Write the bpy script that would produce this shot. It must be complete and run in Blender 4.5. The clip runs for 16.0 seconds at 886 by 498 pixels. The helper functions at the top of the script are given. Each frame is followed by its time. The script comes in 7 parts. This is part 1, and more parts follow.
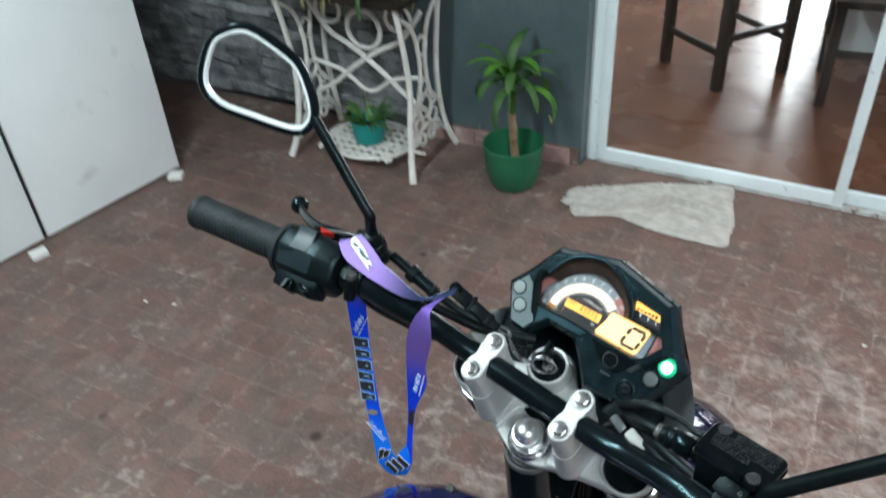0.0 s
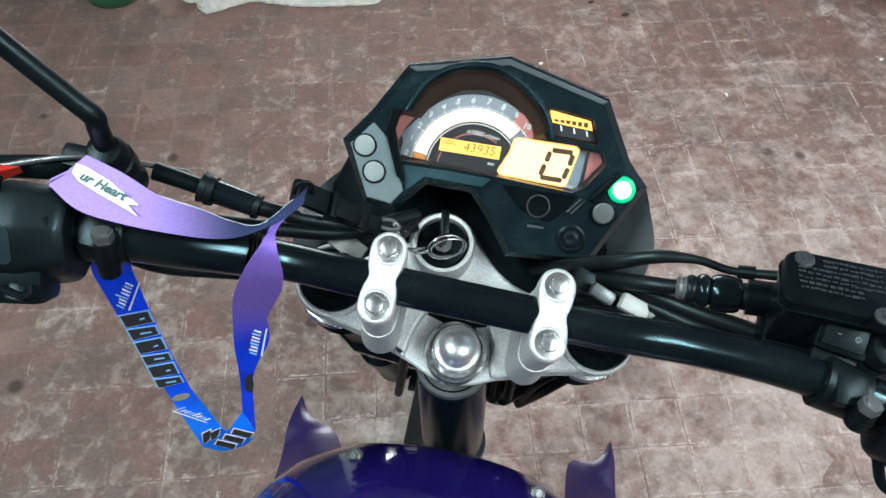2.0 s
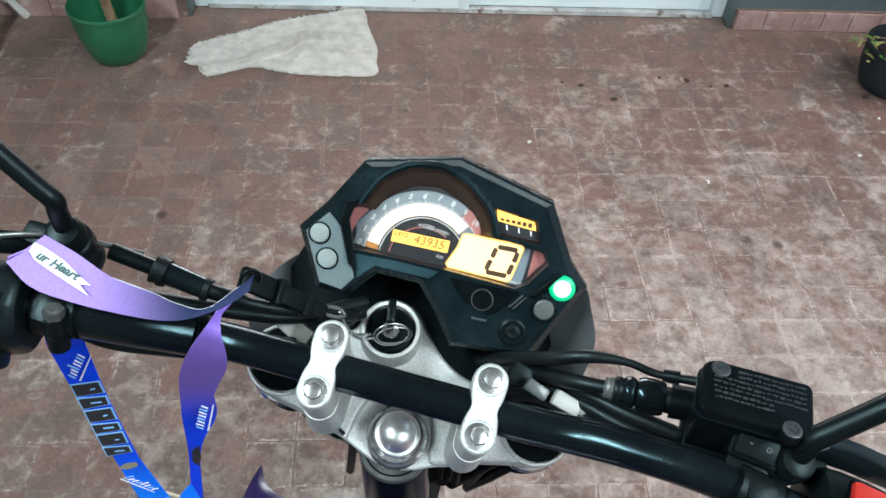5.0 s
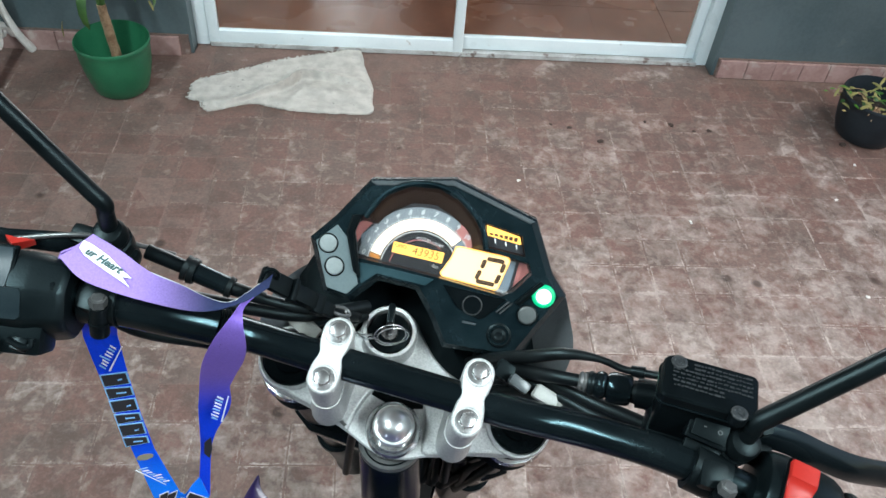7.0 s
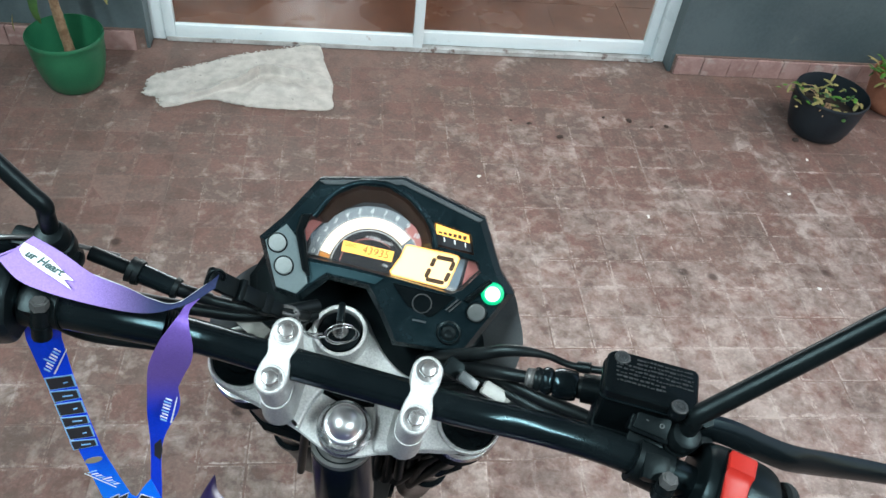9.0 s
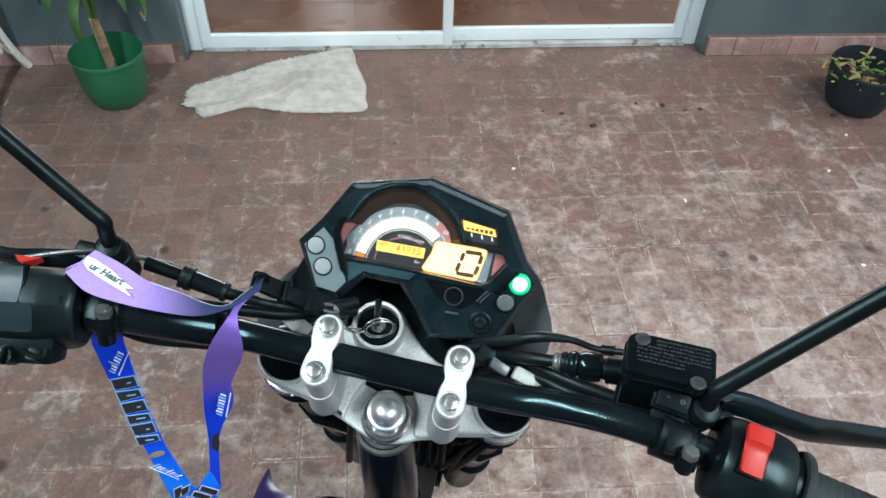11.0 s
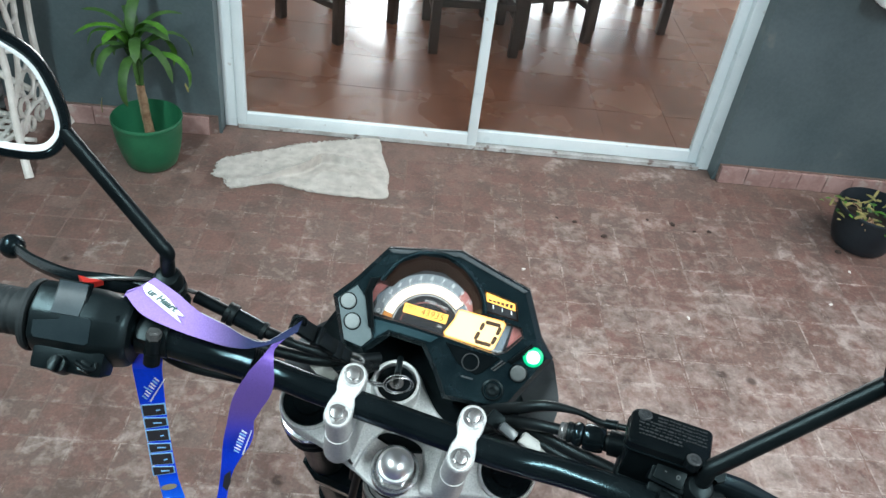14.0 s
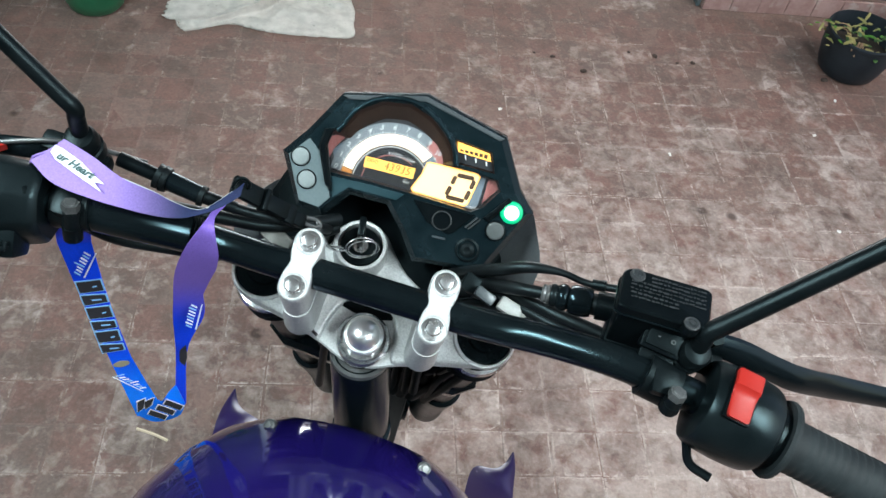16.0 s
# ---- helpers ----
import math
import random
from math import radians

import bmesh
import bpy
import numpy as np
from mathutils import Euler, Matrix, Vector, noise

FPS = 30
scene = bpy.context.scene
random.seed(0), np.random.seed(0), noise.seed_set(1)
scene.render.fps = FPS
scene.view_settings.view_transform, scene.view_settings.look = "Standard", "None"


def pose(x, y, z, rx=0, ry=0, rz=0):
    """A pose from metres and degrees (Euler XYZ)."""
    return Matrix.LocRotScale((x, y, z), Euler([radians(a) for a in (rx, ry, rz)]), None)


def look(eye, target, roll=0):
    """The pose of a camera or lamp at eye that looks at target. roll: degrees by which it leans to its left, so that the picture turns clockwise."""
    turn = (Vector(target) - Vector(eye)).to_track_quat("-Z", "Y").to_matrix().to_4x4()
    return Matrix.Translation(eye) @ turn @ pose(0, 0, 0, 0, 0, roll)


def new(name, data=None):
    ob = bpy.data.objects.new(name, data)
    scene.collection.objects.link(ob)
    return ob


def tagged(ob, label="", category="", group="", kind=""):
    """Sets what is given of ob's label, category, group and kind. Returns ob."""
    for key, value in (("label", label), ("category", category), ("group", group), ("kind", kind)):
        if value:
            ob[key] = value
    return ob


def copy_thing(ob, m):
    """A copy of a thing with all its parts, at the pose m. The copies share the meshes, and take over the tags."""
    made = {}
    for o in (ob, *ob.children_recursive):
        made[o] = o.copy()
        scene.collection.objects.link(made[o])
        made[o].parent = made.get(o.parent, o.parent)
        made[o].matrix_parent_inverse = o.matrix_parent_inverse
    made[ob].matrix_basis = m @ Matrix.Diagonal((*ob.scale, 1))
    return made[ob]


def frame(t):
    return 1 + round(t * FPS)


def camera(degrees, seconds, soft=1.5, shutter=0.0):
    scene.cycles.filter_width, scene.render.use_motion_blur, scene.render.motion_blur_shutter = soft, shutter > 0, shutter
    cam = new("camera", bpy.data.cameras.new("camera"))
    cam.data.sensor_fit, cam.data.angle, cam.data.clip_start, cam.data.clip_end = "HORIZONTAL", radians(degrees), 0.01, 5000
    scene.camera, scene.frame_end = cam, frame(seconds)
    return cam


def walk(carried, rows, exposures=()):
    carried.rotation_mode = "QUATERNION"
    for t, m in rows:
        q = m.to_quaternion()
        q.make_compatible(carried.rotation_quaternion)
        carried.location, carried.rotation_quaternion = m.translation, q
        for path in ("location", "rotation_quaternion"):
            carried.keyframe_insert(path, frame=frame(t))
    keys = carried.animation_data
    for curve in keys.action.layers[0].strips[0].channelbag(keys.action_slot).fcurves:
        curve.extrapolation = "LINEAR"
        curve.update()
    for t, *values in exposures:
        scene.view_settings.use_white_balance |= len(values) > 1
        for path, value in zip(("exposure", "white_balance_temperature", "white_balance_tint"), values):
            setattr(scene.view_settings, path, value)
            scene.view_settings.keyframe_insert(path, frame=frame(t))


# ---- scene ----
cam = camera(58.0, 16.0, shutter=0.25)
METRES, EYE, TILT, LEAN, TURN = 8.0, 1.5, 0.0, 0.0, 0.0
PATH = [
    (0, (-0.0618, -2.7401, 1.6538), (-0.9476, -1.2050, 0.3504), -3.7),
    (0.2, (-0.1408, -2.7126, 1.6236), (-0.7810, -1.1858, 0.1749), -0.1),
    (0.5, (-0.24, -2.607, 1.569), (-0.351, -1.174, 0.178), 1.2),
    (1, (-0.293, -2.557, 1.539), (-0.236, -1.247, 0.029), 1.9),
    (1.5, (-0.285, -2.543, 1.513), (-0.151, -1.302, -0.05), 1.5),
    (2, (-0.281, -2.535, 1.51), (-0.179, -1.319, -0.075), 0.7),
    (2.5, (-0.275, -2.537, 1.508), (-0.232, -1.24, -0.014), -2.3),
    (3, (-0.269, -2.533, 1.512), (-0.283, -1.192, 0.028), -3.7),
    (3.5, (-0.272, -2.537, 1.51), (-0.363, -1.21, 0.017), -3.1),
    (4, (-0.248, -2.526, 1.517), (-0.249, -1.192, 0.027), -1.9),
    (6.5, (-0.262, -2.581, 1.562), (-0.08, -1.221, 0.107), 7.6),
    (7, (-0.261, -2.596, 1.569), (-0.111, -1.184, 0.16), 5.7),
    (7.5, (-0.249, -2.605, 1.578), (-0.066, -1.183, 0.184), 4.6),
    (8, (-0.254, -2.605, 1.575), (-0.086, -1.174, 0.188), 5.8),
    (8.5, (-0.252, -2.597, 1.571), (-0.007, -1.191, 0.17), 8.6),
    (11, (-0.244, -2.621, 1.6), (-0.11, -1.227, 0.173), 2.2),
    (11.5, (-0.24, -2.638, 1.599), (-0.052, -1.238, 0.183), 4.9),
    (12, (-0.246, -2.644, 1.595), (-0.131, -1.233, 0.182), 6.0),
    (12.5, (-0.253, -2.648, 1.591), (-0.165, -1.231, 0.182), 6.9),
    (13, (-0.247, -2.648, 1.593), (-0.16, -1.218, 0.197), 6.2),
    (13.5, (-0.265, -2.67, 1.615), (-0.165, -1.143, 0.329), 7.4),
    (14, (-0.266, -2.674, 1.615), (-0.145, -1.113, 0.37), 7.7),
    (14.5, (-0.256, -2.673, 1.61), (-0.121, -1.194, 0.27), 6.7),
    (15, (-0.262, -2.663, 1.596), (-0.145, -1.229, 0.207), 7.9),
    (15.5, (-0.245, -2.645, 1.581), (-0.09, -1.294, 0.115), 7.6),
    (16, (-0.253, -2.613, 1.57), (-0.053, -1.329, 0.05), 8.8),
]
walk(cam, [(t, look(eye, target, roll)) for t, eye, target, roll in PATH], [(0.0, 0.58), (0.5, 0.70), (1.0, 0.76), (2.5, 0.82), (16.0, 0.82)])

# ---- light ----
SUN_UP, SUN_TURN = radians(52), radians(120)
world = bpy.data.worlds.new("sky")
scene.world = world
world.use_nodes = True
wn, wl = world.node_tree.nodes, world.node_tree.links
sky = wn.new("ShaderNodeTexSky")
sky.sky_type, sky.sun_disc, sky.sun_elevation, sky.sun_rotation = "NISHITA", False, SUN_UP, SUN_TURN
sky.air_density, sky.dust_density = 1.0, 3.0
wl.new(sky.outputs[0], wn["Background"].inputs[0])
wn["Background"].inputs[1].default_value = 0.11
sun = new("sun", bpy.data.lights.new("sun", "SUN"))
sun.data.energy, sun.data.angle, sun.data.color = 0.2, radians(30), (1.0, 0.97, 0.94)
sun.matrix_world = look((2.2, -2.4, 4.5), (0, -1.2, 0))
scene.view_settings.exposure = 0.82


def tube_lamp(place, turn, watts):
    """The light of one fluorescent batten under the porch ceiling."""
    lamp = new("batten_light", bpy.data.lights.new("batten_light", "AREA"))
    lamp.data.shape, lamp.data.size, lamp.data.size_y = "RECTANGLE", 1.2, 0.10
    lamp.data.energy, lamp.data.color = watts, (0.80, 0.965, 1.0)
    lamp.matrix_world = pose(*place, 0, 0, turn)


BATTENS = (((0.80, -3.30, 2.60), 90), ((-1.35, -2.60, 2.60), 90))
for (place, turn), watts in zip(BATTENS, (44.0, 52.0)):
    tube_lamp(place, turn, watts)
day = new("opening_light", bpy.data.lights.new("opening_light", "AREA"))
day.data.shape, day.data.size, day.data.size_y, day.data.energy, day.data.color = "RECTANGLE", 2.85, 2.0, 235.0, (0.95, 0.98, 1.0)
day.matrix_world = pose(0.50, 5.02, 1.05, -90, 0, 0)


# ---- materials ----
def rgb(c):
    return (*c, 1.0) if len(c) == 3 else c


def surface(name, low, high, scale=20.0, rough=0.6, metal=0.0, bump=0.1, fine=200.0, spread=0.12, coat=0.0, spots=None, object_tint=0.0, spec=0.5, sheen=(1, 1, 1)):
    """A painted, moulded or natural surface: two tones mottled at two scales, uneven gloss and a fine relief."""
    m = bpy.data.materials.new(name)
    m.use_nodes = True
    n, l = m.node_tree.nodes, m.node_tree.links
    b = n["Principled BSDF"]
    geo = n.new("ShaderNodeNewGeometry")
    big = n.new("ShaderNodeTexNoise")
    big.inputs["Scale"].default_value, big.inputs["Detail"].default_value = scale, 5
    small = n.new("ShaderNodeTexNoise")
    small.inputs["Scale"].default_value, small.inputs["Detail"].default_value = fine, 3
    for t in (big, small):
        l.new(geo.outputs["Position"], t.inputs["Vector"])
    add = n.new("ShaderNodeMath")
    add.operation = "MULTIPLY_ADD"
    l.new(small.outputs[0], add.inputs[0])
    add.inputs[1].default_value = 0.35
    l.new(big.outputs[0], add.inputs[2])
    ramp = n.new("ShaderNodeValToRGB")
    ramp.color_ramp.elements[0].position, ramp.color_ramp.elements[1].position = 0.5, 0.85
    ramp.color_ramp.elements[0].color, ramp.color_ramp.elements[1].color = rgb(low), rgb(high)
    l.new(add.outputs[0], ramp.inputs[0])
    colour = ramp.outputs[0]
    if spots:
        spot_colour, amount, spot_scale = spots
        sn = n.new("ShaderNodeTexNoise")
        sn.inputs["Scale"].default_value, sn.inputs["Detail"].default_value = spot_scale, 8
        l.new(geo.outputs["Position"], sn.inputs["Vector"])
        sr = n.new("ShaderNodeMapRange")
        sr.inputs[1].default_value, sr.inputs[2].default_value = 1 - amount, 1 - amount + 0.08
        l.new(sn.outputs[0], sr.inputs[0])
        mx = n.new("ShaderNodeMix")
        mx.data_type = "RGBA"
        l.new(sr.outputs[0], mx.inputs[0])
        l.new(colour, mx.inputs[6])
        mx.inputs[7].default_value = rgb(spot_colour)
        colour = mx.outputs[2]
    if object_tint:
        info = n.new("ShaderNodeObjectInfo")
        hsv = n.new("ShaderNodeHueSaturation")
        mr = n.new("ShaderNodeMapRange")
        mr.inputs[3].default_value, mr.inputs[4].default_value = 1 - object_tint, 1 + object_tint
        l.new(info.outputs["Random"], mr.inputs[0])
        l.new(mr.outputs[0], hsv.inputs["Value"])
        l.new(colour, hsv.inputs["Color"])
        colour = hsv.outputs[0]
    l.new(colour, b.inputs["Base Color"])
    rr = n.new("ShaderNodeMapRange")
    rr.inputs[3].default_value, rr.inputs[4].default_value = max(0.03, rough - spread), min(1.0, rough + spread)
    l.new(big.outputs[0], rr.inputs[0])
    l.new(rr.outputs[0], b.inputs["Roughness"])
    b.inputs["Metallic"].default_value = metal
    b.inputs["Specular IOR Level"].default_value = spec
    b.inputs["Specular Tint"].default_value = rgb(sheen)
    b.inputs["Coat Weight"].default_value = coat
    b.inputs["Coat Roughness"].default_value = 0.06
    if bump:
        bp = n.new("ShaderNodeBump")
        bp.inputs["Strength"].default_value, bp.inputs["Distance"].default_value = bump, 0.002
        l.new(add.outputs[0], bp.inputs["Height"])
        l.new(bp.outputs[0], b.inputs["Normal"])
    return m


def glowing(name, colour, strength):
    m = bpy.data.materials.new(name)
    m.use_nodes = True
    b = m.node_tree.nodes["Principled BSDF"]
    b.inputs["Base Color"].default_value = rgb([c * 0.5 for c in colour])
    b.inputs["Emission Color"].default_value = rgb(colour)
    b.inputs["Emission Strength"].default_value = strength
    b.inputs["Roughness"].default_value = 0.35
    return m


def plain(name, colour, rough=0.5, metal=0.0):
    m = bpy.data.materials.new(name)
    m.use_nodes = True
    b = m.node_tree.nodes["Principled BSDF"]
    b.inputs["Base Color"].default_value, b.inputs["Roughness"].default_value, b.inputs["Metallic"].default_value = rgb(colour), rough, metal
    return m


def glass(name, tint=(1, 1, 1), rough=0.0, index=1.45):
    m = bpy.data.materials.new(name)
    m.use_nodes = True
    n, l = m.node_tree.nodes, m.node_tree.links
    out = n["Material Output"]
    clear, gloss, mix, fres = n.new("ShaderNodeBsdfTransparent"), n.new("ShaderNodeBsdfGlossy"), n.new("ShaderNodeMixShader"), n.new("ShaderNodeFresnel")
    clear.inputs[0].default_value, gloss.inputs["Roughness"].default_value = rgb(tint), rough
    fres.inputs[0].default_value = index
    l.new(fres.outputs[0], mix.inputs[0])
    l.new(clear.outputs[0], mix.inputs[1])
    l.new(gloss.outputs[0], mix.inputs[2])
    l.new(mix.outputs[0], out.inputs[0])
    return m


def floor_material(name, red, brown, pale, pale_at, rough, reach, tint=0.1, bias=0.0, spread=0.09, haze_most=0.85):
    """Worn fired-clay paving: red to brown clay, pale scuffs, a few dark drips. The paleness round pale_at is part
    wear, part light falloff put into the colour.
    """
    m = bpy.data.materials.new(name)
    m.use_nodes = True
    n, l = m.node_tree.nodes, m.node_tree.links
    b = n["Principled BSDF"]
    geo = n.new("ShaderNodeNewGeometry")

    def grain(scale, detail, roughness, distort=0.0):
        t = n.new("ShaderNodeTexNoise")
        t.inputs["Scale"].default_value, t.inputs["Detail"].default_value = scale, detail
        t.inputs["Roughness"].default_value, t.inputs["Distortion"].default_value = roughness, distort
        l.new(geo.outputs["Position"], t.inputs["Vector"])
        return t.outputs[0]

    def span(source, a, b2, c, d):
        r = n.new("ShaderNodeMapRange")
        for i, v in enumerate((a, b2, c, d)):
            r.inputs[i + 1].default_value = v
        l.new(source, r.inputs[0])
        return r.outputs[0]

    def blend(factor, one, two, mode="MIX"):
        x = n.new("ShaderNodeMix")
        x.data_type, x.blend_type = "RGBA", mode
        for socket, v in ((0, factor), (6, one), (7, two)):
            if isinstance(v, (tuple, float)):
                x.inputs[socket].default_value = rgb(v) if isinstance(v, tuple) else v
            else:
                l.new(v, x.inputs[socket])
        return x.outputs[2]

    def maths(op, one, two):
        x = n.new("ShaderNodeMath")
        x.operation = op
        for i, v in enumerate((one, two)):
            if isinstance(v, float):
                x.inputs[i].default_value = v
            else:
                l.new(v, x.inputs[i])
        return x.outputs[0]

    def vector(op, one, two=None):
        x = n.new("ShaderNodeVectorMath")
        x.operation = op
        for i, v in enumerate((one, two)):
            if isinstance(v, tuple):
                x.inputs[i].default_value = v
            elif v is not None:
                l.new(v, x.inputs[i])
        return x.outputs[0]

    broad, smear, fine = grain(3.2, 6, 0.7), grain(26.0, 5, 0.62, 0.3), grain(120.0, 4, 0.6)
    # the lie of the tiles: one random number a tile, and the way to the nearest joint
    lattice = vector("MULTIPLY", vector("SUBTRACT", geo.outputs["Position"], (0.065, -0.86, 0.0)), (1 / PITCH, 1 / PITCH, 0.0))
    dice = n.new("ShaderNodeTexWhiteNoise")
    l.new(vector("FLOOR", lattice), dice.inputs["Vector"])
    split = n.new("ShaderNodeSeparateXYZ")
    l.new(vector("ABSOLUTE", vector("SUBTRACT", vector("FRACTION", lattice), (0.5, 0.5, 0.0))), split.inputs[0])
    rim = maths("MULTIPLY", maths("SUBTRACT", 0.5, maths("MAXIMUM", split.outputs[0], split.outputs[1])), PITCH)
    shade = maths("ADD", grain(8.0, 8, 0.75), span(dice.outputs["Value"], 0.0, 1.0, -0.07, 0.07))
    colour = blend(span(shade, 0.40, 0.60, 0.0, 1.0), red, brown)
    # scuffs thin out away from pale_at; the fade also paints in the light's falloff
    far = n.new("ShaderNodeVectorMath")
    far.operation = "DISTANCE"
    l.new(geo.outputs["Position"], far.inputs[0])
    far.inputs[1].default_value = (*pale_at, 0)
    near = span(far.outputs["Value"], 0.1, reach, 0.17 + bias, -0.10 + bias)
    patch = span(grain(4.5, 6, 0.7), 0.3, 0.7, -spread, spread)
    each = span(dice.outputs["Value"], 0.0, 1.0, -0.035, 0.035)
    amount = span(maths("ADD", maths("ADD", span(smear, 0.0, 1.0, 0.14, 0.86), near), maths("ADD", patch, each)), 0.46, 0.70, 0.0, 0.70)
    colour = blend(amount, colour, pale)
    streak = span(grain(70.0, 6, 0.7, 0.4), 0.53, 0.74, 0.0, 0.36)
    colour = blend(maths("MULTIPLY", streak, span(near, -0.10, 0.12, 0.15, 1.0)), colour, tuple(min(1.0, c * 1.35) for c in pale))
    # cement haze left along the joints, broken and uneven
    ragged = maths("ADD", rim, span(grain(45.0, 5, 0.75), 0.3, 0.7, -0.010, 0.010))
    haze = maths("MULTIPLY", span(ragged, 0.000, 0.0055, 1.0, 0.0), span(maths("ADD", grain(7.5, 6, 0.75), near), 0.40, 0.60, 0.0, haze_most))
    colour = blend(haze, colour, tuple(min(1.0, c * 1.10) for c in pale))
    soot = span(grain(7.0, 7, 0.7, 0.5), 0.48, 0.72, 0.0, 0.6)
    colour = blend(soot, colour, tuple(c * 0.55 for c in brown))
    drip = n.new("ShaderNodeTexVoronoi")
    drip.inputs["Scale"].default_value = 4.2
    l.new(geo.outputs["Position"], drip.inputs["Vector"])
    spot = maths("MULTIPLY", span(drip.outputs["Distance"], 0.045, 0.085, 0.75, 0.0), span(broad, 0.46, 0.50, 0.0, 1.0))
    colour = blend(spot, colour, (0.035, 0.022, 0.018))
    hsv = n.new("ShaderNodeHueSaturation")
    l.new(maths("MULTIPLY", span(dice.outputs["Value"], 0.0, 1.0, 1 - tint, 1 + tint), span(fine, 0.3, 0.7, 0.86, 1.13)), hsv.inputs["Value"])
    l.new(colour, hsv.inputs["Color"])
    l.new(hsv.outputs[0], b.inputs["Base Color"])
    l.new(span(smear, 0.3, 0.7, rough - 0.12, rough + 0.15), b.inputs["Roughness"])
    b.inputs["Specular IOR Level"].default_value = 0.25
    bp = n.new("ShaderNodeBump")
    bp.inputs["Strength"].default_value, bp.inputs["Distance"].default_value = 0.35, 0.002
    l.new(maths("ADD", smear, maths("MULTIPLY", fine, 0.4)), bp.inputs["Height"])
    l.new(bp.outputs[0], b.inputs["Normal"])
    return m


PITCH = 0.1045
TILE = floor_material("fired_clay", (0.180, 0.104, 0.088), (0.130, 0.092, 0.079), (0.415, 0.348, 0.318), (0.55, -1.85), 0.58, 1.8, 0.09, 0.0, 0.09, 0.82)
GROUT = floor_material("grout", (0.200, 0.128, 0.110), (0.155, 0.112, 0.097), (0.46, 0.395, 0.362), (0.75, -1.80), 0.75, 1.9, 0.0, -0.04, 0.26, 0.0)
ROOM_TILE = surface("polished_room_tile", (0.105, 0.037, 0.020), (0.185, 0.076, 0.044), 3.0, 0.27, 0, 0.0, 40, 0.06, 0.0, None, 0.05, 0.36)
WALL_GREY = surface("teal_grey_wall_paint", (0.060, 0.088, 0.096), (0.094, 0.130, 0.140), 3.0, 0.40, 0, 0.15, 90, 0.12, 0, ((0.15, 0.165, 0.16), 0.30, 6.0))
CEILING = surface("grey_white_ceiling_boards", (0.38, 0.39, 0.39), (0.48, 0.49, 0.49), 3.0, 0.8, 0, 0.2, 60)
SKIRT = surface("pink_skirting", (0.26, 0.155, 0.142), (0.38, 0.255, 0.235), 12.0, 0.7, 0, 0.4, 80, 0.1, 0, ((0.40, 0.32, 0.29), 0.42, 18.0), 0.06)
WHITE_WALL = surface("white_plaster", (0.62, 0.60, 0.57), (0.74, 0.72, 0.69), 2.0, 0.8, 0, 0.2, 60)
STONE = surface("grey_ledge_stone", (0.09, 0.094, 0.098), (0.34, 0.345, 0.35), 9.0, 0.8, 0, 0.8, 60, 0.1, 0, None, 0.35)
DOOR_WHITE = surface("white_enamelled_aluminium", (0.70, 0.79, 0.82), (0.77, 0.855, 0.88), 6.0, 0.30, 0, 0.05, 150, 0.1, 0, ((0.45, 0.44, 0.42), 0.31, 30.0))
TRACK = surface("scuffed_aluminium_track", (0.34, 0.34, 0.33), (0.58, 0.60, 0.60), 14, 0.5, 0.1, 0.3, 120, 0.1, 0, ((0.15, 0.11, 0.095), 0.40, 26))
PANEL_WHITE = surface("white_cabinet_paint", (0.78, 0.80, 0.80), (0.84, 0.855, 0.85), 3.0, 0.45, 0, 0.05, 120, 0.1, 0, ((0.66, 0.66, 0.64), 0.36, 5.0))
# near-black colour that stands in for the shade in narrow gaps
DARK_GAP = plain("shadow_gap", (0.012, 0.012, 0.013), 0.9)
CLEAR = glass("door_glass", (0.93, 0.95, 0.95))
IRON_WHITE = surface("white_painted_iron", (0.60, 0.58, 0.54), (0.74, 0.72, 0.68), 25, 0.5, 0, 0.3, 200, 0.1, 0, ((0.25, 0.15, 0.09), 0.30, 30))
POT_GREEN = surface("green_plastic", (0.010, 0.098, 0.046), (0.020, 0.140, 0.066), 8, 0.36, 0, 0.05, 200, 0.08, 0, ((0.07, 0.10, 0.07), 0.30, 14))
POT_TEAL = surface("teal_plastic", (0.0, 0.20, 0.19), (0.01, 0.27, 0.25), 8, 0.4, 0, 0.05, 200)
POT_CLAY = surface("terracotta", (0.26, 0.10, 0.06), (0.36, 0.15, 0.09), 12, 0.8, 0, 0.3, 120)
POT_BLACK = surface("black_plastic_pot", (0.009, 0.014, 0.019), (0.018, 0.025, 0.032), 12, 0.5, 0, 0.1, 150, spec=0.3)
DIRT = surface("dried_brown_dirt", (0.030, 0.020, 0.016), (0.065, 0.043, 0.035), 120, 0.95, 0, 0.8, 400)
SOIL = surface("potting_soil", (0.010, 0.008, 0.006), (0.032, 0.023, 0.016), 40, 0.95, 0, 1.0, 150)
LEAF = surface("glossy_leaf", (0.024, 0.095, 0.010), (0.095, 0.27, 0.022), 9, 0.42, 0, 0.1, 90)
LEAF_DRY = surface("yellowing_leaf", (0.16, 0.17, 0.05), (0.30, 0.25, 0.09), 10, 0.6, 0, 0.1, 90)
LEAF_DARK = surface("fern_leaf", (0.018, 0.060, 0.014), (0.055, 0.135, 0.026), 12, 0.55, 0, 0.1, 90)
TRUNK = surface("cane_bark", (0.22, 0.13, 0.07), (0.42, 0.29, 0.18), 40, 0.8, 0, 0.8, 200)
CLOTH = surface("cream_cotton_rag", (0.39, 0.373, 0.346), (0.53, 0.510, 0.475), 30, 0.95, 0, 0.8, 420, 0.03, 0, ((0.27, 0.265, 0.25), 0.345, 60))
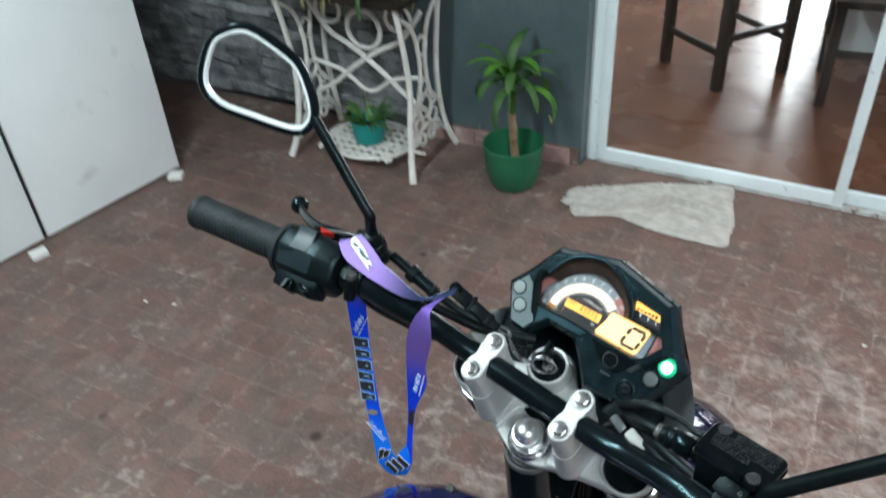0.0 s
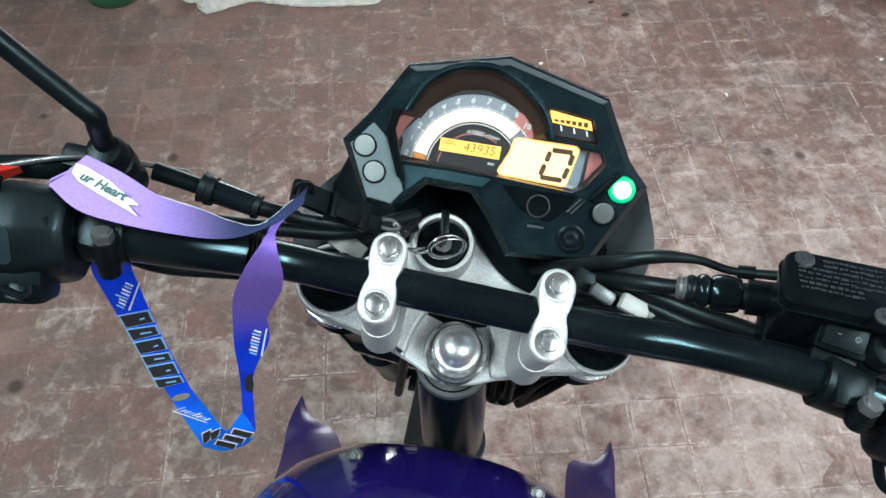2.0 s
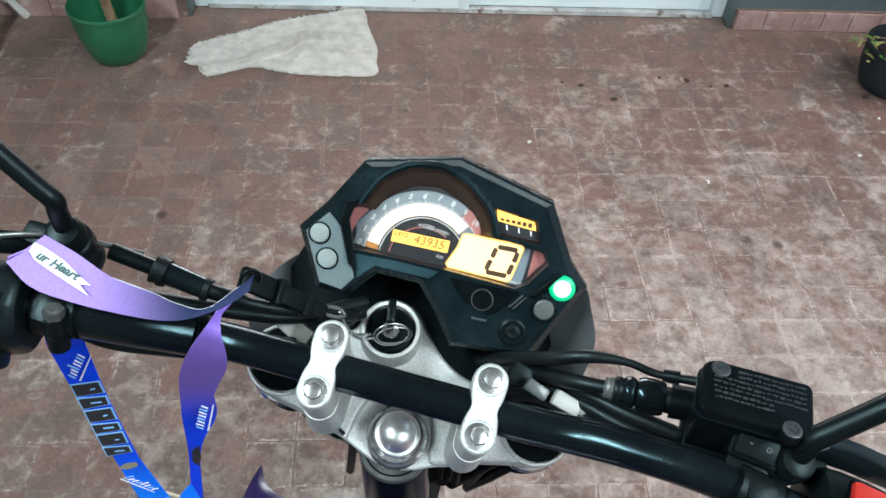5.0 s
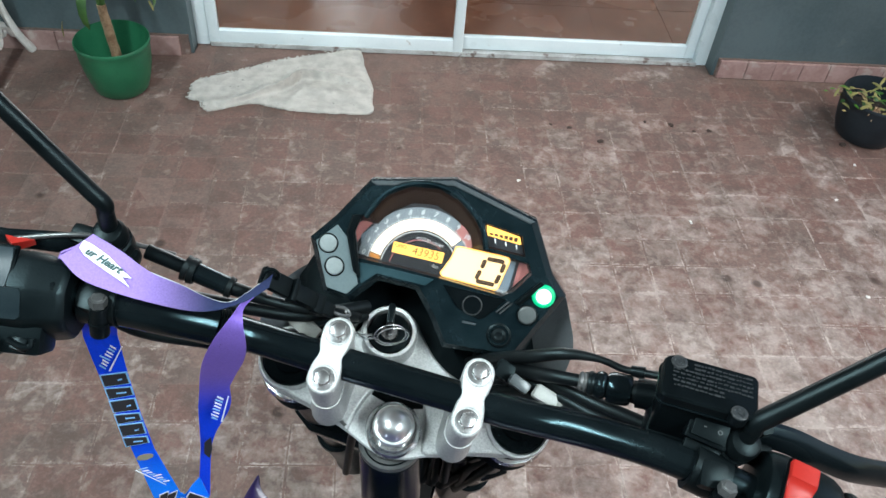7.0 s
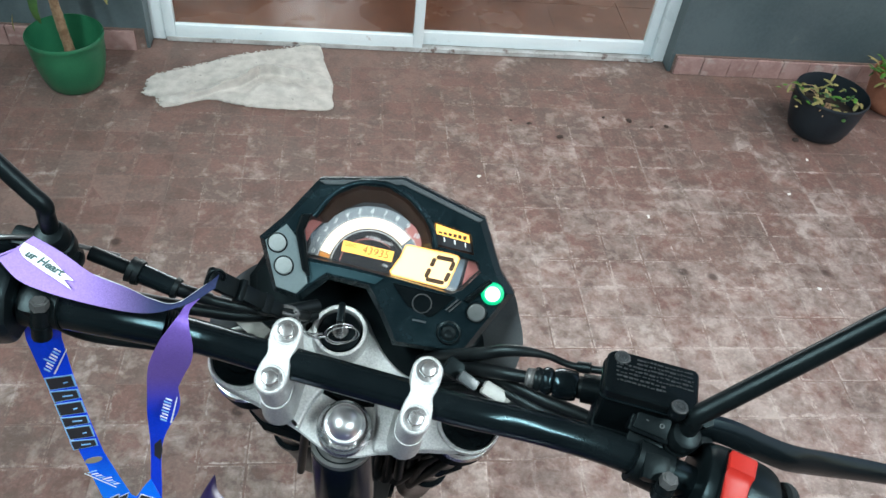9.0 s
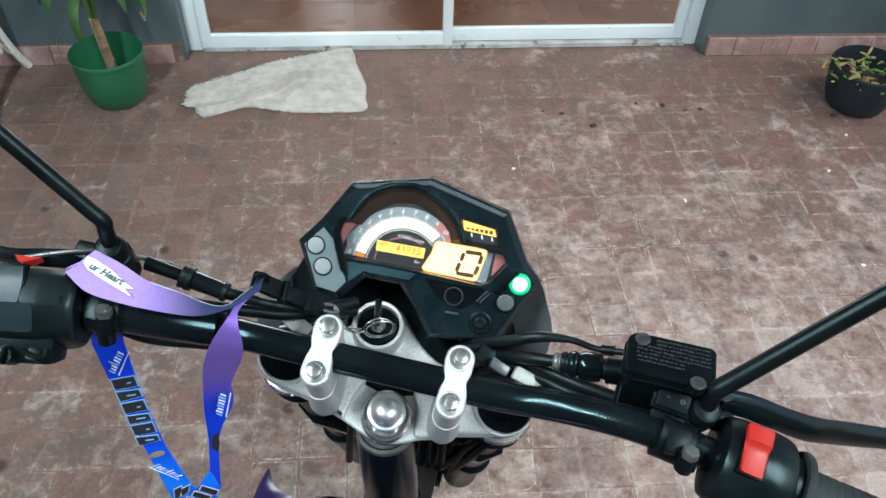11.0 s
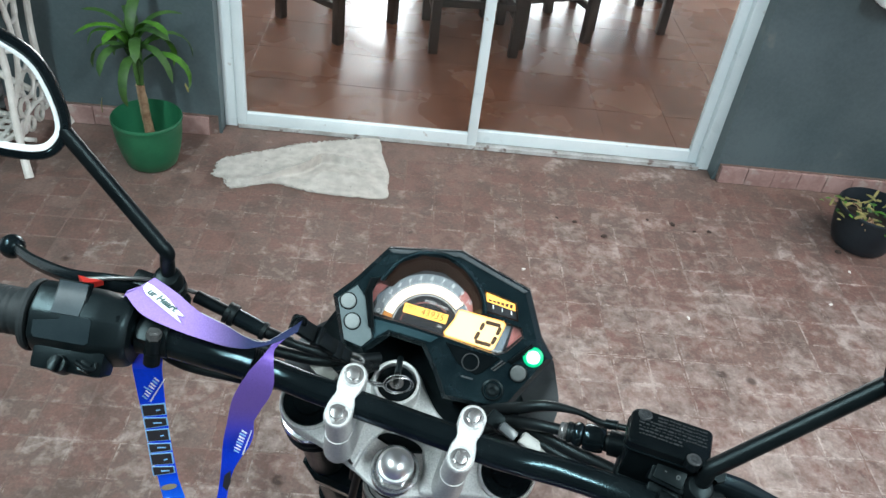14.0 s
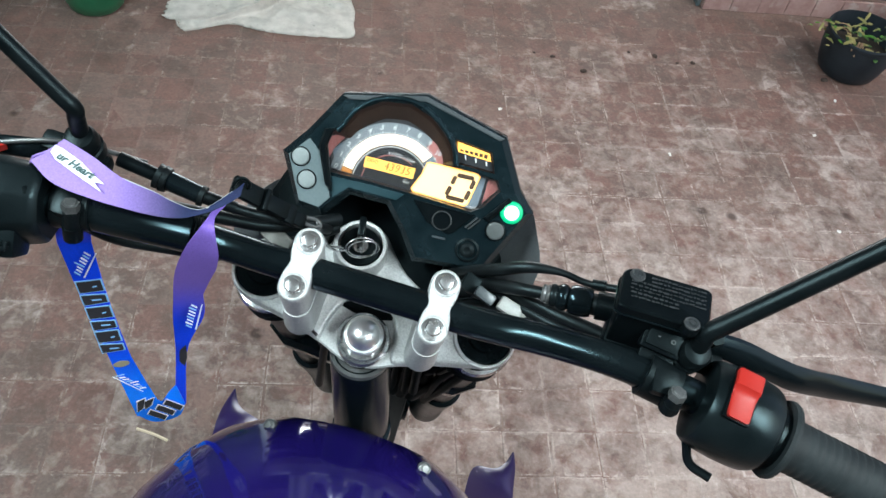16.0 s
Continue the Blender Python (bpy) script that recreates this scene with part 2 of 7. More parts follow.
DARK_WOOD = surface("dark_stained_wood", (0.009, 0.007, 0.006), (0.024, 0.016, 0.012), 14, 0.4, 0, 0.2, 120, spec=0.3)
BLUE_CLOTH = surface("blue_tablecloth", (0.006, 0.07, 0.17), (0.012, 0.11, 0.24), 8, 0.8, 0, 0.3, 200)
STRAW = plain("dry_straw", (0.6, 0.5, 0.36), 0.8)
TUBE_GLOW = glowing("fluorescent_tube", (0.92, 0.98, 1.0), 12.0)
# motorcycle
BAR_BLACK = surface("black_powder_coat", (0.0022, 0.0036, 0.0044), (0.0042, 0.0062, 0.0072), 30, 0.20, 0.0, 0.05, 500, 0.05, spec=0.24, sheen=(0.55, 0.90, 1.0))
PLASTIC = surface("black_grained_plastic", (0.0013, 0.0021, 0.0026), (0.0027, 0.0040, 0.0047), 40, 0.30, 0, 0.22, 900, 0.06, spec=0.11, sheen=(0.72, 0.96, 1.0))
PLASTIC_SOFT = surface("worn_black_plastic", (0.0018, 0.0028, 0.0033), (0.0045, 0.0062, 0.0070), 30, 0.36, 0, 0.15, 600, 0.08, spec=0.12, sheen=(0.72, 0.96, 1.0))
GREY_PLASTIC = surface("grey_satin_plastic", (0.035, 0.042, 0.046), (0.055, 0.064, 0.068), 30, 0.33, 0, 0.08, 600, 0.06)
SILVER_PLASTIC = surface("silver_satin_plastic", (0.105, 0.140, 0.148), (0.150, 0.190, 0.198), 30, 0.30, 0.3, 0.08, 600, 0.06)
COWL_GREY = surface("grey_cowl_paint", (0.09, 0.10, 0.105), (0.13, 0.142, 0.148), 30, 0.30, 0.1, 0.05, 600, 0.06)
# black lining; the brown in its colour stands in for the displays' glow
HOOD_WARMED = surface("hood_lining", (0.009, 0.0036, 0.0020), (0.018, 0.0066, 0.0030), 60, 0.38, 0, 0.1, 600, spec=0.3)
BEZEL = surface("satin_black_bezel", (0.0018, 0.0042, 0.0056), (0.0046, 0.0086, 0.0105), 60, 0.26, 0, 0.30, 1100, 0.07, spec=0.33, sheen=(0.45, 0.86, 1.0))
RUBBER = surface("grip_rubber", (0.007, 0.009, 0.010), (0.016, 0.018, 0.019), 30, 0.7, 0, 0.3, 700, spec=0.2, sheen=(0.72, 0.96, 1.0))
GRIP_RUBBER = surface("worn_grip_rubber", (0.006, 0.0085, 0.0095), (0.014, 0.018, 0.0195), 30, 0.6, 0, 0.3, 700, spec=0.2)
SATIN = surface("satin_black_shell", (0.0020, 0.0034, 0.0040), (0.0052, 0.0076, 0.0086), 30, 0.32, 0, 0.15, 700, 0.08, spec=0.19, sheen=(0.66, 0.94, 1.0))
# lit copy of the black shell satin: lamplight mixed into the base colour
SATIN_LIT = surface("lit_satin_shell", (0.007, 0.012, 0.015), (0.014, 0.021, 0.024), 40, 0.38, 0, 0.12, 800, 0.06, spec=0.22, sheen=(0.75, 0.97, 1.0))
SWITCH_GLOSS = surface("glossy_slate_plastic", (0.012, 0.021, 0.026), (0.022, 0.034, 0.040), 30, 0.36, 0, 0.08, 600, 0.05, spec=0.2)
CAST = surface("cast_aluminium", (0.40, 0.41, 0.41), (0.58, 0.585, 0.58), 700, 0.60, 0.85, 0.22, 2600, 0.07)
STEEL = surface("zinc_plated_steel", (0.44, 0.45, 0.455), (0.58, 0.585, 0.585), 160, 0.25, 0.95, 0.10, 900, 0.08)
CHROME = surface("chrome", (0.84, 0.86, 0.87), (0.92, 0.92, 0.92), 20, 0.36, 1.0, 0.0, 300, 0.05)
LENS = glass("dial_lens", (0.97, 0.97, 0.97), 0.12, 1.75)
DULL_STEEL = surface("dulled_steel", (0.06, 0.062, 0.062), (0.11, 0.112, 0.112), 60, 0.34, 0.4, 0.1, 600, 0.08)
MIRROR = surface("mirror_glass", (0.78, 0.80, 0.80), (0.80, 0.82, 0.82), 5, 0.04, 1.0, 0.0, 50, 0.01)
MIRROR_RIM = plain("mirror_bevel", (0.78, 0.83, 0.84), 0.30, 0.2)
PAINT = surface("deep_violet_blue_lacquer", (0.0040, 0.0025, 0.038), (0.0085, 0.0045, 0.062), 12, 0.10, 0.1, 0.0, 300, 0.04, 1.0)
PAINT_FIN = surface("violet_lacquer", (0.010, 0.0045, 0.042), (0.017, 0.0075, 0.062), 12, 0.34, 0.1, 0.0, 300, 0.06, 0.12)
TYRE = surface("tyre_rubber", (0.006, 0.006, 0.006), (0.012, 0.012, 0.012), 20, 0.85, 0, 0.4, 150, spec=0.2)
RED = surface("red_plastic", (0.27, 0.013, 0.009), (0.34, 0.020, 0.014), 25, 0.42, 0, 0.05, 500, spec=0.22)
HOSE = surface("black_hose", (0.0018, 0.0022, 0.0025), (0.0045, 0.0052, 0.0058), 60, 0.42, 0, 0.1, 500, spec=0.22, sheen=(0.72, 0.96, 1.0))
CONNECTOR = surface("pale_connector_plastic", (0.11, 0.11, 0.10), (0.20, 0.20, 0.185), 60, 0.45, 0, 0.1, 500)
CONNECTOR_WHITE = surface("white_connector_plastic", (0.20, 0.20, 0.19), (0.30, 0.30, 0.285), 60, 0.4, 0, 0.1, 500)
BLUE_BIT = plain("blue_connector", (0.03, 0.03, 0.30), 0.5)
EMBOSS = surface("rubbed_black_relief", (0.009, 0.011, 0.012), (0.026, 0.029, 0.031), 400, 0.45, 0, 0.1, 900)
FACE = plain("dial_face", (0.012, 0.013, 0.016), 0.4)
FACE_GREY = plain("dial_grey_field", (0.13, 0.165, 0.20), 0.4)
FACE_RED = plain("dial_red_field", (0.34, 0.12, 0.11), 0.45)
FACE_WHITE = plain("dial_print", (0.55, 0.55, 0.55), 0.5)
LCD_TACH = glowing("tach_light", (1.0, 0.86, 0.64), 1.0)
LCD_WARM = glowing("lcd_warm", (1.0, 0.50, 0.10), 1.05)
LCD_PALE = glowing("lcd_pale", (1.0, 0.71, 0.32), 1.08)
LCD_INK = plain("lcd_ink", (0.05, 0.022, 0.006), 0.5)
LCD_BROWN = glowing("unlit_segments", (0.5, 0.2, 0.04), 0.5)
GREEN_LIGHT = glowing("neutral_lamp", (0.55, 1.0, 0.80), 1.5)
ARC_LINE = plain("arc_division", (0.42, 0.30, 0.20), 0.6)
HEM_GREY = plain("pale_ribbon_hem", (0.34, 0.35, 0.36), 0.8)
# emission that imitates the neutral lamp's green bloom
GREEN_HALO = glowing("neutral_lamp_halo", (0.0, 0.40, 0.17), 0.7)
LENS_PALE = surface("milky_unlit_lens", (0.15, 0.175, 0.175), (0.20, 0.225, 0.225), 60, 0.35, 0, 0.1, 600)
# black bezel plastic with its teal reflection painted into the base colour
FACET_SHEEN = surface("bezel_facet_sheen", (0.012, 0.028, 0.034), (0.020, 0.040, 0.047), 60, 0.32, 0, 0.15, 900, 0.07, spec=0.4, sheen=(0.5, 0.88, 1.0))
FACE_BAND = plain("dial_number_band", (0.17, 0.19, 0.21), 0.45)
LCD_FAINT = plain("thin_lcd_ink", (0.22, 0.115, 0.022), 0.5)
LENS_GREY = surface("unlit_lens", (0.055, 0.062, 0.062), (0.078, 0.086, 0.086), 60, 0.35, 0, 0.1, 600)


def woven(name, axis, start, end, one, two):
    """Woven ribbon whose dye runs from one colour to another along an axis of the place."""
    m = surface(name, one, two, 25, 0.6, 0, 0.4, 1500, 0.04, spec=0.12)
    n, l = m.node_tree.nodes, m.node_tree.links
    geo, split, span, mix, thread = n.new("ShaderNodeNewGeometry"), n.new("ShaderNodeSeparateXYZ"), n.new("ShaderNodeMapRange"), n.new("ShaderNodeMix"), n.new("ShaderNodeTexNoise")
    l.new(geo.outputs["Position"], split.inputs[0])
    l.new(split.outputs[axis], span.inputs[0])
    span.interpolation_type = "SMOOTHSTEP"
    span.inputs[1].default_value, span.inputs[2].default_value = start, end
    mix.data_type = "RGBA"
    l.new(span.outputs[0], mix.inputs[0])
    mix.inputs[6].default_value, mix.inputs[7].default_value = rgb(one), rgb(two)
    thread.inputs["Scale"].default_value = 900
    l.new(geo.outputs["Position"], thread.inputs["Vector"])
    hsv, val = n.new("ShaderNodeHueSaturation"), n.new("ShaderNodeMapRange")
    val.inputs[3].default_value, val.inputs[4].default_value = 0.75, 1.25
    l.new(thread.outputs[0], val.inputs[0])
    l.new(val.outputs[0], hsv.inputs["Value"])
    l.new(mix.outputs[2], hsv.inputs["Color"])
    l.new(hsv.outputs[0], n["Principled BSDF"].inputs["Base Color"])
    return m


VIOLET = (0.235, 0.155, 0.42)
FADE_UPPER = woven("violet_ribbon_fading_dark", 0, -0.412, -0.358, VIOLET, (0.012, 0.018, 0.055))
FADE_RETURN = woven("blue_to_violet_ribbon", 2, 1.045, 1.125, (0.002, 0.048, 0.72), (0.175, 0.105, 0.42))
FADE_BACK = woven("violet_to_blue_ribbon", 2, 1.13, 1.18, (0.002, 0.05, 0.74), VIOLET)
FADE_FRONT = woven("blue_ribbon", 2, 0.91, 1.02, (0.004, 0.20, 0.92), (0.002, 0.055, 0.76))
PRINT_WHITE = plain("white_print", (0.72, 0.75, 0.80), 0.6)
PRINT_BLACK = plain("black_print", (0.015, 0.015, 0.02), 0.6)
PRINT_GOLD = plain("dull_gold_print", (0.25, 0.22, 0.15), 0.6)
PRINT_DARK = plain("dark_teal_print", (0.03, 0.07, 0.07), 0.6)
PRINT_SKY = plain("pale_blue_print", (0.22, 0.48, 0.80), 0.6)


# ---- building ----
def part(name, bm, material, parent=None, label="", m=None, sharp=32):
    """Links a bmesh as one mesh object, under parent if there is one."""
    if m is not None:
        bmesh.ops.transform(bm, matrix=m, verts=bm.verts)
    bmesh.ops.recalc_face_normals(bm, faces=bm.faces)
    limit = radians(sharp)
    for f in bm.faces:
        f.smooth = True
    for e in bm.edges:
        e.smooth = not (len(e.link_faces) == 2 and e.calc_face_angle(0) > limit)
    data = bpy.data.meshes.new(name)
    bm.to_mesh(data)
    bm.free()
    data.materials.append(material)
    ob = new(name, data)
    ob.parent = parent
    if label:
        ob["label"] = label
    return ob


def base(name, place, label, category, group="", turn=0):
    e = new(name)
    e.matrix_basis = pose(*place, 0, 0, turn)
    e.empty_display_size = 0.1
    return tagged(e, label, category, group)


def box(bm, c, s, bevel=0.0, m=None, seg=2):
    r = bmesh.ops.create_cube(bm, size=1)
    v = r["verts"]
    bmesh.ops.transform(bm, matrix=Matrix.Translation(c) @ (m or Matrix()) @ Matrix.Diagonal((*s, 1)), verts=v)
    if bevel:
        edges = list({e for a in v for e in a.link_edges})
        bmesh.ops.bevel(bm, geom=edges, offset=bevel, segments=seg, profile=0.6, affect="EDGES")
    return bm


def rod(bm, a, b, r1, r2=None, n=20):
    a, b = Vector(a), Vector(b)
    d = b - a
    m = Matrix.Translation((a + b) / 2) @ d.to_track_quat("Z", "Y").to_matrix().to_4x4()
    bmesh.ops.create_cone(bm, cap_ends=True, segments=n, radius1=r1, radius2=r1 if r2 is None else r2, depth=d.length, matrix=m)
    return bm


def ball(bm, c, r, scale=(1, 1, 1), n=18):
    bmesh.ops.create_uvsphere(bm, u_segments=n, v_segments=n // 2, radius=r, matrix=Matrix.Translation(c) @ Matrix.Diagonal((*scale, 1)))
    return bm


def spline(pts, k=8, closed=False):
    """Catmull-Rom through the points."""
    p = [Vector(q) for q in pts]
    out, n = [], len(p)
    for i in range(n if closed else n - 1):
        a = p[(i - 1) % n] if closed or i else p[0] * 2 - p[1]
        b, c = p[i], p[(i + 1) % n]
        d = p[(i + 2) % n] if closed or i + 2 < n else p[-1] * 2 - p[-2]
        for j in range(k):
            t = j / k
            out.append(0.5 * (2 * b + (c - a) * t + (2 * a - 5 * b + 4 * c - d) * t * t + (3 * b - a - 3 * c + d) * t ** 3))
    return out if closed else out + [p[-1]]


def tube(bm, pts, r, n=12, k=8, closed=False, flat=1.0):
    """A round bar along a smooth line. r: a number, or one for each point."""
    line = spline(pts, k, closed)
    rs = [r] * len(line)
    if not isinstance(r, (int, float)):
        rs = [r[min(int(i / k), len(r) - 1)] * (1 - i % k / k) + r[min(int(i / k) + 1, len(r) - 1)] * (i % k / k) for i in range(len(line))]
    side, rings, last = None, [], len(line)
    for i, p in enumerate(line):
        d = (line[(i + 1) % last if closed else min(i + 1, last - 1)] - line[i - 1 if closed or i else 0]).normalized()
        if side is None:
            side = d.orthogonal().normalized()
        side = (side - d * side.dot(d)).normalized()
        up = d.cross(side)
        rings.append([bm.verts.new(p + (side * math.cos(a) + up * math.sin(a) * flat) * rs[i]) for a in (2 * math.pi * j / n for j in range(n))])
    for i in range(last if closed else last - 1):
        A, Bq = rings[i], rings[(i + 1) % last]
        for j in range(n):
            bm.faces.new((A[j], A[(j + 1) % n], Bq[(j + 1) % n], Bq[j]))
    if not closed:
        bm.faces.new(rings[0][::-1])
        bm.faces.new(rings[-1])
    return bm


def lathe(bm, profile, c=(0, 0, 0), n=40, m=None):
    """Turns a profile of (radius, height) round the upright axis through c."""
    m = m or Matrix.Translation(c)
    rings = []
    for r, h in profile:
        if r < 1e-6:
            rings.append([bm.verts.new(m @ Vector((0, 0, h)))])
        else:
            rings.append([bm.verts.new(m @ Vector((r * math.cos(2 * math.pi * j / n), r * math.sin(2 * math.pi * j / n), h))) for j in range(n)])
    for A, Bq in zip(rings, rings[1:]):
        for j in range(n):
            q = [A[j % len(A)], A[(j + 1) % len(A)], Bq[(j + 1) % len(Bq)], Bq[j % len(Bq)]]
            q = list(dict.fromkeys(q))
            if len(q) > 2:
                bm.faces.new(q)
    return bm


def loft(bm, loops, caps=True):
    rings = [[bm.verts.new(Vector(p)) for p in loop] for loop in loops]
    n = len(rings[0])
    for A, Bq in zip(rings, rings[1:]):
        for j in range(n):
            bm.faces.new((A[j], A[(j + 1) % n], Bq[(j + 1) % n], Bq[j]))
    if caps:
        bm.faces.new(rings[0][::-1])
        bm.faces.new(rings[-1])
    return bm


def shrink(poly, d):
    """The polygon moved inwards by d (outwards: minus)."""
    n, out = len(poly), []
    area = sum(poly[i][0] * poly[(i + 1) % n][1] - poly[(i + 1) % n][0] * poly[i][1] for i in range(n))
    s = 1 if area > 0 else -1
    for i in range(n):
        p, q, r = (Vector(poly[k % n]) for k in (i - 1, i, i + 1))
        a, b = (q - p).normalized(), (r - q).normalized()
        na, nb = Vector((-a.y, a.x)) * s, Vector((-b.y, b.x)) * s
        k = (na + nb) / max(0.35, 1 + na.dot(nb))
        out.append(tuple(q + k * d))
    return out


def plate(bm, poly, z0, z1, edge=0.0, m=None):
    """A flat plate of that outline from z0 to z1, with its upper edge chamfered."""
    loops = [[(x, y, z0) for x, y in poly], [(x, y, z1 - edge) for x, y in poly]]
    if edge:
        loops.append([(x, y, z1) for x, y in shrink(poly, edge)])
    if m is not None:
        loops = [[m @ Vector(p) for p in loop] for loop in loops]
    return loft(bm, loops)


def arc(c, r, a0, a1, n=24):
    return [(c[0] + r * math.cos(radians(a0 + (a1 - a0) * i / n)), c[1] + r * math.sin(radians(a0 + (a1 - a0) * i / n))) for i in range(n + 1)]


def lettering(name, words, size, m, material, parent, shear=0.0, label="", bold=0.0):
    c = bpy.data.curves.new(name, "FONT")
    c.body, c.size, c.align_x, c.align_y, c.shear, c.extrude, c.offset = words, size, "CENTER", "CENTER", shear, 0.0002, bold
    c.resolution_u = 3
    holder = bpy.data.objects.new("words", c)
    data = bpy.data.meshes.new_from_object(holder)
    bpy.data.objects.remove(holder)
    data.transform(m)
    data.materials.clear()
    data.materials.append(material)
    ob = new(name, data)
    ob.parent = parent
    if label:
        ob["label"] = label
    return ob


def structure(name, bm, material, label="", parent=None):
    ob = part(name, bm, material, parent)
    return tagged(ob, label, "", "", "structure")


# ---- the place ----
FACE_Y, BACK_Y, TOP = -0.07, 0.10, 2.7
DOOR_L, DOOR_R, DOOR_TOP = -0.945, 0.937, 2.05


def quad_box(x0, x1, y0, y1, z0, z1, bevel=0.0):
    return box(bmesh.new(), ((x0 + x1) / 2, (y0 + y1) / 2, (z0 + z1) / 2), (x1 - x0, y1 - y0, z1 - z0), bevel)


STONE_X = -1.72
bm = quad_box(STONE_X, DOOR_L, FACE_Y, BACK_Y, 0, TOP)
box(bm, ((DOOR_R + 4.2) / 2, (FACE_Y + BACK_Y) / 2, TOP / 2), (4.2 - DOOR_R, BACK_Y - FACE_Y, TOP))
box(bm, ((DOOR_L + DOOR_R) / 2, (FACE_Y + BACK_Y) / 2, (DOOR_TOP + TOP) / 2), (DOOR_R - DOOR_L, BACK_Y - FACE_Y, TOP - DOOR_TOP))
wall_north = structure("wall_north", bm, WALL_GREY, "dark grey painted house wall round the sliding door")
stone_wall = structure("wall_stone", quad_box(-3.4, STONE_X, FACE_Y + 0.03, BACK_Y, 0, TOP), WALL_GREY, "wall clad with grey ledge stone")
structure("wall_west", quad_box(-3.55, -3.4, -6.0, BACK_Y, 0, TOP), WALL_GREY, "dark grey side wall of the porch")
structure("wall_south", quad_box(-3.55, 4.2, -6.15, -6.0, 0, TOP), WALL_GREY, "dark grey wall behind the porch")
structure("ceiling", quad_box(-3.55, 1.0, -6.15, BACK_Y, TOP, TOP + 0.12), CEILING, "white porch ceiling")
for place, turn in BATTENS:
    fix = base("batten_lamp", (place[0], place[1], TOP), "white fluorescent batten lamp under the ceiling", "lamp", "ceiling lamps", turn)
    part("lamp_body", box(bmesh.new(), (0, 0, -0.03), (1.25, 0.06, 0.05), 0.006), WHITE_WALL, fix)
    part("lamp_tube", rod(bmesh.new(), (-0.6, 0, -0.075), (0.6, 0, -0.075), 0.013), TUBE_GLOW, fix, "glowing fluorescent tube")
structure("ground", quad_box(-40, 40, -40, 40, -0.2, -0.05), GROUT, "bare ground round the house")

# the room behind the glass
structure("wall_room_west", quad_box(-2.6, -2.45, BACK_Y, 5.2, 0, TOP), WHITE_WALL, "white room wall")
structure("wall_room_east", quad_box(2.9, 3.05, BACK_Y, 5.2, 0, TOP), WHITE_WALL, "white room wall")
bm = quad_box(-2.6, -0.95, 5.05, 5.2, 0, TOP)
box(bm, (2.50, 5.125, TOP / 2), (1.10, 0.15, TOP))
box(bm, (0.50, 5.125, 2.4), (2.90, 0.15, 0.6))
structure("wall_room_north", bm, WHITE_WALL, "white room wall with a wide bright opening")
structure("ceiling_room", quad_box(-2.6, 3.05, BACK_Y, 5.2, TOP, TOP + 0.12), WHITE_WALL, "white room ceiling")
room_floor = structure("floor_room", quad_box(-2.45, 2.9, BACK_Y, 5.2, -0.05, -0.002), ROOM_TILE, "room floor of polished brown tiles")


def tile_mesh(w, d, h, lift, seed, edge=0.003):
    """One tile with a rounded, slightly uneven rim."""
    rnd = random.Random(seed)
    bm = bmesh.new()
    o = [(-w / 2, -d / 2), (0, -d / 2 + rnd.uniform(-1, 1) * lift), (w / 2, -d / 2), (w / 2 + rnd.uniform(-1, 1) * lift, 0), (w / 2, d / 2), (0, d / 2 + rnd.uniform(-1, 1) * lift), (-w / 2, d / 2), (-w / 2 + rnd.uniform(-1, 1) * lift, 0)]
    o = [(x + rnd.uniform(-1, 1) * lift, y + rnd.uniform(-1, 1) * lift) for x, y in o]
    dz = [rnd.uniform(-0.6, 0.3) * lift for _ in o]
    loft(bm, [[(x, y, -h) for x, y in o], [(x, y, -0.6 * edge + e) for (x, y), e in zip(o, dz)], [(x, y, e) for (x, y), e in zip(shrink(o, edge), dz)]])
    bmesh.ops.recalc_face_normals(bm, faces=bm.faces)
    data = bpy.data.meshes.new("tile")
    bm.to_mesh(data)
    bm.free()
    return data


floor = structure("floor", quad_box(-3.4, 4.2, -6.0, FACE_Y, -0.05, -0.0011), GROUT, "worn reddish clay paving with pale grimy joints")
bm = quad_box(DOOR_L, DOOR_R, FACE_Y, BACK_Y, -0.05, -0.003)
structure("threshold", bm, GROUT, "cement threshold under the sliding door")

# skirting of small pink tiles
skirt_rnd = random.Random(14)


def skirting(name, x0, x1):
    s = structure(name, quad_box(x0, x1, FACE_Y - 0.010, FACE_Y, 0, 0.074), GROUT, "low skirting of pink clay tiles")
    x, k = x0 + 0.004, 0
    meshes = []
    for q in range(3):
        b2 = bmesh.new()
        box(b2, (0, 0, 0), (0.1030, 0.012, 0.072), 0.003)
        d = bpy.data.meshes.new("tile")
        b2.to_mesh(d)
        b2.free()
        d.materials.append(SKIRT)
        meshes.append(d)
    while x < x1 - 0.05:
        ob = new("tile", meshes[k % 3])
        w = min(0.1030, x1 - x)
        ob.matrix_basis = pose(x + w / 2, FACE_Y - 0.016 + skirt_rnd.uniform(-0.0015, 0.0015), 0.036, 0, skirt_rnd.uniform(-0.8, 0.8), 0) @ Matrix.Diagonal((w / 0.1030, 1, 1, 1))
        ob.parent = s
        x, k = x + 0.1045, k + 1


skirting("skirting_west", STONE_X, DOOR_L - 0.01)
skirting("skirting_east", DOOR_R + 0.012, 4.1)

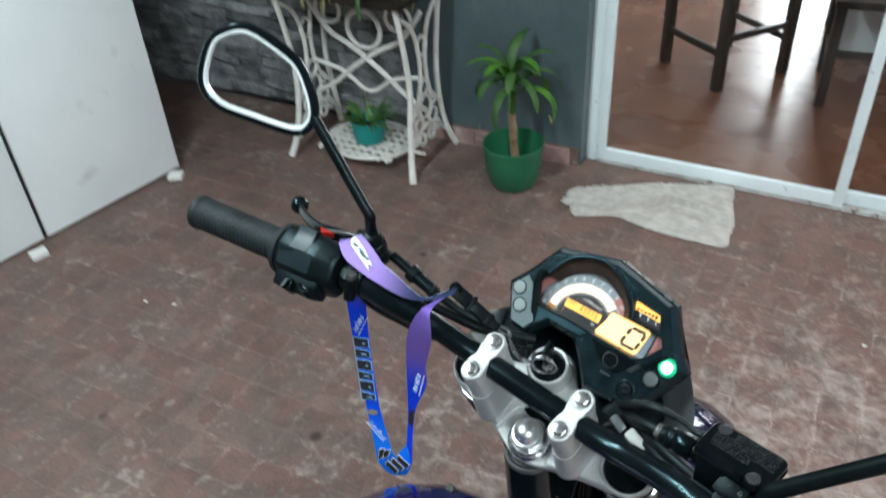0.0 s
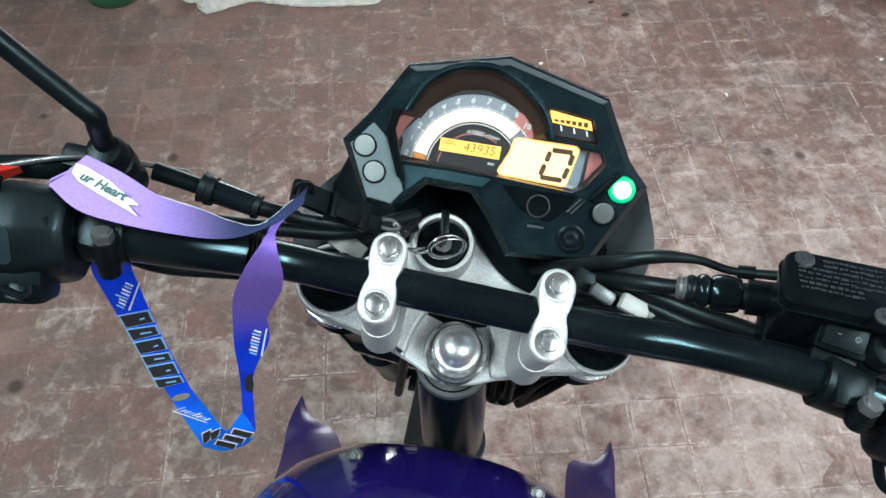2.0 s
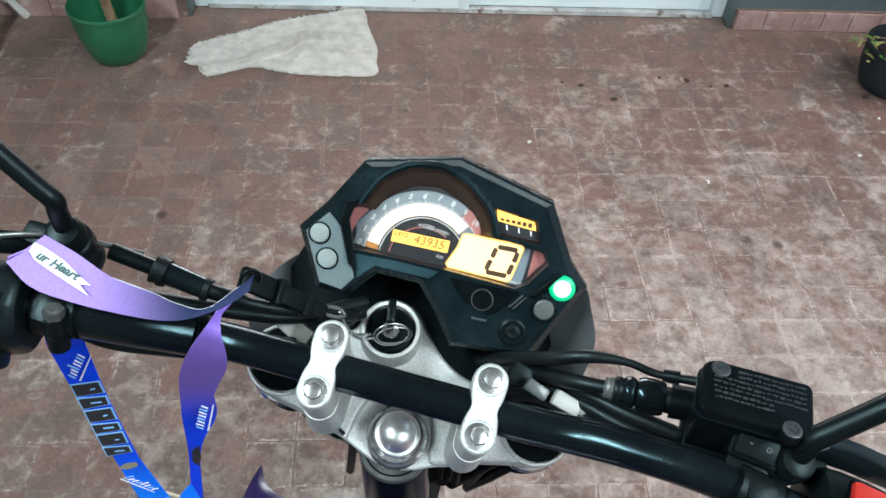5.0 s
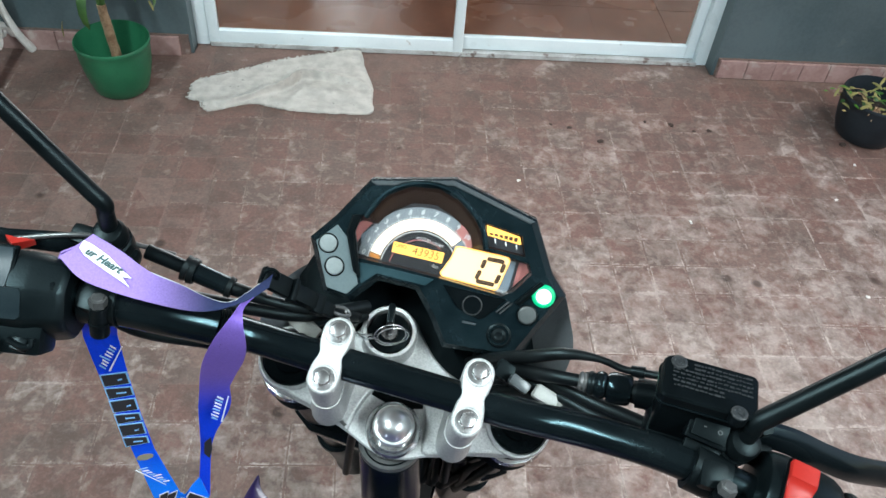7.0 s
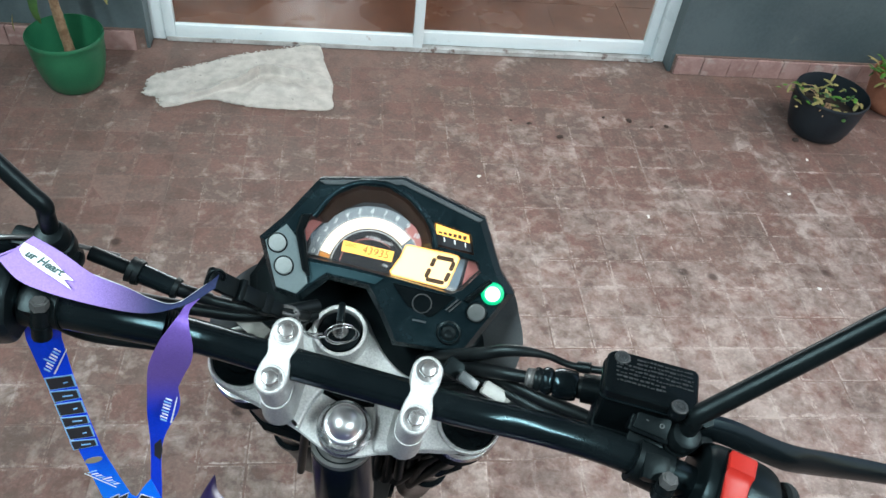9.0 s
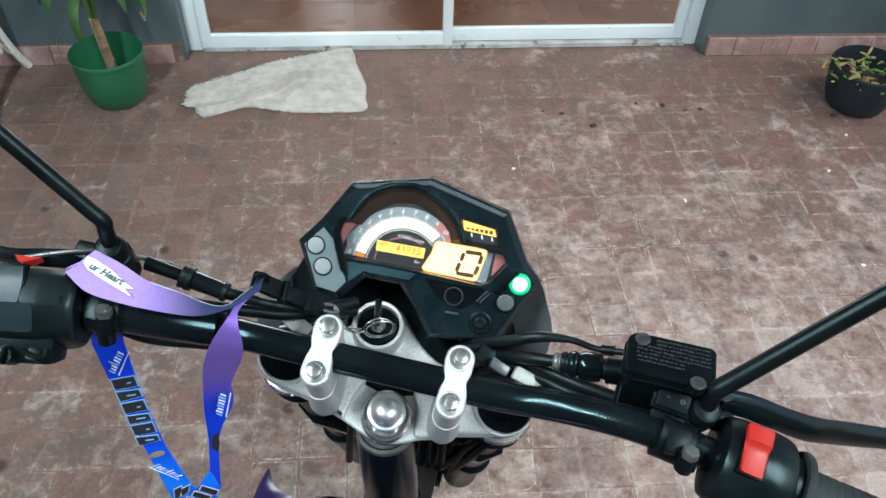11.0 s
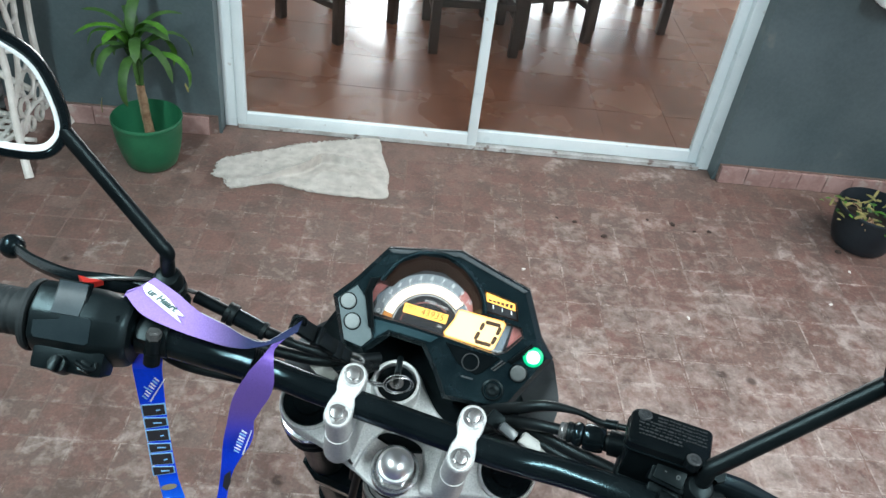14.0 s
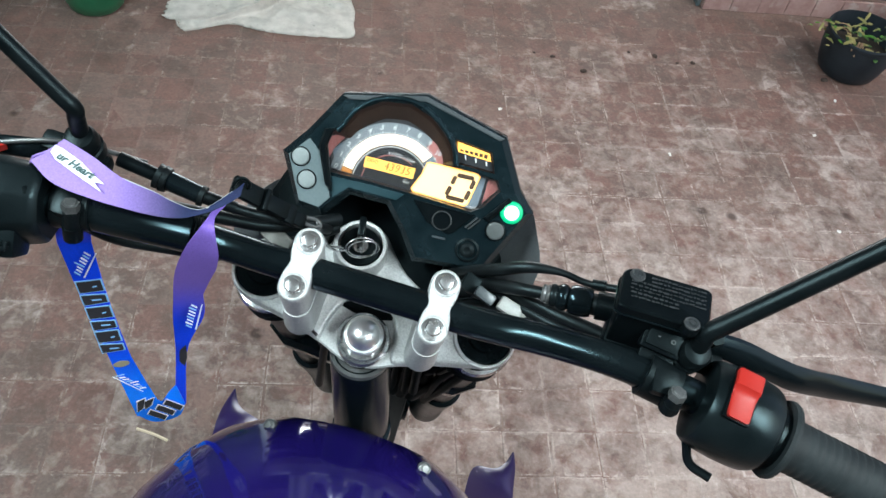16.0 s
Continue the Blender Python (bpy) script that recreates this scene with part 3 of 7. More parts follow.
# ledge stones
rnd = random.Random(5)
stones = []
for q in range(6):
    b2 = bmesh.new()
    box(b2, (0, 0, 0), (1, 0.05, 1), 0.0)
    bmesh.ops.subdivide_edges(b2, edges=b2.edges, cuts=1)
    for v in b2.verts:
        v.co += Vector((rnd.uniform(-0.03, 0.03), rnd.uniform(-0.012, 0.012), rnd.uniform(-0.08, 0.08)))
    d = bpy.data.meshes.new("stone")
    b2.to_mesh(d)
    b2.free()
    d.materials.append(STONE)
    stones.append(d)
z, row = 0.03, 0
while z < 1.5:
    h = rnd.uniform(0.035, 0.06)
    x = -3.35 + rnd.uniform(0, 0.1)
    while x < STONE_X - 0.05:
        w = min(rnd.uniform(0.12, 0.36), STONE_X - x)
        ob = new("stone", stones[rnd.randrange(6)])
        ob.matrix_basis = pose(x + w / 2, FACE_Y + 0.012 + rnd.uniform(-0.012, 0.01), z + h / 2) @ Matrix.Diagonal((w - 0.006, 1, h - 0.005, 1))
        ob.parent = stone_wall
        x += w
    z += h


# ---- sliding door ----
def sliding_door():
    f = new("door_1")
    tagged(f, "white aluminium sliding glass door, shut, with chipped paint", "", "", "structure")
    bm = bmesh.new()
    for x in (DOOR_L + 0.022, DOOR_R - 0.022):
        box(bm, (x, 0.03, DOOR_TOP / 2), (0.044, 0.075, DOOR_TOP), 0.003)
    box(bm, (0, 0.03, DOOR_TOP - 0.022), (DOOR_R - DOOR_L - 0.088, 0.075, 0.044), 0.003)
    part("door_frame", bm, DOOR_WHITE, f)
    bm = bmesh.new()
    box(bm, (0, 0.022, 0.003), (DOOR_R - DOOR_L - 0.09, 0.078, 0.008), 0.002)
    for y in (-0.0145, 0.030):
        box(bm, (0, y, 0.010), (DOOR_R - DOOR_L - 0.09, 0.004, 0.010))
    part("bottom_track", bm, TRACK, f, "chipped and grimy white floor track")
    for name, x0, x1, y in (("sash", DOOR_L + 0.045, 0.012, 0.000), ("sash", -0.022, DOOR_R - 0.045, 0.030)):
        bm = bmesh.new()
        w = 0.036
        for x in (x0 + w / 2, x1 - w / 2):
            box(bm, (x, y, 0.011 + (DOOR_TOP - 0.061) / 2), (w, 0.024, DOOR_TOP - 0.061), 0.003)
        box(bm, ((x0 + x1) / 2, y, 0.036), (x1 - x0 - 2 * w, 0.023, 0.05), 0.003)
        box(bm, ((x0 + x1) / 2, y, DOOR_TOP - 0.075), (x1 - x0 - 2 * w, 0.023, 0.05), 0.003)
        s = part(name, bm, DOOR_WHITE, f)
        g = part("pane", box(bmesh.new(), ((x0 + x1) / 2, y, (DOOR_TOP - 0.045) / 2), (x1 - x0 - 2 * w + 0.01, 0.005, DOOR_TOP - 0.150)), CLEAR, s, "clear glass pane")
        g.visible_shadow = False


sliding_door()

# ---- motorcycle ----
# Steering frame: origin between the four clamp bolts, x along the bar, z along the fork.
STEER = Matrix(((0.9622, 0.2723, 0.0102, -0.2470), (-0.2492, 0.8946, -0.3710, -2.2949), (-0.1101, 0.3544, 0.9286, 1.1558), (0, 0, 0, 1)))
HEAD = -16.0
ROOT = Vector((-0.25, -2.2825, 0.0))
bike = base("motorcycle", ROOT, "parked naked motorcycle with violet-blue tank and black handlebar", "motorcycle")
SM = Matrix.Translation(-ROOT) @ STEER                      # steering frame, seen from the root
BM = pose(0, 0, 0, 0, 0, HEAD)                              # body frame, seen from the root
MM = SM @ Matrix.Translation((0.0089, 0.0967, -0.0357)) @ pose(0, 0, 0, 30.76)   # dial plane


def s_part(name, bm, material, parent=None, label="", sharp=32):
    return part(name, bm, material, parent or bike, label, SM, sharp)


def b_part(name, bm, material, parent=None, label="", sharp=32):
    return part(name, bm, material, parent or bike, label, BM, sharp)


# the fork runs a little flatter than the yoke's own upright
FORK_DIR = Vector((0.022, 0.075, -1.0)).normalized()
FM = SM @ Matrix.Translation((0, 0, -0.11)) @ Vector((0, 0, -1)).rotation_difference(FORK_DIR).to_matrix().to_4x4() @ Matrix.Translation((0, 0, 0.11))


def f_part(name, bm, material, parent=None, label="", sharp=32):
    return part(name, bm, material, parent or bike, label, FM, sharp)


BAR_R = 0.0108
LEFT_BAR = [(-0.045, 0, -0.016), (-0.075, 0, -0.0155), (-0.10, -0.001, -0.010), (-0.13, -0.005, 0.004), (-0.165, -0.011, 0.017), (-0.20, -0.016, 0.021), (-0.30, -0.034, 0.021), (-0.388, -0.050, 0.021)]
RIGHT_BAR = [(0.045, 0, -0.016), (0.075, 0, -0.0155), (0.10, 0.0, -0.010), (0.13, -0.002, 0.004), (0.165, -0.006, 0.017), (0.20, -0.012, 0.022), (0.30, -0.030, 0.023), (0.388, -0.046, 0.023)]
handlebar = s_part("handlebar", tube(bmesh.new(), LEFT_BAR[::-1] + RIGHT_BAR, BAR_R, 24, 8), BAR_BLACK, None, "black tubular steel handlebar")
s_part("bar_sleeve", tube(bmesh.new(), [(-0.122, -0.004, 0.001), (-0.15, -0.0085, 0.012), (-0.178, -0.0125, 0.0185)], (0.0126, 0.0134, 0.0130), 20), BAR_BLACK, None)
clip_at = [Vector((-0.116 - i * 0.0009, -0.0030 - i * 0.0001, -0.0025 + i * 0.0004)) for i in range(13)]
bm = tube(bmesh.new(), clip_at, [0.0129 if i % 2 else 0.0119 for i in range(13)], 20, 2)
s_part("wire_clip", bm, PLASTIC_SOFT, None, "ribbed black wire clip")


def hex_bolt(parent, x, y, z, r, h):
    """Hexagon bolt with a pressed washer face and a domed head."""
    bm = bmesh.new()
    lathe(bm, [(0, -h), (r * 1.34, -h), (r * 1.42, -h * 0.92), (r * 1.38, -h * 0.74), (r * 1.10, -h * 0.68), (0, -h * 0.66)], n=28, m=Matrix.Translation((x, y, z)))
    spin = pose(0, 0, 0, 0, 0, 17 * x * 100)
    six = [(r * math.cos(math.pi * k / 3), r * math.sin(math.pi * k / 3)) for k in range(6)]
    loft(bm, [[tuple(Matrix.Translation((x, y, z)) @ spin @ Vector((px * q, py * q, pz))) for px, py in six] for q, pz in ((1.0, -h * 0.70), (1.0, -h * 0.22), (0.90, -h * 0.10))])
    lathe(bm, [(r * 0.86, -h * 0.14), (r * 0.80, -h * 0.05), (r * 0.60, 0.0), (r * 0.30, h * 0.04), (0, h * 0.05)], n=24, m=Matrix.Translation((x, y, z)))
    return s_part("bolt", bm, STEEL, parent, "zinc-plated hexagon flange bolt")


def stadium(cx, cy, half, r, n=10, waist=0.0):
    pts = []
    for i in range(n + 1):
        a = math.pi * i / n
        pts.append((cx + r * math.cos(a), cy + half + r * math.sin(a)))
    pts.append((cx - r + waist, cy))
    for i in range(n + 1):
        a = math.pi + math.pi * i / n
        pts.append((cx + r * math.cos(a), cy - half + r * math.sin(a)))
    pts.append((cx + r - waist, cy))
    return pts


def dogbone(cx, cy, half, r, waist):
    """Outline of a clamp cap: two round ends and a softly drawn-in middle."""
    side = [(r * math.cos(radians(a)), half + r * math.sin(radians(a))) for a in (0, 30, 60, 90, 120, 150, 180)]
    pts = side + [(-r * 0.93, half * 0.45), (-waist, 0), (-r * 0.93, -half * 0.45)] + [(-x, -y) for x, y in side] + [(r * 0.93, -half * 0.45), (waist, 0), (r * 0.93, half * 0.45)]
    return [(cx + p.x, cy + p.y) for p in spline([(x, y, 0) for x, y in pts], 3, True)]


for sx in (-1, 1):
    cx = sx * 0.0473
    bm = bmesh.new()
    o = dogbone(cx, 0.0003, 0.0162, 0.0103, 0.0080)
    loft(bm, [[(x, y, -0.017) for x, y in o], [(x, y, -0.0062) for x, y in o], [(x, y, -0.0046) for x, y in shrink(o, 0.0007)], [(x, y, -0.0038) for x, y in shrink(o, 0.0021)]])
    for y in (0.0162, -0.0162):
        lathe(bm, [(0.0094, -0.0050), (0.0094, -0.0036), (0.0087, -0.0031), (0.0084, -0.0031), (0.0080, -0.0034), (0, -0.0034)], (cx, y, 0), 28)
    cap = s_part("bar_clamp", bm, CAST, None, "cast aluminium handlebar clamp", 12)
    for y in (0.0162, -0.0162):
        hex_bolt(cap, cx, y, 0.0012, 0.0056, 0.0058)
    bm = bmesh.new()
    plate(bm, stadium(cx, 0.0003, 0.0155, 0.0100, 10), -0.050, -0.0175, 0.0008)
    loft(bm, [[(p[0], p[1], -0.097) for p in stadium(cx, 0.0003, 0.0155, 0.0128, 10)], [(p[0], p[1], -0.048) for p in stadium(cx, 0.0003, 0.0155, 0.0106, 10)]])
    s_part("bar_riser", bm, CAST, None, "cast aluminium handlebar riser")

# top yoke with its centre nut
YOKE = [(-0.108, 0.006), (-0.100, -0.008), (-0.085, -0.0135), (-0.0615, -0.018), (-0.030, -0.027), (-0.014, -0.0335), (0.002, -0.0370), (0.018, -0.0340), (0.031, -0.0285), (0.060, -0.0190), (0.094, -0.0105), (0.108, -0.002), (0.116, 0.010), (0.114, 0.024), (0.104, 0.034), (0.085, 0.037), (0.062, 0.033), (0.038, 0.035), (0.020, 0.044), (0.006, 0.058), (-0.002, 0.068), (-0.012, 0.0745), (-0.024, 0.0765), (-0.036, 0.072), (-0.043, 0.062), (-0.047, 0.048), (-0.060, 0.040), (-0.082, 0.037), (-0.100, 0.030), (-0.109, 0.018)]
bm = bmesh.new()
loop = [tuple(p)[:2] for p in spline([(x, y, 0) for x, y in YOKE], 3, True)]
loft(bm, [[(x, y, -0.120) for x, y in shrink(loop, 0.009)], [(x, y, -0.112) for x, y in shrink(loop, 0.0015)], [(x, y, -0.1012) for x, y in loop], [(x, y, -0.1000) for x, y in shrink(loop, 0.0012)]])
yoke = s_part("top_yoke", bm, CAST, None, "cast aluminium fork yoke", 12)
# raised arms of the yoke, open towards the rider round the nut
ARMS = YOKE[8:] + YOKE[:4] + [(-0.0315, -0.0262), (-0.0285, -0.0235), (-0.0265, -0.0120), (-0.0225, 0.0010), (-0.0140, 0.0095), (0.0020, 0.0110), (0.0140, 0.0090), (0.0205, 0.0020), (0.0240, -0.0110), (0.0250, -0.0215)]
arms = [tuple(p)[:2] for p in spline([(x, y, 0) for x, y in ARMS], 3, True)]
bm = bmesh.new()
loft(bm, [[(x, y, -0.1035) for x, y in shrink(arms, 0.0004)], [(x, y, -0.0992) for x, y in shrink(arms, 0.0005)], [(x, y, -0.0972) for x, y in shrink(arms, 0.0020)], [(x, y, -0.0965) for x, y in shrink(arms, 0.0034)]])
s_part("yoke_arm", bm, CAST, yoke, "", 12)
for sx, cx in ((-1, -0.086), (1, 0.091)):
    bm = bmesh.new()
    lathe(bm, [(0, -0.093), (0.012, -0.093), (0.013, -0.095), (0.0205, -0.095), (0.0215, -0.0965), (0.0215, -0.10)], (cx, 0.013, 0), 28)
    s_part("fork_cap", bm, BAR_BLACK, yoke, "black fork cap")
    bm = bmesh.new()
    lathe(bm, [(0.0222, -0.10), (0.0222, -0.0955), (0.0230, -0.0948), (0.0246, -0.0952), (0.0252, -0.10)], (cx, 0.013, 0), 32)
    s_part("fork_clamp_ring", bm, CAST, yoke)
bm = bmesh.new()
lathe(bm, [(0, -0.0895), (0.0172, -0.0895), (0.0180, -0.0903), (0.0182, -0.0930), (0.0198, -0.0940), (0.0206, -0.0958), (0.0210, -0.1030)], (0.0024, -0.0165, 0), 36)
s_part("washer", bm, STEEL, yoke)
bm = bmesh.new()
turn_nut = Matrix.Translation((0.0024, -0.0165, 0)) @ pose(0, 0, 0, 0, 0, 10)
six = [(math.cos(math.pi * k / 3), math.sin(math.pi * k / 3)) for k in range(6)]
loft(bm, [[tuple(turn_nut @ Vector((x * q, y * q, z))) for x, y in six] for q, z in ((0.0152, -0.0897), (0.0152, -0.0822), (0.0138, -0.0806))])
lathe(bm, [(0.0150, -0.0812), (0.0141, -0.0800), (0.0124, -0.0797), (0.0121, -0.0772), (0.0113, -0.0735), (0.0097, -0.0707), (0.0074, -0.0687), (0.0048, -0.0676), (0.0022, -0.0671), (0, -0.0670)], (0.0024, -0.0165, 0), 36)
s_part("steering_nut", bm, CHROME, yoke, "chromed domed steering nut")

# ignition lock
IGN = (-0.0205, 0.0475, 0)
bm = bmesh.new()
lathe(bm, [(0.0165, -0.098), (0.0165, -0.076), (0.0172, -0.0745), (0.0195, -0.0745), (0.0208, -0.0765), (0.0212, -0.098)], IGN, 40)
lock_ring = s_part("ignition_ring", bm, CAST, None, "cast aluminium ring round the ignition lock")
bm = bmesh.new()
lathe(bm, [(0.0163, -0.096), (0.0163, -0.079), (0.0150, -0.0765), (0.0065, -0.0755), (0.0060, -0.078), (0, -0.078)], IGN, 36)
s_part("ignition_lock", bm, PLASTIC, None, "black ignition lock barrel")
s_part("lock_core", lathe(bmesh.new(), [(0.0058, -0.079), (0.0058, -0.0757), (0, -0.0755)], IGN, 24), STEEL, None)

# steering head, fork, lower yoke
HT, HB = Vector((0.003, -0.022, -0.121)), Vector((0.020, -0.065, -0.262))
turn_ht = (HB - HT).to_track_quat("Z", "Y").to_matrix().to_4x4()
turn_ht.translation = HT
L_HT = (HB - HT).length
bm = lathe(bmesh.new(), [(0.020, -0.004), (0.0232, 0.0), (0.0245, 0.002), (0.0245, L_HT - 0.012), (0.027, L_HT - 0.010), (0.027, L_HT), (0, L_HT)], n=40, m=turn_ht)
s_part("steering_head", bm, BAR_BLACK, None, "gloss black steering head tube")
s_part("bearing_ring", lathe(bmesh.new(), [(0.016, -0.003), (0.0238, -0.003), (0.0242, 0.0), (0.0238, 0.004), (0.020, 0.005)], n=36, m=turn_ht), DULL_STEEL, None)
bm = bmesh.new()
plate(bm, [(-0.110, 0.0), (-0.09, -0.014), (0, -0.02), (0.094, -0.014), (0.115, 0.0), (0.112, 0.036), (0, 0.045), (-0.107, 0.036)], -0.355, -0.325, 0.006)
f_part("lower_yoke", bm, BAR_BLACK, None)
for cx in (-0.086, 0.091):
    bm = bmesh.new()
    rod(bm, (cx, 0.013, -0.118), (cx, 0.013, -0.55), 0.0205, None, 28)
    leg = f_part("fork_leg", bm, PLASTIC, None, "black telescopic fork leg")
    bm = bmesh.new()
    lathe(bm, [(0.021, -0.55), (0.027, -0.553), (0.028, -0.57), (0.026, -0.60), (0.026, -0.88), (0.03, -0.90), (0.03, -0.94), (0, -0.94)], (cx, 0.013, 0), 24)
    f_part("slider", bm, PLASTIC, leg)
    for z in (-0.132, -0.150, -0.170):
        bm = bmesh.new()
        tube(bm, [(cx + 0.0235 * math.cos(a), 0.013 + 0.0235 * math.sin(a), z) for a in (2 * math.pi * i / 8 for i in range(8))], 0.0042, 8, 4, True)
        f_part("fork_band", bm, STEEL if z > -0.15 else HOSE, leg)

AXLE = (0.020, 0.068, -0.920)


def wheel(name, c, r, m):
    bm = bmesh.new()
    lathe(bm, [(r - 0.075, -0.036), (r - 0.05, -0.045), (r - 0.02, -0.043), (r - 0.004, -0.026), (r, 0), (r - 0.004, 0.026), (r - 0.02, 0.043), (r - 0.05, 0.045), (r - 0.075, 0.036)], n=48)
    bmesh.ops.transform(bm, matrix=m @ Matrix.Translation(c) @ pose(0, 0, 0, 0, 90), verts=bm.verts)
    w = part(name, bm, TYRE, bike, "black road tyre on a cast wheel")
    bm = bmesh.new()
    lathe(bm, [(r - 0.075, -0.04), (r - 0.095, -0.036), (r - 0.10, 0), (r - 0.095, 0.036), (r - 0.075, 0.04)], n=48)
    rod(bm, (0, 0, -0.06), (0, 0, 0.06), 0.032)
    for i in range(5):
        a = 2 * math.pi * i / 5
        d = Vector((math.cos(a), math.sin(a), 0))
        tube(bm, [d * 0.03, d * (r * 0.4), d * (r - 0.09)], (0.02, 0.014, 0.018), 8, 3)
    bmesh.ops.transform(bm, matrix=m @ Matrix.Translation(c) @ pose(0, 0, 0, 0, 90), verts=bm.verts)
    part("rim", bm, BAR_BLACK, w, "black cast wheel rim")


front = SM @ Vector(AXLE)
wheel("front_wheel", AXLE, (ROOT + front).z, SM)
bm = bmesh.new()
rows = []
for i in range(7):
    a = radians(20 + i * 11)
    rr = 0.335
    rows.append([(x * (1 if abs(x) < 0.05 else 1), AXLE[1] + (rr - abs(x) ** 2 * 4) * math.cos(a), AXLE[2] + (rr - abs(x) ** 2 * 4) * math.sin(a)) for x in (-0.062, -0.04, 0.0, 0.045, 0.067)])
grid = [[bm.verts.new(p) for p in r] for r in rows]
for A, Bq in zip(grid, grid[1:]):
    for j in range(4):
        bm.faces.new((A[j], A[j + 1], Bq[j + 1], Bq[j]))
bmesh.ops.solidify(bm, geom=bm.faces[:], thickness=0.003)
s_part("front_mudguard", bm, PAINT, None, "violet-blue front mudguard")

# headlight shell in front of the dial
bm = bmesh.new()
SHELL = [(-0.104, 0.035), (-0.092, 0.085), (-0.05, 0.125), (0.0, 0.135), (0.05, 0.125), (0.084, 0.085), (0.092, 0.035), (0.070, -0.03), (0, -0.05), (-0.08, -0.03)]
loft(bm, [[(x, y + 0.045, -0.098) for x, y in shrink(SHELL, 0.006)], [(x, y + 0.045, -0.104) for x, y in SHELL], [(x * 0.97, y * 0.9 + 0.065, -0.17) for x, y in SHELL], [(x * 0.7, y * 0.6 + 0.10, -0.26) for x, y in SHELL]])
s_part("headlight_shell", bm, PLASTIC, None, "black headlight shell")
for sx in (-1, 1):
    bm = bmesh.new()
    if sx > 0:
        rim = [(0.074, 0.112, -0.070), (0.092, 0.106, -0.046), (0.106, 0.095, -0.066), (0.118, 0.074, -0.092), (0.110, 0.042, -0.132), (0.086, 0.066, -0.142)]
    else:
        rim = [(-0.094, 0.092, -0.112), (-0.110, 0.078, -0.100), (-0.119, 0.056, -0.102), (-0.122, 0.036, -0.114), (-0.108, 0.02, -0.15), (-0.09, 0.03, -0.16)]
    o = [tuple(p) for p in spline(rim, 4, True)]
    loft(bm, [o, [(x - 0.008 * sx, y, z - 0.006) for x, y, z in o]])
    s_part("side_cowl", bm, COWL_GREY, None, "satin grey cowl beside the dial")
    tube_path = [(0.085 * sx, 0.013, -0.15), (0.10 * sx, 0.05, -0.16), (0.085 * sx, 0.09, -0.18)]
    s_part("headlight_bracket", tube(bmesh.new(), tube_path, 0.008, 10), BAR_BLACK, None)

# ---- dial ----
OUT = [(-72, 43), (-13, 60), (51, 47.5), (73, 13), (87, 0), (64, -55), (11, -61.5), (-4, -42), (-19, -26.2), (-47.3, -27), (-63.5, -48), (-84, -46.5), (-104, -10), (-90, 10)]
WIN = [(-76, 3.5), (-67.5, -14.5), (-36, -12.7), (-4, -12), (42, -12), (49, -7), (58.5, 9), (54.5, 16.2), (23, 16.8), (19, 21), (16.5, 26.5), (10, 34.5), (-5, 45), (-22, 50), (-42, 46), (-57.5, 34.5), (-67, 17.5), (-75, 11.5)]
FUEL = [(15.8, 35.8), (44, 34), (50.4, 20), (23, 18.9)]
TC = Vector((-21.0, -12.5))
mm = 0.001


def mil(p):
    return [(x * mm, y * mm) for x, y in p]


def holed(bm, outer, holes, z):
    """Fills between an outline and the outlines of its holes."""
    from mathutils.geometry import tessellate_polygon
    loops = [[Vector((x, y, 0)) for x, y in loop] for loop in [outer, *holes]]
    flat = [bm.verts.new((v.x, v.y, z)) for loop in loops for v in loop]
    for t in tessellate_polygon(loops):
        try:
            bm.faces.new([flat[i] for i in t])
        except ValueError:
            pass
    return flat


bm = bmesh.new()
out, win, fuel = mil(OUT), mil(WIN), mil(FUEL)
inner = shrink(out, 0.0045)
holed(bm, inner, [win, fuel], 0.0)
sides = [[(x, y, z) for x, y in loop] for loop, z in ((inner, 0.0), (out, -0.006), (shrink(out, -0.001), -0.018), (shrink(out, 0.006), -0.045), (shrink(out, 0.02), -0.058))]
rings = [[bm.verts.new(p) for p in loop] for loop in sides]
for A, Bq in zip(rings, rings[1:]):
    for j in range(len(A)):
        bm.faces.new((A[j], A[(j + 1) % len(A)], Bq[(j + 1) % len(A)], Bq[j]))
bm.faces.new(rings[-1])
low = []
for x, y in WIN:
    v = Vector((x, y))
    if y > 16.9:
        v = TC + (v - TC) * 0.80
    low.append((v.x, v.y))
linings = bmesh.new()
for top, under, z in ((win, mil(low), -0.0115), (fuel, mil(shrink(FUEL, 0.8)), -0.005)):
    A, Bq = [linings.verts.new((x, y, 0)) for x, y in top], [linings.verts.new((x, y, z)) for x, y in under]
    for j in range(len(A)):
        linings.faces.new((A[j], A[(j + 1) % len(A)], Bq[(j + 1) % len(A)], Bq[j]))
bmesh.ops.remove_doubles(bm, verts=bm.verts, dist=0.00005)
dial = part("speedometer", bm, BEZEL, bike, "black faceted speedometer with amber displays lit", MM, 20)


def d_part(name, bm, material, label="", parent=None):
    return part(name, bm, material, parent or dial, label, MM)


def decal(name, poly, z, material, label="", t=0.0004):
    return d_part(name, plate(bmesh.new(), mil(poly), z - t, z), material, label)


def ring_band(c, r0, r1, a0, a1, n=32):
    return arc(c, r1, a0, a1, n) + arc(c, r0, a1, a0, n)


d_part("hood_lining", linings, HOOD_WARMED, "dark hood lining, tinted brown for the glow of the displays")
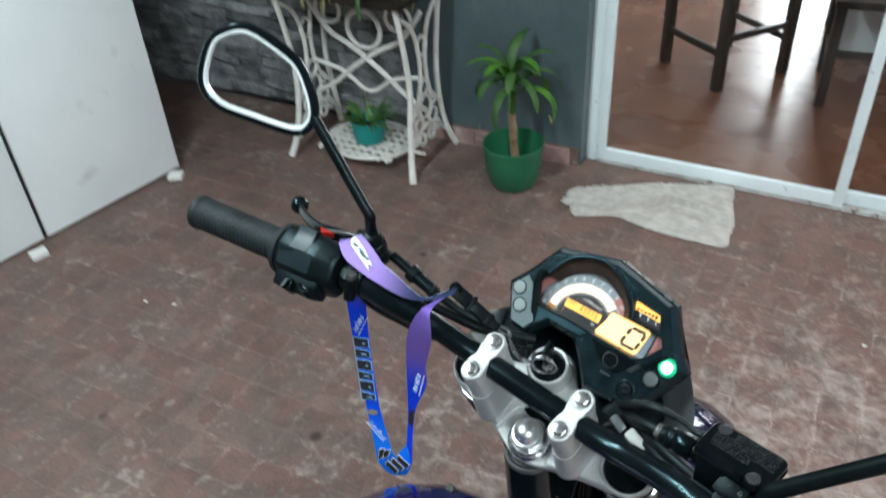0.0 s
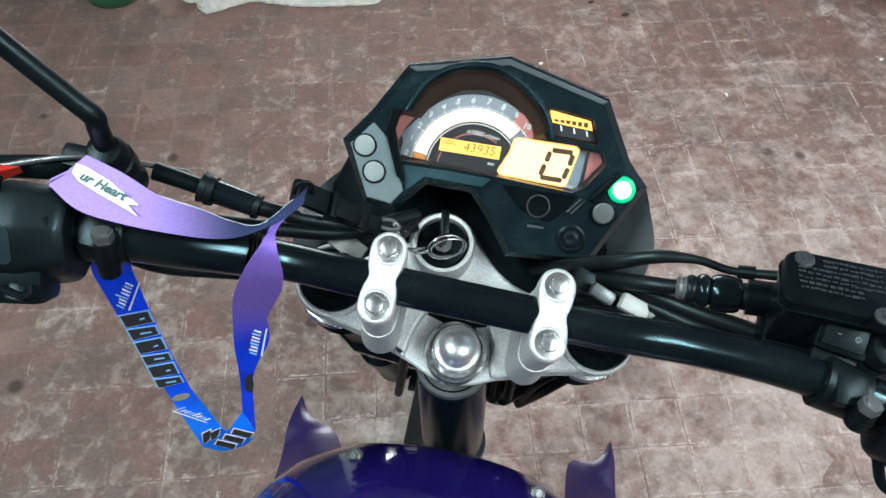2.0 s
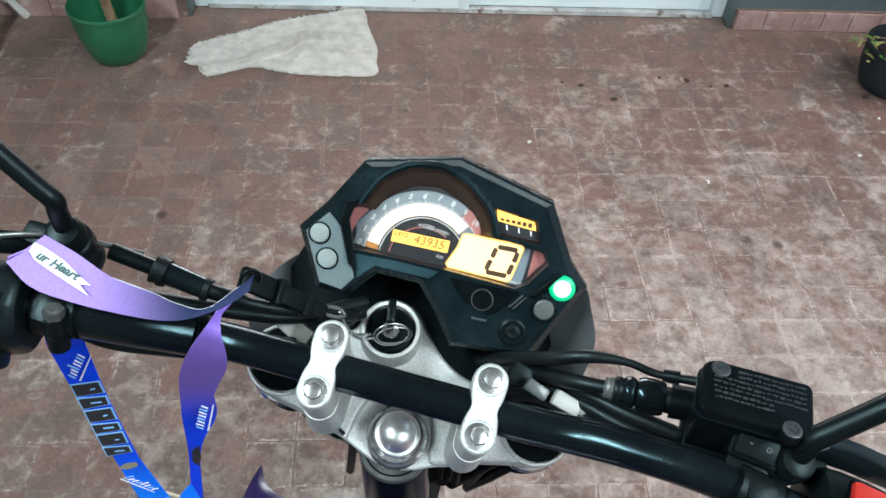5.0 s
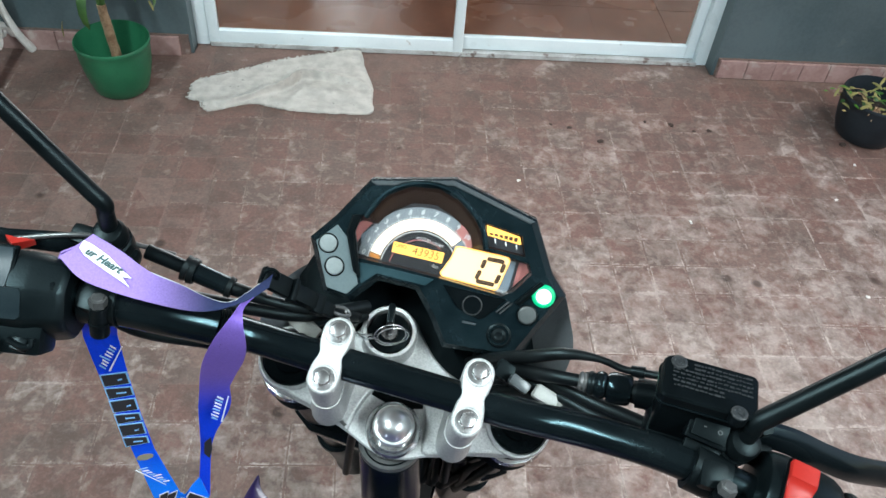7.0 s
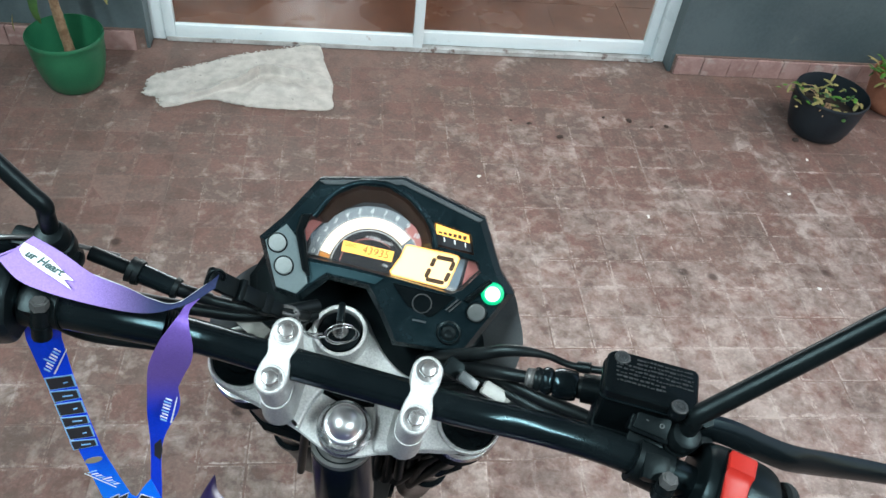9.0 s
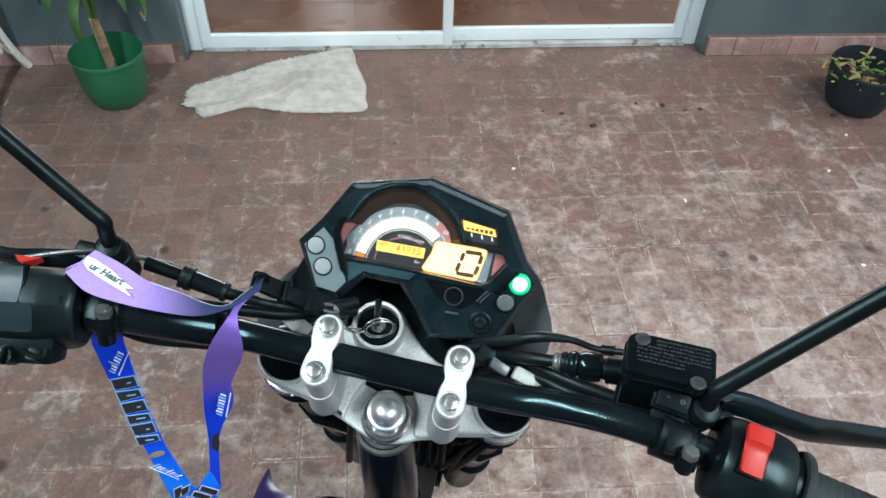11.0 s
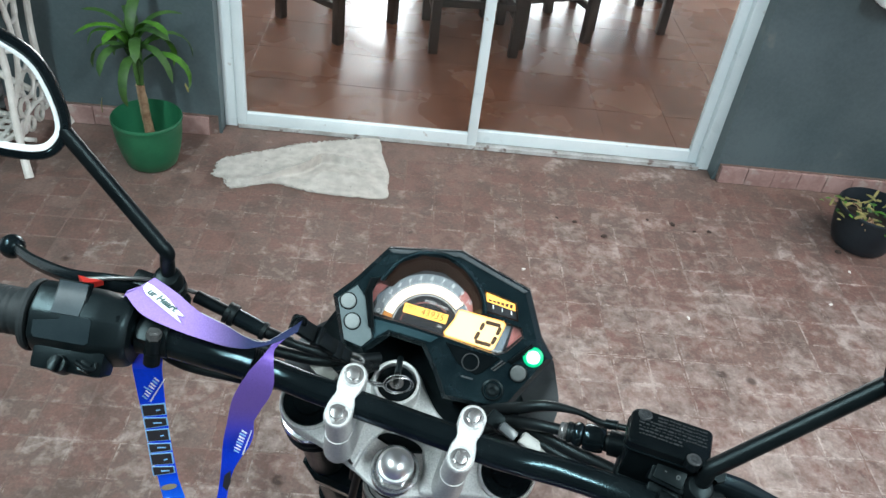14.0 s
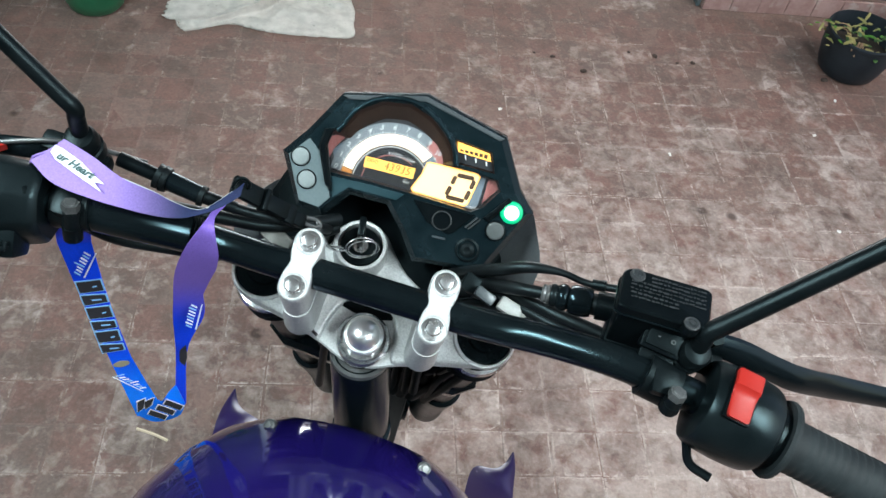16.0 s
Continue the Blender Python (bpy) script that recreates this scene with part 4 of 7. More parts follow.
# bezel relief
bm = bmesh.new()
hood = [(-68, 16), (-58.5, 35.5), (-43, 47.8), (-22, 52.2), (-4, 46.8), (11.5, 35.8), (18.5, 26.5), (22, 17.5)]
tube(bm, [(x * mm, y * mm, 0.0006) for x, y in hood], 0.0022, 10, 6)
d_part("hood_rim", bm, BEZEL)
bm = bmesh.new()
plate(bm, mil([(-71, 42), (-13, 58.6), (50, 46.3), (47, 43.6), (-12.5, 54.8), (-66, 40)]), -0.0005, 0.0012, 0.0006)
d_part("brow_facet", bm, GREY_PLASTIC)
bm = bmesh.new()
plate(bm, mil([(-77, 15), (-70, 17.5), (-72, 4), (-60, -27), (-66, -24), (-78, 2)]), -0.0005, 0.0045, 0.0015)
d_part("divider_rib", bm, PLASTIC)
bm = bmesh.new()
plate(bm, mil([(52, -13.5), (66, 6.5), (69, 5), (56.5, -15)]), -0.0005, 0.0035, 0.0012)
d_part("divider_rib", bm, PLASTIC)
bm = bmesh.new()
plate(bm, mil([(-98, -10.4), (-82, -41.5), (-66.5, -42.5), (-60.5, -33), (-62, -29), (-75, -3), (-86, 5)]), -0.0003, 0.0010, 0.0006)
d_part("lamp_field", bm, SILVER_PLASTIC)
# facet under the window, coloured lighter for the light it reflects
bm = bmesh.new()
plate(bm, mil([(-64.5, -17), (-36, -14.8), (-8, -14.0), (-13, -20.2), (-49, -21.5), (-58.5, -32)]), -0.0003, 0.0007, 0.0004)
d_part("lower_facet", bm, FACET_SHEEN)
d_part("dial_lens", plate(bmesh.new(), mil(shrink(WIN, 0.3)), -0.0030, -0.0022), LENS, "clear dial lens").visible_shadow = False
bm = bmesh.new()
plate(bm, mil([(-1, -15.6), (46, -13.2), (35, -30), (31, -33), (14, -29)]), -0.0003, 0.0012, 0.0006)
d_part("lower_panel", bm, PLASTIC)
for poly in ([(41, -24), (47.5, -14.5), (48.8, -14.5), (42.2, -24.3)], [(43.5, -24.5), (50, -15), (51.2, -15), (44.7, -24.8)]):
    d_part("slash_mark", plate(bmesh.new(), mil(poly), -0.0003, 0.0014), EMBOSS)
bm = bmesh.new()
tube(bm, [(p[0] * mm, p[1] * mm, 0.0014) for p in arc((23.6, -24.2), 6.9, 0, 345, 12)], 0.0005, 6, 3, True)
d_part("emblem_ring", bm, EMBOSS, "plain embossed round emblem")
decal("label_bar", [(20, -38.5), (30, -37.8), (30, -36.4), (20, -37.1)], 0.0004, GREY_PLASTIC)
# face
decal("dial_face", low, -0.0105, FACE)
decal("grey_field", [(-69, 1), (-64.5, -12.5), (-59.7, -12.3), (-58, 2), (-52.5, 14.5), (-57, 17)], -0.0101, FACE_GREY)
decal("red_field", [(-75, 4), (-70.5, -6), (-68, 3), (-63, 12), (-67, 14), (-73.5, 9)], -0.0101, FACE_RED)
decal("grey_field", [(40, 12.5), (36.5, -11), (42.5, -11), (46, -8), (46, 14)], -0.0101, FACE_GREY)
decal("red_field", [(48.5, -5), (57, 9), (53.5, 14), (48, 14)], -0.0101, FACE_RED)
decal("tach_light", ring_band(TC, 30.2, 38.3, 174, 52), -0.0099, LCD_TACH, "glowing cream rev-counter arc")
decal("tach_segments", ring_band(TC, 30.2, 38.3, 180, 175), -0.0099, LCD_BROWN)
decal("tach_unlit", ring_band(TC, 30.2, 38.3, 51, 36, 8), -0.0099, FACE_GREY)
decal("number_band", ring_band(TC, 39.5, 46.6, 180, 64), -0.0100, FACE_BAND)
decal("red_zone", ring_band(TC, 39.2, 46.5, 63, 40, 10), -0.0099, FACE_RED)
decal("tach_ring", ring_band(TC, 38.9, 39.4, 180, 42), -0.0098, FACE_WHITE)
decal("tach_ring", ring_band(TC, 28.6, 29.2, 180, 40), -0.0098, FACE_WHITE)
decal("inner_ring", ring_band(TC, 22.2, 22.9, 178, 60), -0.0098, FACE_RED)
for i in range(21):
    a = 180 - i * 6.6
    decal("tick", ring_band(TC, 38.4, 40.4 if i % 2 == 0 else 39.6, a + 0.45, a - 0.45, 1), -0.0097, FACE_WHITE)
for i in range(28):
    a = 176 - i * 4.5
    decal("segment_line", ring_band(TC, 29.4, 31.2, a + 0.5, a - 0.5, 1), -0.0095, LCD_INK)
for i in range(40):
    a = 173.2 - i * 3.0
    decal("arc_line", ring_band(TC, 31.2, 38.2, a + 0.16, a - 0.16, 1), -0.0096, ARC_LINE)
for i in range(11):
    a = radians(177 - i * 12.6)
    p = TC + Vector((math.cos(a), math.sin(a))) * 43.2
    lettering("number", str(i), 0.0051, MM @ Matrix.Translation((p.x * mm, p.y * mm, -0.0095)), FACE_WHITE, dial, 0.2, bold=0.00012)
lettering("unit_text", "x1000 r/min", 0.0042, MM @ pose(-0.019, 0.0105, -0.0095, 0, 0, -3), FACE_WHITE, dial, 0.3)
decal("odometer", [(-44.3, 3.4), (-6.2, 5.4), (-6.2, -2.7), (-44, -4.6)], -0.0098, LCD_WARM, "amber odometer display")
lettering("odometer_digits", "43935", 0.0082, MM @ pose(-0.0195, 0.0009, -0.0095, 0, 0, 2.5), LCD_FAINT, dial, 0.15)
lettering("odometer_word", "ODO", 0.0038, MM @ pose(-0.0385, 0.0013, -0.0095, 0, 0, 2.5), LCD_INK, dial)
lettering("unit_text", "km", 0.0036, MM @ pose(-0.0105, -0.0062, -0.0095), FACE_WHITE, dial, 0.3)
SPEED = [(1.2, 11.6), (3, 12.6), (38.8, 14.8), (40.8, 13.2), (38.0, -8.2), (36.0, -10.3), (-3.2, -11), (-4.8, -9.4), (-0.2, 3)]
decal("speed_rim", shrink(SPEED, -0.9), -0.0098, LCD_WARM)
decal("speed_display", SPEED, -0.0092, LCD_PALE, "bright amber speed display")
lettering("unit_text", "km/h", 0.0042, MM @ pose(0.0415, -0.0098, -0.0092), FACE_WHITE, dial, 0.3)
D = {"a": ((24.6, 10.2), (38, 11.2)), "d": ((21.2, -7.8), (35.4, -7.0)), "f": ((24.0, 9.4), (22.8, 2.2)), "e": ((22.5, 0.9), (21.0, -6.8)), "b": ((38.2, 10.2), (37.3, 2.8)), "c": ((37.1, 1.6), (35.6, -6.0))}
for a, b2 in D.values():
    a, b2 = Vector(a), Vector(b2)
    d = (b2 - a).normalized()
    q = Vector((-d.y, d.x)) * 1.6
    c1, c2 = a + d * 0.9, b2 - d * 0.9
    decal("digit_segment", [tuple(a), tuple(c1 + q), tuple(c2 + q), tuple(b2), tuple(c2 - q), tuple(c1 - q)], -0.0088, LCD_INK)
decal("fuel_face", shrink(FUEL, 0.9), -0.0042, FACE)
decal("fuel_display", [(17.6, 34.3), (43, 32.6), (45.4, 27.2), (20, 27.2)], -0.0038, LCD_WARM, "amber fuel display")
for i in range(6):
    x = 21.5 + i * 3.6
    decal("fuel_bar", [(x, 28.3), (x + 2.6, 28.2), (x + 2.3, 29.6 + i * 0.35), (x - 0.4, 29.7 + i * 0.3)], -0.0034, LCD_INK)
for x in (25.5, 33.5, 41.5):
    decal("fuel_tick", [(x, 26.4), (x + 1.0, 26.4), (x + 2.2, 23.2), (x + 1.2, 23.2)], -0.0038, FACE_WHITE)
# lamps and button
for x, y, r, material, text in ((-88.9, -9.7, 6.4, LENS_PALE, ""), (-80.3, -24.7, 6.4, LENS_PALE, ""), (63.5, -20, 6.6, LENS_GREY, ""), (71, -3.5, 6.8, GREEN_LIGHT, "glowing green neutral lamp")):
    bm = bmesh.new()
    lathe(bm, [(r * mm, -0.0005), (r * mm, 0.0014), (r * 0.85 * mm, 0.0022), (0, 0.0026)], (x * mm, y * mm, 0), 28)
    lamp = d_part("indicator_lamp", bm, material, text)
    if text:
        # added ring, glowing in place of the lamp's halo on the bezel
        d_part("lamp_halo", lathe(bmesh.new(), [((r - 1.3) * mm, 0.0022), ((r - 0.5) * mm, 0.0030), ((r + 0.9) * mm, 0.0022), ((r + 1.7) * mm, 0.0004)], (x * mm, y * mm, 0), 32), GREEN_HALO, "glowing ring that imitates the green lamp's halo on the bezel", lamp)
    bm = bmesh.new()
    tube(bm, [(p[0] * mm, p[1] * mm, 0.0012) for p in arc((x, y), r + 0.5, 0, 330, 11)], 0.0006, 6, 3, True)
    d_part("lamp_rim", bm, PLASTIC)
bm = bmesh.new()
lathe(bm, [(0.0090, -0.0005), (0.0090, 0.0012), (0.0078, 0.0018), (0.0074, -0.0002), (0.0060, 0.0), (0.0052, 0.0016), (0.003, 0.0022), (0, 0.0012)], (0.0481, -0.0401, 0), 32)
d_part("reset_button", bm, PLASTIC_SOFT, "round black reset button")

# ---- handlebar fittings ----
def along(a, b, t):
    return Vector(a).lerp(Vector(b), t)


def grip(side, a, b):
    a, b = Vector(a), Vector(b)
    d = (b - a).normalized()
    m = Matrix.Translation(a) @ d.to_track_quat("Z", "Y").to_matrix().to_4x4()
    L = (b - a).length
    prof = [(0.0125, 0), (0.0255, 0.0), (0.0262, 0.0022), (0.0255, 0.0045), (0.0185, 0.006), (0.0172, 0.012)]
    z = 0.014
    while z < L - 0.012:
        prof += [(0.0172, z), (0.0167, z + 0.0008), (0.0167, z + 0.0022), (0.0172, z + 0.003)]
        z += 0.0052
    prof += [(0.0185, L - 0.008), (0.0185, L - 0.003), (0.016, L), (0, L)]
    bm = lathe(bmesh.new(), prof, n=28, m=m)
    return s_part("grip", bm, GRIP_RUBBER, None, "black ribbed rubber grip")


grip(-1, (-0.268, -0.0285, 0.021), (-0.392, -0.051, 0.021))
grip(1, (0.268, -0.0245, 0.0225), (0.392, -0.047, 0.023))


def barrel(a, b, prof, steps):
    """A housing round the bar: cross-section prof (across, up), swelling by steps along a to b."""
    a, b = Vector(a), Vector(b)
    d = (b - a).normalized()
    up = Vector((0, 0, 1))
    out = up.cross(d).normalized()
    up = d.cross(out)
    return [[a + (b - a) * t + out * (x * k) + up * (y * k) for x, y in prof] for t, k in steps]


# left switch housing
OCT_CORNERS = [(0.027, 0.008), (0.020, 0.020), (0.008, 0.0275), (-0.006, 0.0280), (-0.019, 0.021), (-0.028, 0.008), (-0.030, -0.012), (-0.022, -0.024), (0.0, -0.028), (0.020, -0.023), (0.027, -0.010)]
OCT = [tuple(p)[:2] for p in spline([(x, y, 0) for x, y in OCT_CORNERS], 4, True)]
bm = bmesh.new()
HOUSE = [Vector(p) for p in ((-0.0215, 0.004), (-0.0200, 0.0195), (-0.0125, 0.0265), (0.0060, 0.0275), (0.0225, 0.0165), (0.0265, 0.004), (0.0250, -0.018), (0.0100, -0.027), (-0.0120, -0.026), (-0.0205, -0.014))]
HOUSE = [q for i, p in enumerate(HOUSE) for q in (p.lerp(HOUSE[i - 1], 0.10), p.lerp(HOUSE[(i + 1) % len(HOUSE)], 0.10))]
LEFT_A, LEFT_B = (-0.265, -0.028, 0.021), (-0.200, -0.0165, 0.021)
loft(bm, barrel(LEFT_A, LEFT_B, [(-x, y) for x, y in HOUSE], [(0, 0.93), (0.02, 0.985), (0.05, 1.0), (0.66, 1.0), (0.70, 0.985), (0.92, 0.90), (0.97, 0.86), (1.0, 0.78)]))
left_switch = s_part("switch_housing", bm, SATIN, None, "black switch housing with worn edges", 30)
bm = bmesh.new()
box(bm, (-0.232, -0.047, 0.017), (0.050, 0.022, 0.024), 0.004, pose(0, 0, 0, 25, 0, 10))
s_part("switch_bulge", bm, SATIN, left_switch)
RK = Matrix.Translation((-0.2415, -0.0185, 0.0462)) @ pose(0, 0, 0, 6, 0, 11)
bm = bmesh.new()
loft(bm, [[tuple(RK @ Vector((x, y, z))) for y, z in ((-0.0118, 0.0), (-0.0118, 0.0042), (-0.0060, 0.0030), (0.0, 0.0024), (0.0060, 0.0030), (0.0112, 0.0050), (0.0118, 0.0))] for x in (-0.0098, -0.0090, 0.0090, 0.0098)])
s_part("beam_switch", bm, SWITCH_GLOSS, left_switch, "glossy slate-grey rocker switch")
bm = bmesh.new()
box(bm, (0, 0, 0.0005), (0.0235, 0.0275, 0.003), 0.0010)
bmesh.ops.transform(bm, matrix=RK, verts=bm.verts)
s_part("switch_recess", bm, PLASTIC, left_switch)
# satin facet below the rocker, the lamplight on it put into a paler colour
P = [barrel(LEFT_A, LEFT_B, [(-rear, high)], [(t, 1.0)])[0][0] for t, rear, high in ((0.36, 0.0066, 0.0271), (0.64, 0.0066, 0.0271), (0.66, 0.0085, 0.0258), (0.66, 0.0205, 0.0178), (0.62, 0.0222, 0.0167), (0.10, 0.0222, 0.0167), (0.07, 0.0200, 0.0181), (0.07, 0.0125, 0.0231), (0.32, 0.0100, 0.0248))]
up = (P[1] - P[0]).cross(P[4] - P[1]).normalized()
up = up if up.z > 0 else -up
bm = loft(bmesh.new(), [[tuple(p - up * 0.002) for p in P], [tuple(p + up * 0.0004) for p in P]])
s_part("switch_face", bm, SATIN_LIT, left_switch, "satin facet of the switch housing, coloured paler as if lit")
bm = bmesh.new()
box(bm, (-0.2115, -0.021, 0.042), (0.014, 0.006, 0.008), 0.0015, pose(0, 0, 0, 0, 0, 12))
s_part("passing_switch", bm, PLASTIC, left_switch)
bm = bmesh.new()
rod(bm, (-0.234, -0.055, 0.018), (-0.234, -0.059, 0.031), 0.0072, 0.0060, 18)
box(bm, (-0.234, -0.0595, 0.0325), (0.0048, 0.0110, 0.004), 0.0010)
s_part("indicator_switch", bm, PLASTIC, left_switch, "black indicator switch knob")
bm = bmesh.new()
tube(bm, [(-0.2235, -0.0530, 0.0290), (-0.2150, -0.0550, 0.0290), (-0.2100, -0.0535, 0.0285), (-0.2105, -0.0490, 0.0300)], 0.0019, 8, 5)
box(bm, (-0.232, -0.0520, 0.0225), (0.046, 0.013, 0.007), 0.0022, pose(0, 0, 0, 12, 0, 8))
s_part("horn_guard", bm, PLASTIC, left_switch, "toothed black guard round the horn button")
bm = bmesh.new()
box(bm, (-0.217, -0.0535, 0.0262), (0.009, 0.008, 0.005), 0.0012)
s_part("horn_button", bm, PLASTIC, left_switch)

# right switch housing
bm = bmesh.new()
loft(bm, barrel((0.262, -0.0232, 0.0225), (0.2165, -0.0150, 0.0222), OCT, [(0, 0.84), (0.04, 0.94), (0.12, 0.995), (0.3, 1.025), (0.5, 1.035), (0.75, 1.015), (0.90, 0.975), (0.97, 0.91), (1.0, 0.82)]))
right_switch = s_part("switch_housing", bm, SATIN, None, "black switch housing with a red stop switch", 30)
bm = bmesh.new()
TILT_R = pose(0, 0, 0, 2, 0, -10)
box(bm, (0.2325, -0.0130, 0.0500), (0.0175, 0.0330, 0.006), 0.002, TILT_R)
s_part("switch_recess", bm, PLASTIC, right_switch)
bm = bmesh.new()
o = [(-0.0155, 0.004), (-0.0155, 0.0085), (-0.002, 0.0062), (0.002, 0.0066), (0.005, 0.0088), (0.0155, 0.0062), (0.0155, 0.004)]
loft(bm, [[TILT_R @ Vector((x * (0.90 + 6.5 * y), y * q, z - drop)) + Vector((0.2325, -0.0130, 0.0475)) for y, z in o] for x, q, drop in ((-0.0086, 0.86, 0.0010), (-0.0080, 0.95, 0.0003), (-0.0068, 1.0, 0.0), (0.0068, 1.0, 0.0), (0.0080, 0.95, 0.0003), (0.0086, 0.86, 0.0010))])
s_part("stop_switch", bm, RED, right_switch, "bright red engine stop switch")
bm = bmesh.new()
tube(bm, [(0.219, -0.040, 0.010), (0.225, -0.052, 0.006), (0.238, -0.058, 0.010)], 0.003, 8)
s_part("throttle_cable_guide", bm, PLASTIC, right_switch)
bm = bmesh.new()
rod(bm, (0.262, -0.0233, 0.0225), (0.2695, -0.0247, 0.0225), 0.021, None, 24)
s_part("throttle_ring", bm, PLASTIC, None)


# lever perches, levers and mirrors
def perch(side, bolt, boss, axis, lug):
    bm = bmesh.new()
    a = Vector(axis)
    d = Vector((side, -0.17, 0)).normalized()
    rod(bm, a - d * 0.011, a + d * 0.011, 0.0143, None, 24)
    box(bm, (a.x, a.y - 0.003, a.z + 0.009), (0.017, 0.017, 0.013), 0.004)
    rod(bm, Vector(boss) - Vector((0, 0, 0.030)), boss, 0.0098, 0.0088, 20)
    box(bm, (a.x + side * 0.002, (a.y + boss[1]) / 2, a.z - 0.002), (0.021, abs(boss[1] - a.y) + 0.004, 0.013), 0.004)
    box(bm, (a.x + side * 0.022, boss[1] + 0.002, a.z - 0.004), (0.034, 0.014, 0.011), 0.004)
    p = s_part("lever_perch", bm, PLASTIC_SOFT, None, "black lever perch clamped on the bar")
    bm = bmesh.new()
    bt = Vector(bolt)
    slope = Vector((0, -0.50, -0.866))
    rod(bm, bt + slope * lug, bt + slope * 0.004, 0.0058, 0.0056, 18)
    rod(bm, bt + slope * lug * 0.65, bt + slope * (lug * 0.65 - 0.0015), 0.0063, None, 18)
    lean = pose(0, 0, 0, -30)
    s_part("perch_lug", bm, PLASTIC_SOFT, p)
    bm = bmesh.new()
    bmesh.ops.create_cone(bm, cap_ends=True, segments=6, radius1=0.0056, radius2=0.0053, depth=0.005, matrix=Matrix.Translation(bt + slope * 0.001) @ lean)
    lathe(bm, [(0.0036, 0.0016), (0.0032, 0.0022), (0, 0.0022)], n=16, m=Matrix.Translation(bt) @ lean)
    s_part("bolt", bm, DULL_STEEL, p, "small dulled hexagon bolt")
    return p


perch(-1, (-0.1822, -0.0180, 0.0365), (-0.1915, 0.0215, 0.036), (-0.186, -0.014, 0.020), 0.027)
perch(1, (0.1972, -0.0205, 0.0415), (0.2040, 0.0080, 0.033), (0.191, -0.011, 0.021), 0.016)
bm = bmesh.new()
tube(bm, [(-0.205, 0.022, 0.012), (-0.240, 0.014, 0.014), (-0.275, 0.012, 0.003), (-0.320, 0.022, -0.022), (-0.352, 0.034, -0.042)], (0.0075, 0.0070, 0.0062, 0.0058, 0.0055), 12, 6, False, 0.62)
ball(bm, (-0.3585, 0.0365, -0.0465), 0.0105)
s_part("clutch_lever", bm, BAR_BLACK, None, "black clutch lever with ball end")
bm = bmesh.new()
loft(bm, [[(-0.261, 0.007, 0.013), (-0.250, 0.002, 0.018), (-0.241, 0.009, 0.018)], [(-0.261, 0.009, 0.020), (-0.251, 0.003, 0.026), (-0.240, 0.010, 0.024)]])
s_part("red_tab", bm, RED, None, "small red lever tab")
bm = bmesh.new()
tube(bm, [(0.208, 0.021, 0.025), (0.236, 0.0230, 0.021), (0.262, 0.0220, 0.013), (0.288, 0.0225, 0.004), (0.32, 0.029, -0.009), (0.36, 0.036, -0.020), (0.398, 0.041, -0.028)], (0.0085, 0.0092, 0.0092, 0.0098, 0.0095, 0.0082, 0.0068), 12, 6, False, 0.62)
ball(bm, (0.404, 0.0418, -0.0292), 0.0098)
s_part("brake_lever", bm, BAR_BLACK, None, "black brake lever")
bm = bmesh.new()
bmesh.ops.create_cone(bm, cap_ends=True, segments=6, radius1=0.006, radius2=0.0055, depth=0.006, matrix=Matrix.Translation((0.217, 0.0225, 0.034)))
s_part("lever_bolt", bm, PLASTIC_SOFT, None, "lever pivot bolt")

# brake reservoir: its cap lies level, so it leans against the yoke's own plane
RX = Vector((0.0535, -0.0020, 0.0072)).normalized()
RY = Vector((0.0050, 0.0260, -0.0095))
RY = (RY - RX * RY.dot(RX)).normalized()
RM = Matrix((RX, RY, RX.cross(RY))).transposed().to_4x4()
RM.translation = (0.1760, 0.0330, 0.0505)


def r_part(name, bm, material, parent=None, label=""):
    bmesh.ops.transform(bm, matrix=RM, verts=bm.verts)
    return s_part(name, bm, material, parent, label)


def rounded(w, d, r, cut_in=0.0):
    """Rounded oblong outline; cut_in takes its far left corner off."""
    out = []
    for sx, sy, a0 in ((1, 1, 0), (-1, 1, 90), (-1, -1, 180), (1, -1, 270)):
        q = r + (cut_in if (sx, sy) == (-1, 1) else 0)
        out += [(sx * (w / 2 - q) + q * math.cos(radians(a0 + k * 22.5)), sy * (d / 2 - q) + q * math.sin(radians(a0 + k * 22.5))) for k in range(5)]
    return out


CAP = rounded(0.0560, 0.0325, 0.0042, 0.0030)
bm = loft(bmesh.new(), [[(x, y, z) for x, y in shrink(CAP, d)] for d, z in ((0.0010, -0.0085), (0.0, -0.0078), (0.0, -0.0016), (0.0010, -0.0003), (0.0024, 0.0))])
reservoir = r_part("brake_reservoir", bm, PLASTIC, None, "black brake fluid reservoir")
bm = loft(bmesh.new(), [[(x, y, z) for x, y in shrink(CAP, d)] for d, z in ((0.0040, -0.0420), (0.0026, -0.0400), (0.0020, -0.0080))])
r_part("reservoir_body", bm, PLASTIC, reservoir)
r_part("cap_lip", loft(bmesh.new(), [[(x, y, z) for x, y in shrink(CAP, d)] for d, z in ((-0.0006, -0.0088), (-0.0010, -0.0080), (-0.0006, -0.0072))]), BAR_BLACK, reservoir, "worn glossy lip of the cap")
